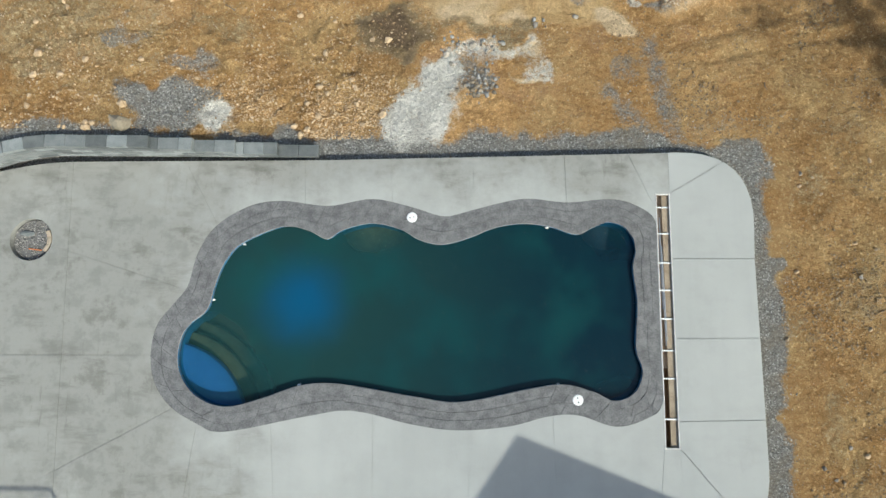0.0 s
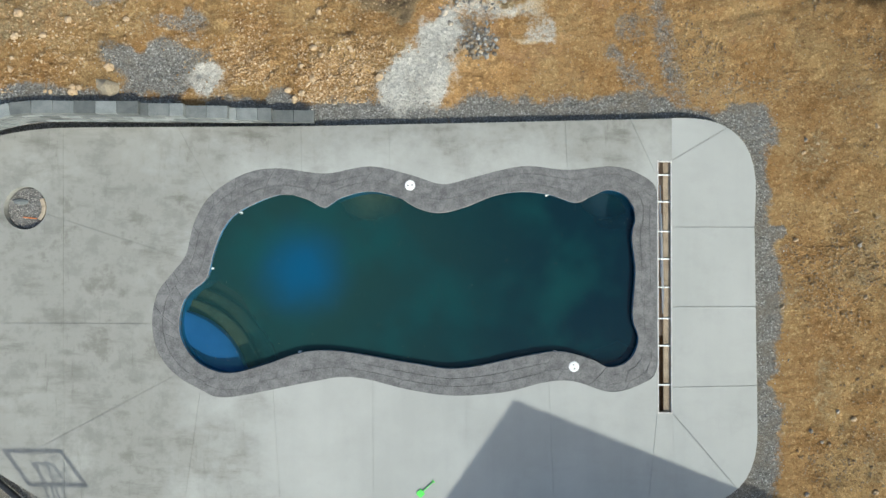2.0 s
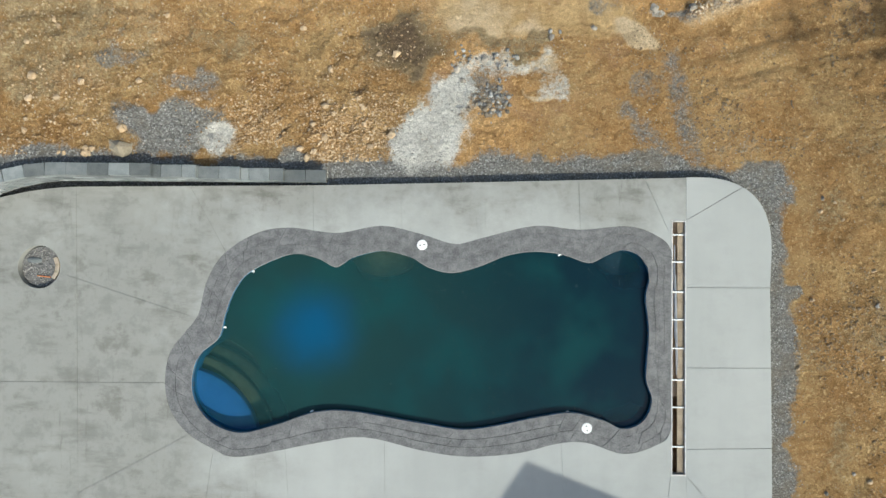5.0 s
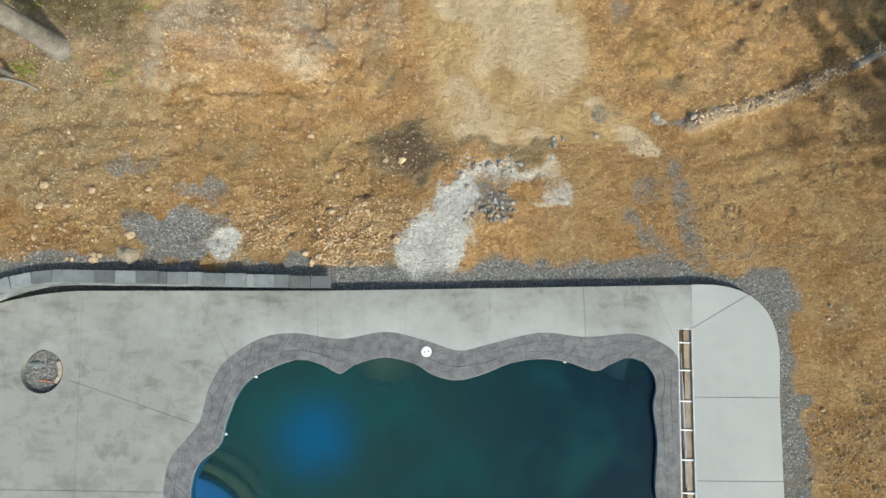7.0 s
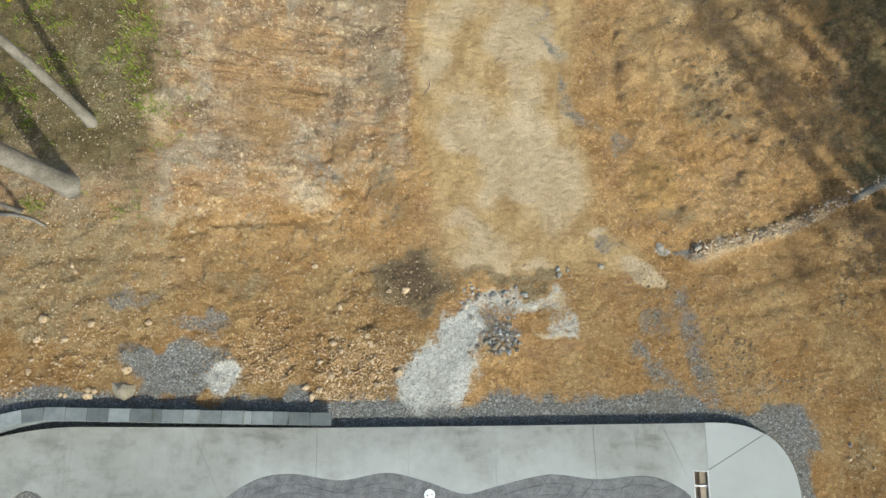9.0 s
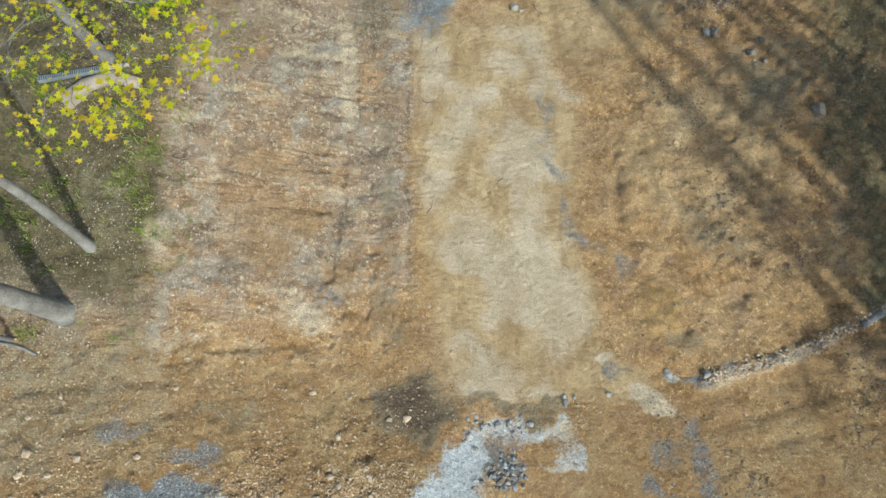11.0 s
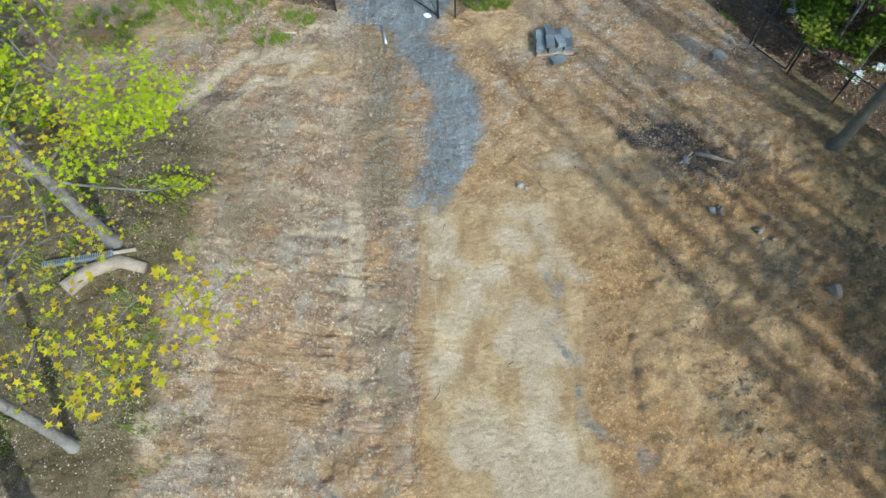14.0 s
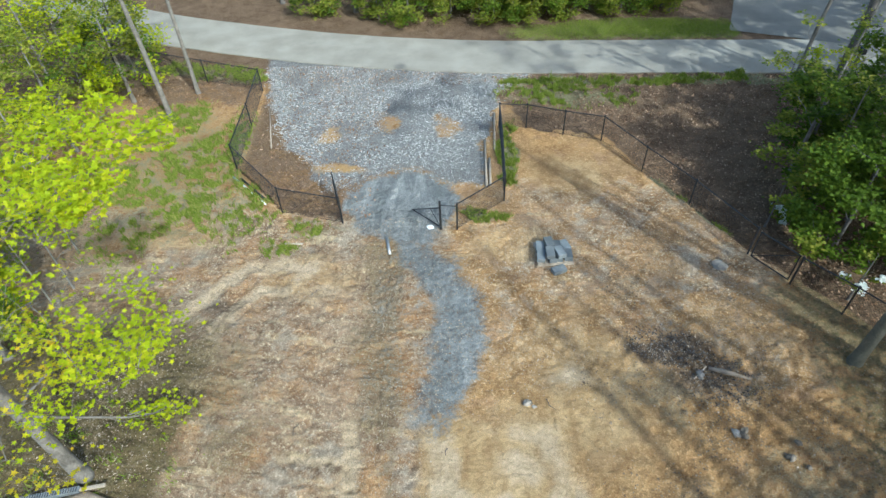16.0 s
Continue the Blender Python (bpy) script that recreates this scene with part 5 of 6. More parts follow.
    tree("grey tree in the grass by the fence", -13.5, 31.1, 13, 0.12, BARK, [(LEAF_SOFT, 0.5), (LEAF, 0.5)], dome(rnd, 10, 2.5, 5, 13), 60, 0.12, seed=45, limbs=4, lean=(-0.8, 0.5), low=0.4)
    for k, (x, y, r, h) in enumerate(((-18, 31, 2.6, 6), (-21, 35, 3.0, 7), (-17, 35.5, 2.0, 4.5), (-15.5, 25, 2.0, 4.5), (-24, 40, 3.0, 7), (-20, 28, 2.5, 6), (-16.5, 28.5, 1.8, 4.5), (-15.8, 32.6, 1.6, 4.0), (-18.5, 33.5, 2.2, 5.0), (-14.5, 21, 1.8, 4.5), (-12.5, 17.5, 1.5, 3.5), (-19.5, 38.6, 1.8, 4))):
        tree("leafy young tree in the wood edge", x, y, h, 0.10, BARK, [(LEAF_SOFT, 0.5), (LEAF, 0.4), (LEAF_DEEP, 0.1)], dome(rnd, 34, r, 0.8, h + 0.5), 95, 0.14, 0.9, seed=50 + k, limbs=5, low=0.12)
    for k, (x, y, h) in enumerate(((-13.4, 22.4, 4.5), (-12.6, 20.6, 4.0), (-14.2, 24.2, 4.2), (-11.9, 19.0, 3.6))):
        tree("bare twiggy grey sapling on the bank", x, y, h, 0.035, BARK, None, dome(rnd, 14, 1.3, 0.8, h), seed=210 + k, limbs=6, low=0.1)
    # wood across the lane
    for k, (x, y, r, h) in enumerate(((-6.8, 42.9, 1.6, 8), (-3.6, 41.6, 1.5, 2.6), (-1.2, 42.0, 1.6, 2.8), (-5.4, 41.9, 1.1, 1.8), (-9.2, 43.0, 1.3, 2.0), (7.8, 42.0, 1.2, 2.0), (4.8, 42.2, 1.5, 3.0), (10.8, 42.6, 1.3, 2.4), (1.2, 41.2, 1.2, 2.4), (3.3, 41.6, 1.2, 2.4), (2.2, 43.4, 1.6, 6), (-11.5, 44.5, 1.6, 7), (6.5, 43.4, 1.8, 3.2), (9.5, 43.8, 1.8, 3.4), (-16, 47, 2, 7), (11.6, 44.2, 1.6, 5), (5.2, 45.5, 2.0, 8), (-9.0, 46.5, 2.0, 7), (-4.5, 46, 2.2, 8), (0, 46, 2.2, 8), (-20, 50, 2.4, 8), (27, 44, 2.4, 8), (31, 40, 2.4, 7))):
        tree("woodland tree across the lane" if h > 4 else "green shrub at the wood's edge across the lane", x, y, h, 0.14 if h > 4 else 0.05, BARK_DARK, [(LEAF_SOFT, 0.75), (LEAF_DEEP, 0.25)], dome(rnd, 24, r * 1.2, 0.3 if h < 4 else 1.2, h), 130, 0.13, 0.9, seed=70 + k, limbs=4, low=0.1)
    for k in range(16):
        x, y = -3.0 + 0.95 * k + rnd.uniform(-0.4, 0.4), 41.2 + rnd.uniform(-0.3, 1.0) + 0.9
        tree("low green shrub along the far side of the lane", x, y, 1.8, 0.03, BARK_DARK, [(LEAF_SOFT, 0.85), (LEAF_DEEP, 0.15)], dome(rnd, 18, 1.6, 0.3, 3.2), 110, 0.12, 0.9, seed=130 + k, limbs=4, low=0.05)
    for k in range(11):
        x, y = -4.5 + 1.75 * k + rnd.uniform(-0.5, 0.5), 44.6 + rnd.uniform(-0.7, 0.9)
        tree("tall green thicket in the wood across the lane", x, y, 3.6, 0.05, BARK_DARK, [(LEAF_SOFT, 0.7), (LEAF_DEEP, 0.3)], dome(rnd, 20, 1.9, 0.3, 4.6), 100, 0.14, 0.9, seed=240 + k, limbs=4, low=0.05)
    # tall trees south-east of the site, whose shade falls across it
    for k in range(11):
        x = 14.0 + 5.0 * rnd.random()
        y = (11.9 + 0.72 * k + rnd.uniform(-0.5, 0.5) - 0.79 * x) / 0.61
        tree("slender bare-limbed spring tree", x, y, rnd.uniform(20, 25), rnd.uniform(0.15, 0.30), BARK_DARK, [(LEAF_SOFT, 1.0)], dome(rnd, 9, 2.0, 11, 23), 10, 0.13, 0.9, seed=160 + k, limbs=5, lean=(rnd.uniform(0, 2), rnd.uniform(-2, 2)), low=0.35)
    for k, (x, y) in enumerate(((12.9, 24.4), (14.0, 22.4), (14.7, 26.6))):
        tree("tall slim tree rising out of the understorey", x, y, 19, 0.10, BARK_DARK, [(LEAF_SOFT, 1.0)], dome(rnd, 12, 2.2, 10, 19), 60, 0.15, 0.9, seed=190 + k, limbs=5, lean=(0.4, 0.3), low=0.5)
    for k, (x, y) in enumerate(((16.4, 22.6), (17.0, 25.6), (18.2, 28.4), (20.6, 26.2))):
        tree("slender bare-limbed spring tree", x, y, 14, 0.11, BARK_DARK, [(LEAF_SOFT, 1.0)], dome(rnd, 9, 1.6, 7, 14), 40, 0.15, 0.9, seed=180 + k, limbs=5, lean=(0.5, 0.3), low=0.35)
    for k, (x, y, h, per) in enumerate(((21.0, 14.0, 17, 240), (24.0, 17.0, 18, 260), (27.0, 20.5, 18, 240), (24.5, 12.0, 18, 240), (22.5, 19.5, 17, 220), (22.2, -9.0, 15, 130), (23.4, -13.0, 16, 130), (23.0, -4.5, 16, 120), (16.8, 0.5, 11, 190), (17.8, 4.2, 12, 110), (24.5, 27.0, 16, 200), (28.5, 34.0, 16, 260), (23.0, 32.5, 15, 260), (25.8, 35.6, 14, 240), (27.5, 29.0, 16, 240), (31.0, 37.0, 15, 240), (22.0, 24.0, 18, 160), (16.5, 1.2, 17, 32), (14.5, 6.5, 16, 14), (17.5, 10.0, 18, 26), (14.2, 12.5, 15, 14), (19, 4.5, 18, 44), (18.5, 15.0, 17, 60), (19.0, -4.0, 16, 90), (17.5, 2.8, 15, 36), (21.5, -1.0, 18, 70), (18.5, 24.0, 16, 60), (22.5, 29.0, 17, 90), (26.0, 31.5, 17, 90), (20.5, 32.0, 13, 60))):
        tree("tall spring woodland tree", x, y, h, 0.22, BARK_DARK, [(LEAF_SOFT, 1.0)], dome(rnd, 18, 2.7, h * 0.5, h), per // 3, 0.29, 0.9, seed=90 + k, limbs=5)


build_trees()


# ---- retaining wall ----
def wall_line(x):
    """Front of the wall at x: straight, bending towards the deck in the west."""
    return 3.21 - 0.22 * max(0.0, (-8.6 - x) / 1.4) ** 2


def retaining_wall():
    w = thing("retaining_wall", "stepped retaining wall of grey concrete blocks along the deck", "retaining wall", kind="structure")
    rnd = random.Random(3)
    for course in range(5):
        top = 0.115 * (course + 1) + 0.02
        end = -2.95 - 0.915 * course
        x = end
        k = 0
        while x > -12.6:
            width = 0.457 if not (k == 0 and course % 2) else 0.3
            xm = x - width / 2
            slope = math.atan2(wall_line(xm + 0.2) - wall_line(xm - 0.2), 0.4)
            bm = boxed((width - 0.008, 0.27 + rnd.uniform(-0.006, 0.006), 0.111), (xm, wall_line(xm) + 0.15 + 0.012 * course, top - 0.057), Matrix.Rotation(slope, 3, "Z"), 0.006)
            part("wall_block", bm, BLOCK, w)
            x -= width
            k += 1
    return w


retaining_wall()


# ---- cover trench ----
RIM = plain("dusty_white_rim", (0.50, 0.46, 0.42), (0.72, 0.69, 0.65), 5, 40, 0.7, 0.1)


def cover_trench():
    t = thing("cover_trench", "open pool cover trench with white rim and sand in it", "trench", (4.84, -0.34, 0), kind="structure")
    part("trench_floor", boxed((0.34, 3.9, 0.10), (0, 0.85, -0.22)), SAND, t)
    part("trench_floor", boxed((0.34, 1.7, 0.10), (0, -1.95, -0.33)), plain("dark_brown_sand", (0.13, 0.075, 0.035), (0.27, 0.16, 0.08), 5, 40, 0.95, 0.5), t, "dark brown sand")
    for sx in (-1, 1):
        part("trench_wall", boxed((0.016, 5.57, 0.42), (sx * 0.152, 0, -0.22)), PALE_WOOD, t)
        part("rim", boxed((0.022, 5.6, 0.05), (sx * 0.149, 0, -0.018), None, 0.004), RIM, t)
    for sy in (-1, 1):
        part("rim", boxed((0.30, 0.024, 0.05), (0, sy * 2.775, -0.018), None, 0.004), RIM, t)
    part("board", boxed((0.15, 5.5, 0.03), (0.06, 0, -0.066), None, 0.004), PALE_WOOD, t, "pale dusty board")
    for y in (2.14, 1.54, 0.88, 0.27, -0.36, -1.05, -1.65, -2.51):
        b = part("bracket", boxed((0.27, 0.03, 0.025), (0.0, y + 0.34, -0.035), None, 0.004), WHITE, t)
        part("bolt", tubed([(0.11, y + 0.34, -0.03), (0.11, y + 0.34, -0.014)], 0.016, 8), METAL, b)
    for k, (x0, y0, x1, y1) in enumerate(((-0.08, 2.25, -0.03, -0.6), (-0.05, 1.6, 0.0, -0.5), (0.02, 1.3, 0.13, -0.9), (-0.09, 1.9, -0.06, 0.2))):
        part("pipe", tubed([(x0, y0, -0.05 - 0.008 * k), (x1, y1, -0.055 - 0.008 * k)], 0.014, 8), METAL, t, "thin grey metal pipe")


cover_trench()


# ---- tree well in the deck ----
def tree_well():
    w = thing("tree_well", "round gravel-filled tree well with pale bricks on its edge", "tree well", (-9.39, 1.29, -0.12))
    part("gravel_bed", tubed([(0, 0, -0.08), (0, 0, 0.0)], [0.46, 0.46], 32), GROUT, w)
    for k in range(3):
        a = radians(-28 + 24 * k)
        part("brick", boxed((0.09, 0.19, 0.06), (0.37 * math.cos(a), 0.37 * math.sin(a), 0.03), Matrix.Rotation(a, 3, "Z"), 0.006), WOOD, w)
    part("stake", tubed([(-0.1, -0.2, 0.02), (0.2, -0.23, 0.03)], 0.014, 6), plain("orange_plastic", (0.5, 0.16, 0.05), (0.6, 0.22, 0.08)), w, "orange plastic stake")
    bm = bmesh.new()
    bmesh.ops.create_icosphere(bm, subdivisions=2, radius=1)
    for v in bm.verts:
        k = 1 + 0.5 * (noise.noise(v.co * 2.3))
        v.co = Vector((v.co.x * 0.17 * k - 0.17, v.co.y * 0.07 * k + 0.15, v.co.z * 0.04 * k + 0.03))
    part("crumpled_sheet", bm, BLOCK, w, "crumpled grey sheet")


tree_well()


# ---- pool fittings ----
def skimmer_lid(x, y, turn):
    s = thing("skimmer_lid", "round white plastic skimmer lid with two finger holes", "skimmer lid", (x, y, 0.006), turn, "skimmer lids")
    bm = bmesh.new()
    tube(bm, [(0, 0, -0.02), (0, 0, 0.006), (0, 0, 0.012)], [0.108, 0.108, 0.10], 32)
    part("lid", bm, WHITE, s, smooth_faces=False)
    part("collar", tubed([(0, 0, -0.02), (0, 0, 0.003)], 0.116, 32), WHITE, s)
    for sx in (-1, 1):
        part("finger_hole", tubed([(sx * 0.045, 0, 0.008), (sx * 0.045, 0, 0.0135)], 0.016, 12), BLACK, s)


skimmer_lid(-0.817, 1.862, 10)
skimmer_lid(2.835, -2.121, 100)


def return_fitting(x, y):
    cx, cy = -0.8, -0.2
    a = math.atan2(cy - y, cx - x)
    r = thing("return_fitting", "small white water inlet on the pool wall", "pool fitting", (x + 0.015 * math.cos(a), y + 0.015 * math.sin(a), -0.135), math.degrees(a), "pool inlets")
    part("flange", tubed([(-0.05, 0, 0), (0.012, 0, 0)], 0.024, 14), WHITE, r)
    part("nozzle", tubed([(0.012, 0, 0), (0.03, 0, 0)], 0.014, 10), WHITE, r)


for x, y in ((-4.62, 1.24), (2.25, 1.68), (-3.25, -1.87), (2.45, -1.81), (-5.24, -0.02)):
    return_fitting(x, y)


# ---- toy spade on the deck ----
def spade():
    s = thing("toy_spade", "lime green plastic spade lying on the concrete", "toy spade", (-0.40, -4.80, 0.0), 43)
    part("handle", tubed([(-0.1, 0, 0.018), (0.22, 0, 0.02)], [0.012, 0.010], 8), LIME, s)
    bm = bmesh.new()
    prism(bm, [(-0.24, -0.05), (-0.20, -0.075), (-0.10, -0.07), (-0.09, 0.07), (-0.20, 0.075), (-0.24, 0.05)], 0.003, 0.022)
    bmesh.ops.recalc_face_normals(bm, faces=bm.faces[:])
    part("blade", bm, LIME, s)
    part("grip", tubed([(0.22, -0.035, 0.02), (0.22, 0.035, 0.02)], 0.011, 8), LIME, s)


spade()


# ---- basketball hoop south of the deck ----
def hoop():
    h = thing("basketball_hoop", "portable basketball hoop with a clear framed backboard", "basketball hoop", (-6.42, -7.50, -0.18))
    z0, z1, w = 3.05, 3.83, 1.24
    for x in (-w / 2, w / 2):
        part("board_frame", boxed((0.07, 0.05, z1 - z0), (x, 0, (z0 + z1) / 2), None, 0.006), BLACK, h)
    for z in (z0, z1):
        part("board_frame", boxed((w + 0.07, 0.048, 0.07), (0, 0, z), None, 0.006), BLACK, h)
    for x in (-0.22, 0.22):
        part("target_line", boxed((0.045, 0.02, 0.4), (x, 0.0, z0 + 0.28)), WHITE, h)
    part("target_line", boxed((0.48, 0.018, 0.045), (0, 0.0, z0 + 0.48)), WHITE, h)
    ring = [(0.225 * math.cos(a), 0.28 + 0.225 * math.sin(a), z0 + 0.12) for a in (2 * math.pi * k / 20 for k in range(21))]
    part("rim", tubed(ring, 0.01, 6), SAND, h)
    for k in range(10):
        a = 2 * math.pi * k / 10
        part("net_cord", tubed([(0.22 * math.cos(a), 0.28 + 0.22 * math.sin(a), z0 + 0.12), (0.12 * math.cos(a + 0.5), 0.28 + 0.12 * math.sin(a + 0.5), z0 - 0.28)], 0.006, 4), WHITE, h)
    part("pole", tubed([(0, -1.05, 0.1), (0, -0.85, 2.2), (0, -0.6, 2.9)], 0.055, 10), BLACK, h)
    for x in (-0.12, 0.12):
        part("arm", tubed([(x, -0.78, 2.45), (x, -0.03, z0 + 0.05)], 0.025, 6), BLACK, h)
        part("arm", tubed([(x, -0.62, 2.85), (x, -0.03, z0 + 0.5)], 0.025, 6), BLACK, h)
    part("base", boxed((0.8, 1.1, 0.2), (0, -1.2, 0.1), None, 0.05), BLACK, h)


hoop()


# ---- edging and hose at the south-west curve ----
edge = thing("garden_edging", "black plastic edging along the planting bed", "garden edging", (0, 0, 0))
part("edge_strip", tubed([(-10.6, -4.1, -0.05), (-9.75, -4.85, -0.05), (-9.2, -5.3, -0.05), (-8.6, -5.85, -0.05)], 0.06, 8), BLACK, edge)
hose = thing("garden_hose", "black hose lying on the gravel by the deck", "hose", (-7.0, -5.75, -0.15))
part("tube", tubed([(0.75 * math.cos(a), 0.18 * math.sin(a), 0.03) for a in (0.1 * k for k in range(34))], 0.018, 6), BLACK, hose)


# ---- fences and gates ----
def wire_panel(a, b, tall, pitch=0.065):
    """Crossed wires between two posts, as thin bars."""
    a, b = Vector(a), Vector(b)
    run = Vector((b.x - a.x, b.y - a.y, 0))
    n, along = run.length, run.normalized()
    nrm = Vector((-along.y, along.x, 0))
    verts, faces = [], []
    r = 0.0032
    for sign in (1, -1):
        c = -tall
        while c < n + tall:
            pts = []
            for s, z in ((c, 0.0), (c + tall, tall)):
                pts.append((s, z))
            (s0, z0), (s1, z1) = pts
            if s0 < 0:
                z0, s0 = z0 - s0, 0.0
            if s1 > n:
                z1, s1 = z1 - (s1 - n), n
            if s1 > s0 + 0.01:
                if sign < 0:
                    s0, s1 = n - s0, n - s1
                ends = []
                for s, z in ((s0, z0), (s1, z1)):
                    base = a.lerp(b, s / n)
                    ends.append(Vector((base.x, base.y, base.z + 0.03 + z)))
                d = (ends[1] - ends[0]).normalized()
                u = nrm * r
                v = d.cross(nrm) * r
                k = len(verts)
                for e in ends:
                    verts += [e + u + sign * nrm * r, e - u * 0.5 + v + sign * nrm * r, e - u * 0.5 - v + sign * nrm * r]
                faces += [(k, k + 1, k + 4, k + 3), (k + 1, k + 2, k + 5, k + 4), (k + 2, k, k + 3, k + 5)]
            c += pitch * 1.414
    return verts, faces


def fence(label, line, tall=1.12, thick=0.032, ends=(True, True)):
    pts = [(x, y, ground_z(x, y)) for x, y in line]
    f = thing("fence", label, "fence", pts[0], 0, "site fences")
    o = Vector(pts[0])
    for k, p in enumerate(pts):
        q = Vector(p) - o
        post = part("post", tubed([q - Vector((0, 0, 0.25)), q + Vector((0, 0, tall))], thick if k in (0, len(pts) - 1) else thick * 0.8, 10), BLACK, f)
        part("cap", tubed([q + Vector((0, 0, tall)), q + Vector((0, 0, tall + 0.03)), q + Vector((0, 0, tall + 0.045))], [thick * 1.2, thick * 1.1, 0.008], 10), BLACK, post)
    for a, b in zip(pts, pts[1:]):
        qa, qb = Vector(a) - o, Vector(b) - o
        up = Vector((0, 0, tall - 0.02))
        part("top_rail", tubed([qa + up, qb + up], 0.02, 8), BLACK, f)
        part("bottom_wire", tubed([qa + Vector((0, 0, 0.05)), qb + Vector((0, 0, 0.05))], 0.006, 4), BLACK, f)
        verts, faces = wire_panel(qa, qb, tall - 0.05)
        raw("chain_link_mesh", verts, faces, BLACK, f)
    return f


def gate_leaf(a, b, tall=1.08):
    za = ground_z(*a)
    g = thing("gate", "open black chain-link gate leaf", "gate", (*a, za), 0, "drive gates")
    q = Vector((b[0] - a[0], b[1] - a[1], ground_z(*b) - za))
    up, low = Vector((0, 0, tall)), Vector((0, 0, 0.08))
    for s, e in ((low, up), (q + low, q + up), (low, q + low), (up, q + up)):
        part("gate_frame", tubed([s, e], 0.021, 8), BLACK, g)
    part("brace", tubed([low, q + up], 0.014, 6), BLACK, g)
    verts, faces = wire_panel(low, q + low, tall - 0.14)
    raw("chain_link_mesh", verts, faces, BLACK, g)


fence("black chain-link fence beside the gravel drive", [(-18.5, 36.6), (-15.8, 35.6), (-13.0, 34.6), (-9.98, 33.5), (-9.6, 30.2), (-9.38, 27.12), (-7.0, 24.5), (-4.72, 23.85)])
fence("black chain-link fence east of the gateway", [(-0.74, 23.43), (0.93, 25.0), (0.97, 27.5), (0.97, 29.9), (2.09, 29.8), (3.55, 29.25), (5.02, 28.8), (6.2, 26.75), (7.45, 24.85), (8.48, 22.15)])
fence("black chain-link fence below the wood's edge", [(9.2, 20.75), (10.1, 19.5), (11.4, 17.4), (12.8, 15.2)])
gate_leaf((-4.72, 23.85), (-5.2, 25.35))


def low_leaf(a, b):
    """A wire gate leaf that hangs from its post and drops to the ground at its far end."""
    za = ground_z(*a)
    g = thing("gate", "sagging black wire gate leaf dropped on the stone dust", "gate", (*a, za), 0, "drive gates")
    q = Vector((b[0] - a[0], b[1] - a[1], ground_z(*b) - za + 0.12))
    for s, e in ((Vector((0, 0, 0.12)), q), (Vector((0, 0, 0.95)), q)):
        part("gate_frame", tubed([s, e], 0.021, 8), BLACK, g)
    part("brace", tubed([Vector((0, 0, 0.12)), q * 0.35 + Vector((0, 0, 0.62))], 0.012, 6), BLACK, g)


low_leaf((-1.3, 23.48), (-2.3, 24.3))
gate_leaf((8.52, 22.0), (9.15, 20.85))
post = thing("gate_post", "black steel gate post beside the drive", "gate post", (-1.3, 23.48, ground_z(-1.3, 23.48)))
part("post", tubed([(0, 0, -0.2), (0, 0, 1.2)], 0.04, 10), BLACK, post)
part("cap", tubed([(0, 0, 1.2), (0, 0, 1.24)], [0.045, 0.02], 10), BLACK, post)
part("rail", tubed([(0, 0, 1.05), (0.55, -0.04, 1.05)], 0.018, 8), BLACK, post)


# ---- loose things on the site ----
def lump(name, label, category, x, y, size, material, seed, sink=0.3, group="", turn=0.0):
    bm = bmesh.new()
    bmesh.ops.create_icosphere(bm, subdivisions=2, radius=1)
    off = Vector((seed * 3.1, seed * 1.7, 0))
    for v in bm.verts:
        k = 1 + 0.55 * noise.noise(v.co * 1.3 + off) + 0.2 * noise.noise(v.co * 3.1 + off)
        v.co = Vector((v.co.x * size[0] / 2 * k, v.co.y * size[1] / 2 * k, v.co.z * size[2] / 2 * k))
    ob = part(name, bm, material)
    ob.matrix_basis = pose(x, y, ground_z(x, y) + size[2] * (0.5 - sink), 0, 0, turn)
    return tagged(ob, label, category, group)


ROCK_TAN = plain("tan_limestone", (0.34, 0.235, 0.13), (0.52, 0.39, 0.245), 6, 40, 0.9, 0.6, each=0.2)
ROCK_GREY = plain("grey_rock", (0.22, 0.19, 0.15), (0.37, 0.33, 0.27), 6, 40, 0.9, 0.6, each=0.25)
ROCK_DARK = plain("dark_broken_rock", (0.11, 0.086, 0.058), (0.24, 0.195, 0.14), 6, 40, 0.9, 0.6, each=0.3)


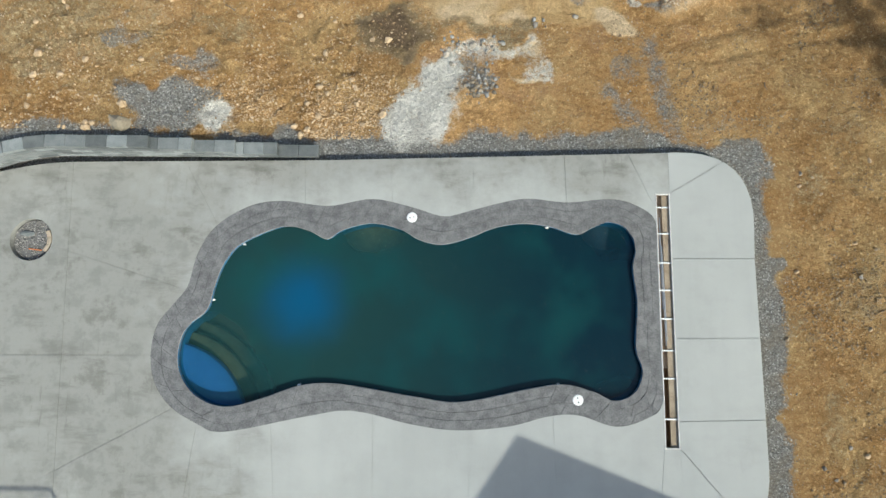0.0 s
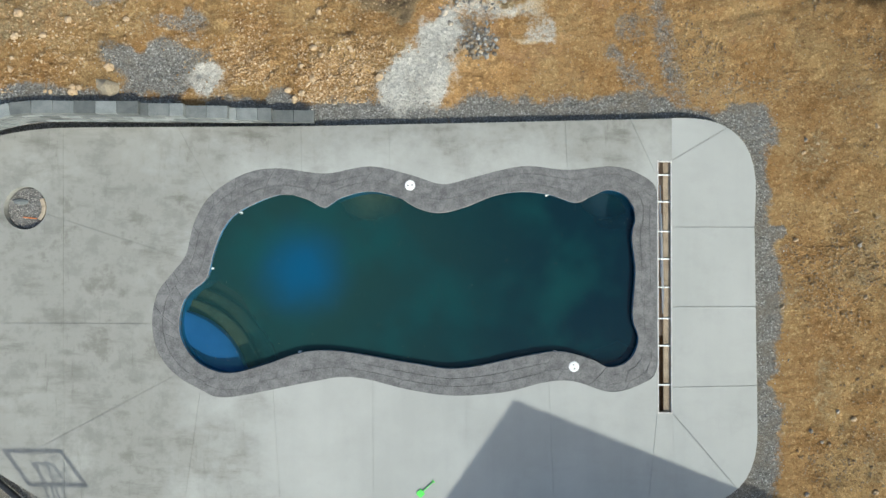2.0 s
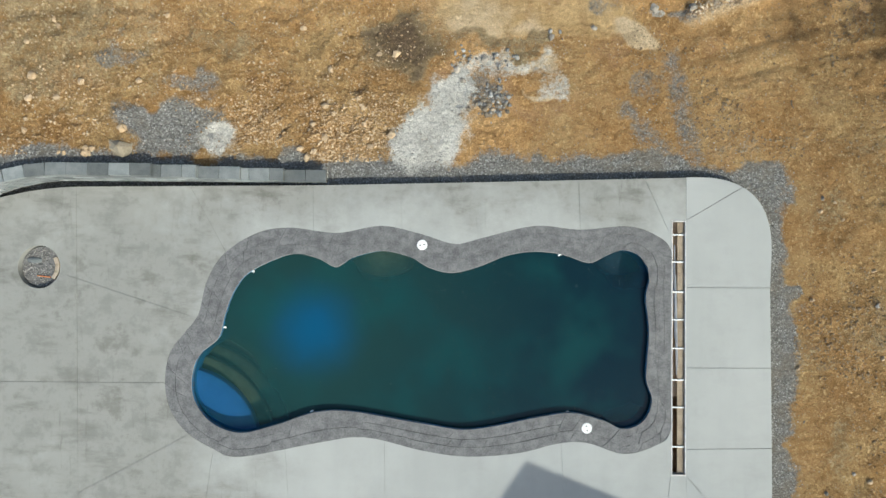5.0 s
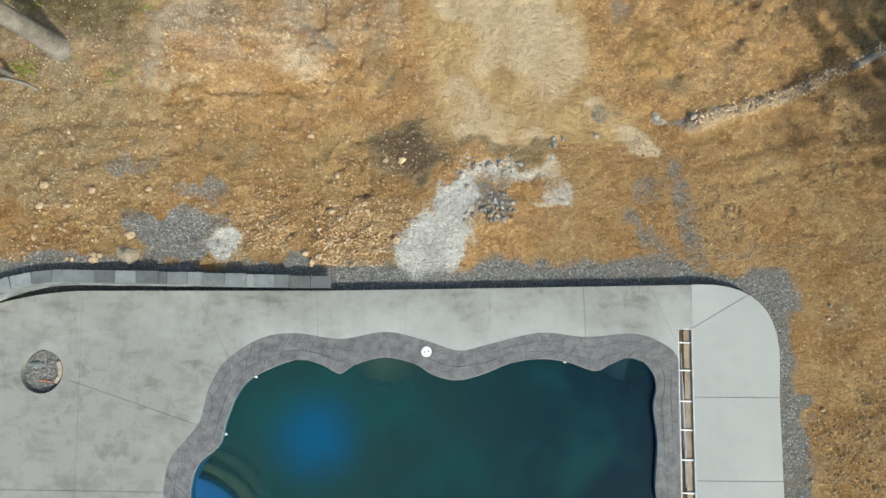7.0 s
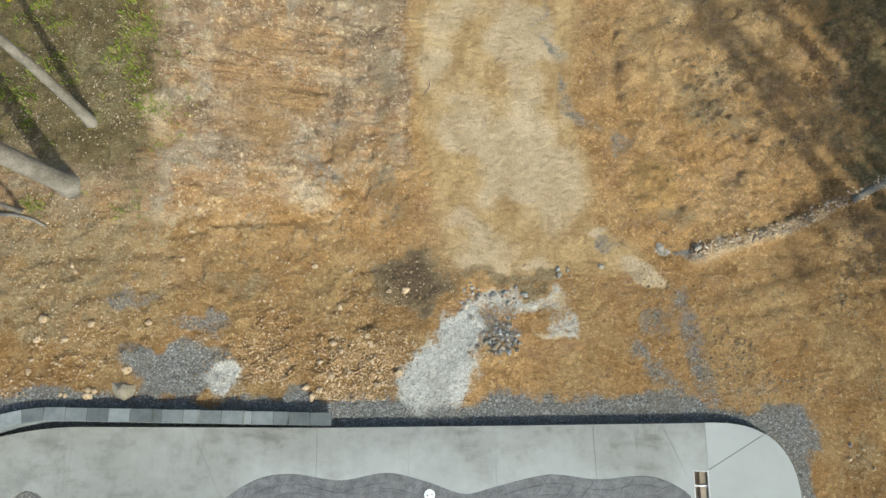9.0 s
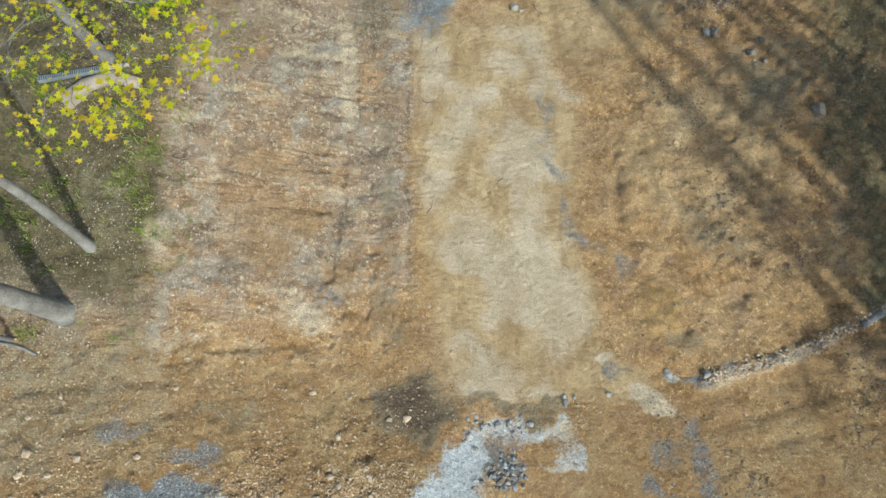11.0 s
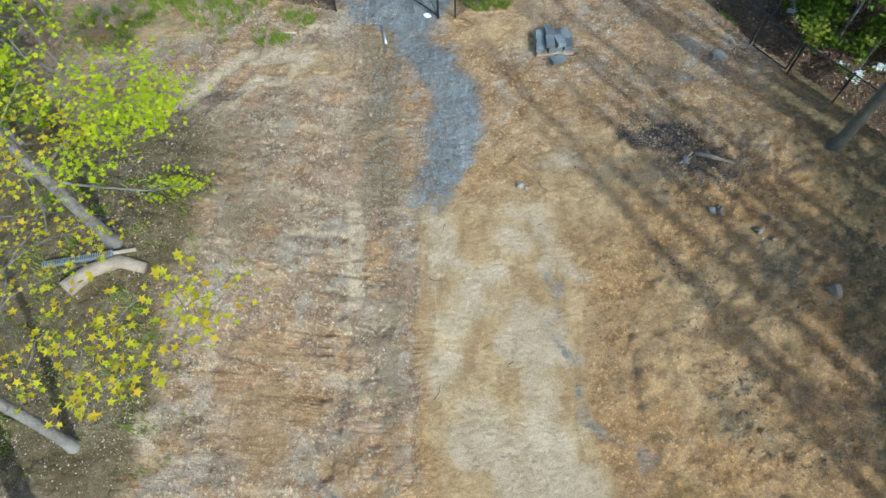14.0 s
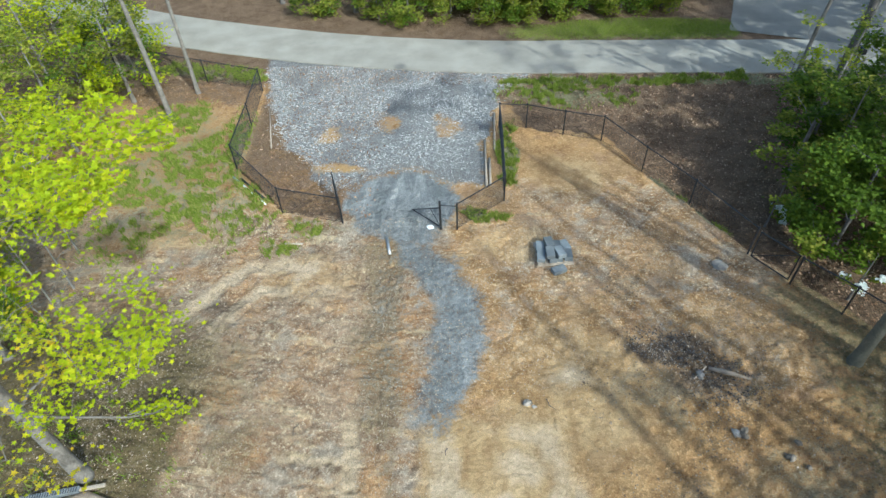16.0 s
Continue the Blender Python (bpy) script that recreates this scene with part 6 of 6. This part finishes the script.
def rocks():
    rnd = random.Random(21)
    for k in range(46):
        x, y = rnd.uniform(-9.5, -1.2), 3.75 + 3.0 * rnd.random() ** 1.8
        if -7.3 < x < -5.2 and y < 4.9:
            continue
        s = rnd.uniform(0.09, 0.2)
        lump("rock", "angular tan limestone rock lying in the clay", "rock", x, y, (s, s * rnd.uniform(0.6, 1), s * 0.6), ROCK_TAN, k, 0.3, "limestone rocks on the bank", rnd.uniform(0, 360))
    for k, (x, y, s) in enumerate(((-6.15, 7.35, 0.13), (-3.04, 4.98, 0.16), (-2.85, 4.8, 0.13), (-1.03, 8.71, 0.1), (2.6, 21.0, 0.1), (-3.2, 19.3, 0.12), (-6.9, 15.6, 0.13), (-4.4, 13.2, 0.08), (3.1, 16.2, 0.08), (-1.66, 23.56, 0.26))):
        lump("rock", "pale stone lying loose on the soil", "rock", x, y, (s, s * 0.8, s * 0.6), ROCK_TAN if k < 9 else WHITE, 60 + k, 0.3, "loose stones", rnd.uniform(0, 360))
    for k, (x, y, s) in enumerate(((-0.08, 5.85, 0.17), (0.05, 5.6, 0.14), (0.55, 6.08, 0.2), (1.0, 5.05, 0.1), (3.0, 6.8, 0.14), (2.05, 6.6, 0.12), (5.2, 7.25, 0.2), (4.35, 7.25, 0.22))):
        lump("rock", "grey rock beside the pale washed-out patch", "rock", x, y, (s, s * 0.85, s * 0.6), ROCK_GREY, 80 + k, 0.25, "grey rocks", rnd.uniform(0, 360))
    for k in range(18):
        s = rnd.uniform(0.06, 0.13)
        lump("rock", "small pale stone lying on the clay east of the deck", "rock", rnd.uniform(7.5, 9.8), rnd.uniform(-5.0, 3.4), (s, s * rnd.uniform(0.6, 0.9), s * 0.7), ROCK_TAN if k % 3 else ROCK_GREY, 170 + k, 0.25, "loose stones", rnd.uniform(0, 360))
    for k in range(30):
        x, y = 0.62 + rnd.gauss(0, 0.2), 4.98 + rnd.gauss(0, 0.11)
        s = rnd.uniform(0.06, 0.13)
        lump("rock", "dark broken stone in a small heap", "rock", x, y, (s, s * 0.8, s * 0.7), ROCK_DARK, 100 + k, 0.3, "heap of dark stones", rnd.uniform(0, 360))
    for k in range(14):
        x, y = rnd.choice([(7.25, 15.5), (7.3, 15.2), (5.8, 17.6), (1.25, 16.95), (6.1, 15.9)])
        s = rnd.uniform(0.12, 0.28)
        lump("rock", "dark grey clod of stone in the turned soil", "rock", x + rnd.gauss(0, 0.22), y + rnd.gauss(0, 0.22), (s, s * 0.7, s * 0.7), ROCK_DARK if k % 3 else ROCK_GREY, 140 + k, 0.3, "stones in the turned soil", rnd.uniform(0, 360))


rocks()
lump("boulder", "flat-topped tan boulder behind the wall", "boulder", -7.4, 3.92, (0.48, 0.42, 0.3), plain("muddy_stone", (0.19, 0.155, 0.105), (0.31, 0.265, 0.19), 4, 30, 0.95, 0.5), 5, 0.6)
lump("boulder", "low grey boulder near the fence", "boulder", 7.45, 21.6, (0.55, 0.42, 0.22), ROCK_GREY, 8, 0.45)
lump("boulder", "pale cut stump of wood lying on the soil", "stump", 8.38, 13.55, (0.26, 0.4, 0.3), PALE_WOOD, 9, 0.3)


def lying(name, label, category, points, radii, material, sides=12, lift=0.0):
    (x0, y0) = points[0]
    z0 = ground_z(x0, y0)
    ob = part(name, tubed([(x - x0, y - y0, ground_z(x, y) - z0 + lift) for x, y in points], radii, sides), material, smooth_faces=True)
    ob.matrix_basis = pose(x0, y0, z0)
    return tagged(ob, label, category)


def logs():
    lying("log", "thick bare curved log lying by the maple", "log", [(-7.7, 13.45), (-8.3, 13.6), (-8.9, 13.35), (-9.3, 12.85)], [0.13, 0.16, 0.19, 0.2], PALE_WOOD, 14, 0.1)
    d = thing("drain_channel", "grey slotted plastic drain channel lying behind the log", "drain channel", (-9.2, 13.58, ground_z(-9.2, 13.6) + 0.16), 12)
    part("channel", boxed((1.55, 0.13, 0.1), (0, 0, 0), None, 0.008), BLOCK, d)
    for k in range(30):
        part("slot", boxed((0.016, 0.1, 0.012), (-0.73 + 0.05 * k, 0, 0.048)), BLACK, d)
    part("plank", boxed((0.55, 0.07, 0.05), (1.0, 0.0, 0.0), None, 0.006), WOOD, d)
    lying("log", "fallen grey log half sunk in the clay", "log", [(8.8, 8.4), (9.6, 8.85), (10.8, 9.4)], [0.08, 0.1, 0.12], BARK, 12, 0.05)
    lying("branch", "curved grey branch lying on the wooded bank", "branch", [(-10.2, 7.55), (-9.6, 7.5), (-9.3, 7.42), (-9.04, 7.29)], [0.035, 0.04, 0.035, 0.02], BARK, 8, 0.03)
    lying("branch", "bare pale branch lying on dark soil", "branch", [(5.95, 17.8), (6.3, 17.65), (6.85, 17.35)], [0.05, 0.07, 0.03], PALE_WOOD, 8, 0.05)
    lying("branch", "thin dry stick lying on dark soil", "branch", [(5.5, 17.5), (5.9, 17.85)], [0.012, 0.02], WOOD, 6, 0.03)
    lying("plastic_pipe", "white plastic pipe lying in the grass", "pipe", [(-9.36, 26.54), (-7.7, 24.9)], 0.04, WHITE, 10, 0.04)
    lying("plastic_pipe", "black pipe with a white sleeve lying in the grass", "pipe", [(-9.0, 26.4), (-7.75, 25.1)], 0.045, BLACK, 10, 0.05)
    lying("plastic_pipe", "thin pale pipe lying beside the drive", "pipe", [(-9.2, 31.7), (-8.35, 28.5)], 0.025, WOOD, 8, 0.03)
    for k, (a, b) in enumerate((((0.82, 31.0), (0.72, 28.2)), ((0.5, 27.6), (0.47, 25.8)), ((0.35, 28.9), (0.33, 25.8)))):
        lying("timber_board", "weathered pale board lying against the fence", "board", [a, b], 0.05, WOOD, 4, 0.05)
    lying("timber_board", "pale board lying on the bare soil", "board", [(-6.62, 22.72), (-5.88, 22.71)], 0.045, WOOD, 4, 0.04)
    lying("timber_board", "grey board sunk in the track", "board", [(-3.1, 23.0), (-2.95, 22.3)], 0.06, METAL, 4, 0.03)
    for k in range(16):
        rnd = random.Random(k)
        x, y, a = rnd.uniform(-9, 8), rnd.uniform(5, 21), rnd.uniform(0, 6.28)
        n = rnd.uniform(0.15, 0.4)
        tagged(lying("twig", "thin dry twig lying on the bare soil", "twig", [(x, y), (x + 0.5 * n * math.cos(a), y + 0.5 * n * math.sin(a)), (x + n * math.cos(a + 0.3), y + n * math.sin(a + 0.3))], [0.012, 0.01, 0.006], BARK_DARK, 5, 0.02), group="twigs")


logs()


def pallet():
    p = thing("block_pallet", "wooden pallet with a loose stack of grey wall blocks", "pallet", (2.35, 22.15, ground_z(2.35, 22.15)), 4)
    for y in (-0.45, 0, 0.45):
        part("runner", boxed((1.15, 0.09, 0.09), (0, y, 0.05)), WOOD, p)
    for k in range(6):
        part("deck_board", boxed((0.12, 1.05, 0.022), (-0.5 + 0.2 * k, 0, 0.107)), WOOD, p)
    rnd = random.Random(8)
    for layer in range(2):
        for i in range(4):
            for j in range(2):
                if layer == 1 and (i, j) in ((3, 0), (2, 1), (0, 1), (0, 0), (3, 1)):
                    continue
                part("wall_block", boxed((0.26, 0.44, 0.15), (-0.42 + 0.28 * i + rnd.uniform(-0.03, 0.03), -0.24 + 0.47 * j + rnd.uniform(-0.03, 0.03), 0.195 + 0.155 * layer), Matrix.Rotation(rnd.uniform(-0.25, 0.25), 3, "Z"), 0.01), BLOCK, p)
    b = thing("loose_block", "single grey wall block leaning by the pallet", "wall block", (2.45, 21.45, ground_z(2.45, 21.45)), 25)
    part("wall_block", boxed((0.44, 0.26, 0.15), (0, 0, 0.08), None, 0.01), BLOCK, b)


pallet()


def mailbox():
    m = thing("mailbox", "black mailbox on a wooden post beside the lane", "mailbox", (17.3, 34.05, ground_z(17.3, 34.05)))
    part("post", boxed((0.1, 0.1, 1.3), (0, 0, 0.5)), BARK_DARK, m)
    bm = bmesh.new()
    outline = [(-0.1, 0), (0.1, 0), (0.1, 0.14)] + [(0.1 * math.cos(a), 0.14 + 0.1 * math.sin(a)) for a in (0.3 * k for k in range(1, 11))] + [(-0.1, 0.14)]
    a = [bm.verts.new((x, -0.25, 1.15 + z)) for x, z in outline]
    b = [bm.verts.new((x, 0.25, 1.15 + z)) for x, z in outline]
    for k in range(len(a)):
        bm.faces.new((a[k], a[(k + 1) % len(a)], b[(k + 1) % len(a)], b[k]))
    bm.faces.new(a)
    bm.faces.new(b)
    bmesh.ops.recalc_face_normals(bm, faces=bm.faces[:])
    part("box", bm, BLACK, m)
    part("flag", boxed((0.01, 0.12, 0.06), (0.11, 0.1, 1.35)), SAND, m)


mailbox()


# ---- countless small things ----
ICO = bmesh.new()
bmesh.ops.create_icosphere(ICO, subdivisions=1, radius=1)
ICO_V = np.array([v.co for v in ICO.verts])
ICO_F = np.array([[v.index for v in f.verts] for f in ICO.faces])
ICO.free()


def scatter_points(rs, n, low, high, density):
    """n places in a rectangle, by a density from 0 to 1."""
    out = []
    while sum(map(len, out)) < n:
        p = rs.rand(n * 3, 2) * (np.array(high) - low) + low
        out.append(p[rs.rand(len(p)) < density(p[:, 0], p[:, 1])])
    return np.concatenate(out)[:n]


CHIP_V = np.array([(1, 0, -0.1), (0.1, 1, 0), (-1, 0.1, 0.1), (-0.1, -1, 0), (0.1, 0.15, 1), (0, 0, -1)], float)
CHIP_F = np.array([(0, 1, 4), (1, 2, 4), (2, 3, 4), (3, 0, 4), (1, 0, 5), (2, 1, 5), (3, 2, 5), (0, 3, 5)])


def stones(name, label, material, n, low, high, density, small, big, seed, power=2.5, chips=False):
    rs = np.random.RandomState(seed)
    p = scatter_points(rs, n, low, high, density)
    size = small + (big - small) * rs.rand(n) ** power
    z = height(p[:, 0], p[:, 1]) + relief(p[:, 0], p[:, 1])
    stretch = size[:, None] * np.stack([rs.uniform(0.6, 1.1, n), rs.uniform(0.45, 0.9, n), rs.uniform(0.35, 0.6, n)], 1) / 2
    form_v, form_f = (CHIP_V, CHIP_F) if chips else (ICO_V, ICO_F)
    v = form_v[None] * stretch[:, None] * rs.uniform(0.65, 1.2, (n, len(form_v), 1))
    a = rs.rand(n) * 6.283
    c, s = np.cos(a)[:, None], np.sin(a)[:, None]
    v = np.stack([v[..., 0] * c - v[..., 1] * s, v[..., 0] * s + v[..., 1] * c, v[..., 2]], -1)
    v += np.stack([p[:, 0], p[:, 1], z + size * 0.1], 1)[:, None]
    faces = form_f[None] + (np.arange(n) * len(form_v))[:, None, None]
    me = bpy.data.meshes.new(name)
    verts, tris = v.reshape(-1, 3), faces.reshape(-1, 3)
    me.vertices.add(len(verts))
    me.vertices.foreach_set("co", verts.ravel())
    me.loops.add(tris.size)
    me.loops.foreach_set("vertex_index", tris.ravel())
    me.polygons.add(len(tris))
    me.polygons.foreach_set("loop_start", np.arange(0, tris.size, 3))
    me.update()
    return tagged(link(name, me, material), label, "stones", kind="stuff")


def off_deck(x, y):
    return (near_deck(x, y) > 0.08) * 1.0


def small_stuff():
    masks = soil_masks
    stones("limestone_rubble", "tan limestone rubble strewn over the ochre bank", STONES, 15000, (-11, 3.75), (0.3, 8.0),
           lambda x, y: np.clip(np.exp(-(y - 3.7) / 1.4) * (0.35 + 0.65 * blob(x, y, -3.0, 4.6, 2.6, 1.2)) * smooth(0.3, -0.8, x) * (1 - 0.9 * blob(x, y, -6.3, 4.3, 1.2, 0.7)) * smooth(0.35, 0.6, fbm(x, y, 1.1)) * 1.6 * (1 - np.clip(1.3 * masks(x, y)["dust"], 0, 1)), 0, 1), 0.015, 0.10, 1, 3.0, True)
    stones("pebbles", "small pale pebbles over the rubble ground", PEBBLE, 62000, (-10, 6.0), (8, 24),
           lambda x, y: np.clip(0.25 + 0.75 * masks(x, y)["rubble"] - 0.2 * masks(x, y)["pale"], 0.03, 1) * (0.25 + 0.75 * smooth(0.35, 0.65, fbm(x, y, 0.9))) * (1 - 0.85 * lane_mask(x, y)), 0.014, 0.07, 2, 3.5, True)
    stones("clods", "lumps of dry clay on the turned soil", by_island("dry_clods", [(0.18, 0.125, 0.075), (0.28, 0.205, 0.125), (0.36, 0.27, 0.17)]), 16000, (2.5, -5.5), (10.5, 22),
           lambda x, y: smooth(0.4, 0.7, fbm(x, y, 0.7)) * (0.25 + 0.75 * smooth(3.2, 4.5, x)) * ((near_deck(x, y) > 0.6) * 1.0) * (1 - 0.9 * lane_mask(x, y)), 0.02, 0.10, 3, 3.0, True)
    stones("broken_concrete", "grey lumps of broken concrete by the washed-out patch", by_island("grey_lumps", [(0.13, 0.122, 0.11), (0.23, 0.22, 0.20), (0.38, 0.37, 0.34)]), 150, (-0.2, 4.4), (2.6, 7.2),
           lambda x, y: np.maximum.reduce([blob(x, y, 0.75, 5.2, 0.35, 0.45), 0.5 * blob(x, y, 0.0, 6.0, 0.5, 0.3), 0.4 * blob(x, y, 0.8, 6.1, 0.4, 0.2), 0.4 * blob(x, y, 2.2, 6.6, 0.25, 0.25)]), 0.04, 0.17, 11, 2.0)
    stones("ridge_stones", "pale stones along the low ridge of spoil", PEBBLE, 900, (4.9, 6.8), (9.8, 9.2), lambda x, y: stroke(x, y, [(5.2, 7.2), (7.3, 7.75), (9.5, 8.8)], 0.14), 0.03, 0.10, 12, 2.5)
    stones("gravel", "grey crushed gravel along the deck", GRAVEL, 9000, (-10.5, -5.9), (8.0, 5.3),
           lambda x, y: np.clip(masks(x, y)["gravel"], 0, 1) * off_deck(x, y), 0.015, 0.06, 4, 3.0, True)
    stones("drive_gravel", "pale crushed stone on the drive", by_island("drive_stone", [(0.26, 0.25, 0.23), (0.48, 0.465, 0.43), (0.70, 0.68, 0.62), (0.80, 0.78, 0.71)]), 24000, (-10.5, 25.0), (3.5, 36.0),
           lambda x, y: np.clip(masks(x, y)["gravel"] * 1.5, 0, 1) * smooth(0.3, 0.62, fbm(x, y, 0.9)) * (1 - 0.97 * gateway(x, y)), 0.025, 0.085, 5, 2.0, True)
    stones("track_gravel", "fine blue-grey crushed stone on the track", GRAVEL, 3500, (-4.5, 15.5), (1.0, 27.5),
           lambda x, y: np.clip(masks(x, y)["fines"], 0, 1) * smooth(0.4, 0.6, fbm(x, y, 1.4)), 0.015, 0.05, 6, 3.0, True)
    stones("well_gravel", "pale gravel in the tree well", by_island("well_stone", [(0.18, 0.17, 0.15), (0.28, 0.265, 0.24), (0.40, 0.385, 0.35)]), 900, (-9.9, 0.8), (-8.9, 1.8), lambda x, y: (np.hypot(x + 9.39, y - 1.29) < 0.44) * 1.0, 0.02, 0.05, 7).location.z = 0.1
    stones("brush_clods", "dark debris in the burnt heap", by_island("burnt_debris", [(0.03, 0.028, 0.026), (0.10, 0.09, 0.078), (0.30, 0.27, 0.23)]), 3600, (3.6, 16.6), (7.6, 19.6), lambda x, y: np.maximum(blob(x, y, 5.1, 18.5, 1.1, 0.6, -20), 0.8 * blob(x, y, 6.1, 17.4, 0.8, 0.8)), 0.015, 0.075, 8, 2.0, True)
    rs = np.random.RandomState(30)

    def flakes(name, label, category, material, n, low, high, density, size, tilt, lift=0.01):
        p = scatter_points(rs, n, low, high, density)
        z = height(p[:, 0], p[:, 1]) + relief(p[:, 0], p[:, 1]) + lift
        rnd = random.Random(n)
        verts, faces = leaf_mesh(np.stack([p[:, 0], p[:, 1], z], 1), size, rnd, tilt)
        tagged(raw(name, verts, faces, material), label, category, kind="stuff")

    flakes("leaf_litter", "dry brown leaves on the woodland floor", "leaves", LITTER, 26000, (-16, 12), (20, 36),
           lambda x, y: np.clip(masks(x, y)["litter"] + 0.5 * blob(x, y, -6.2, 24.4, 2.2, 0.5) + 0.6 * blob(x, y, -10.8, 32.0, 1.2, 1.2) - 0.2, 0, 1), 0.075, 0.5, 0.02)

    def blades(name, label, n, low, high, density, tall):
        p = scatter_points(rs, n, low, high, density)
        z = height(p[:, 0], p[:, 1]) + relief(p[:, 0], p[:, 1])
        a, lean, h = rs.rand(n) * 6.283, rs.rand(n) * 0.8, tall * (0.4 + 0.8 * rs.rand(n)) * np.where(p[:, 1] > 38, 0.35, 1.0)
        dx, dy = np.cos(a), np.sin(a)
        base = np.stack([p[:, 0], p[:, 1], z - 0.01], 1)
        side = np.stack([-dy, dx, 0 * dx], 1) * 0.012
        tip = base + np.stack([dx * lean * h, dy * lean * h, h], 1)
        mid = base + np.stack([dx * lean * h * 0.3, dy * lean * h * 0.3, h * 0.6], 1)
        verts = np.stack([base - side, base + side, mid + side * 0.8, tip, mid - side * 0.8], 1).reshape(-1, 3)
        faces = [tuple(range(5 * k, 5 * k + 5)) for k in range(n)]
        tagged(raw(name, verts, faces, GRASS), label, "grass", kind="stuff")

    blades("grass", "patchy spring grass by the drive and the fences", 70000, (-16, 21.5), (14, 41.5),
           lambda x, y: np.clip(masks(x, y)["turf"] * 1.6 - 0.25, 0, 1) * np.maximum(smooth(0.48, 0.62, fbm(x, y, 4.6, 3)) * smooth(0.3, 0.58, fbm(x + 8, y, 0.9, 2)), 0.8 * smooth(38, 39, y)), 0.2)
    blades("grass", "sparse weeds on the wooded bank", 2600, (-11, 7.5), (-6.0, 16), lambda x, y: smooth(0.5, 0.8, fbm(x, y, 2.2)) * smooth(-6.0, -7.5, x), 0.13)
    # specks of pollen and seeds on the water
    p = scatter_points(rs, 1600, (-5.8, -2.2), (4.2, 1.7), lambda x, y: (0.3 + 0.7 * smooth(0.4, 0.6, fbm(x, y, 0.8))) * (0.2 + 0.8 * smooth(-3, 1, x)))
    poly = np.array(POOL)
    inside = np.zeros(len(p), bool)
    for (ax, ay), (bx, by) in zip(poly, np.roll(poly, -1, 0)):
        inside ^= ((ay > p[:, 1]) != (by > p[:, 1])) & (p[:, 0] < (bx - ax) * (p[:, 1] - ay) / (by - ay + 1e-12) + ax)
    p = p[inside]
    rnd = random.Random(77)
    verts, faces = leaf_mesh(np.stack([p[:, 0], p[:, 1], np.full(len(p), -0.126)], 1), 0.0075, rnd, 0.05)
    tagged(raw("floating_specks", verts, faces, by_island("pollen", [(0.20, 0.19, 0.08), (0.32, 0.31, 0.19), (0.48, 0.48, 0.42)])), "tiny seeds and pollen floating on the pool", "pollen", kind="stuff")


small_stuff()
coping_stones()
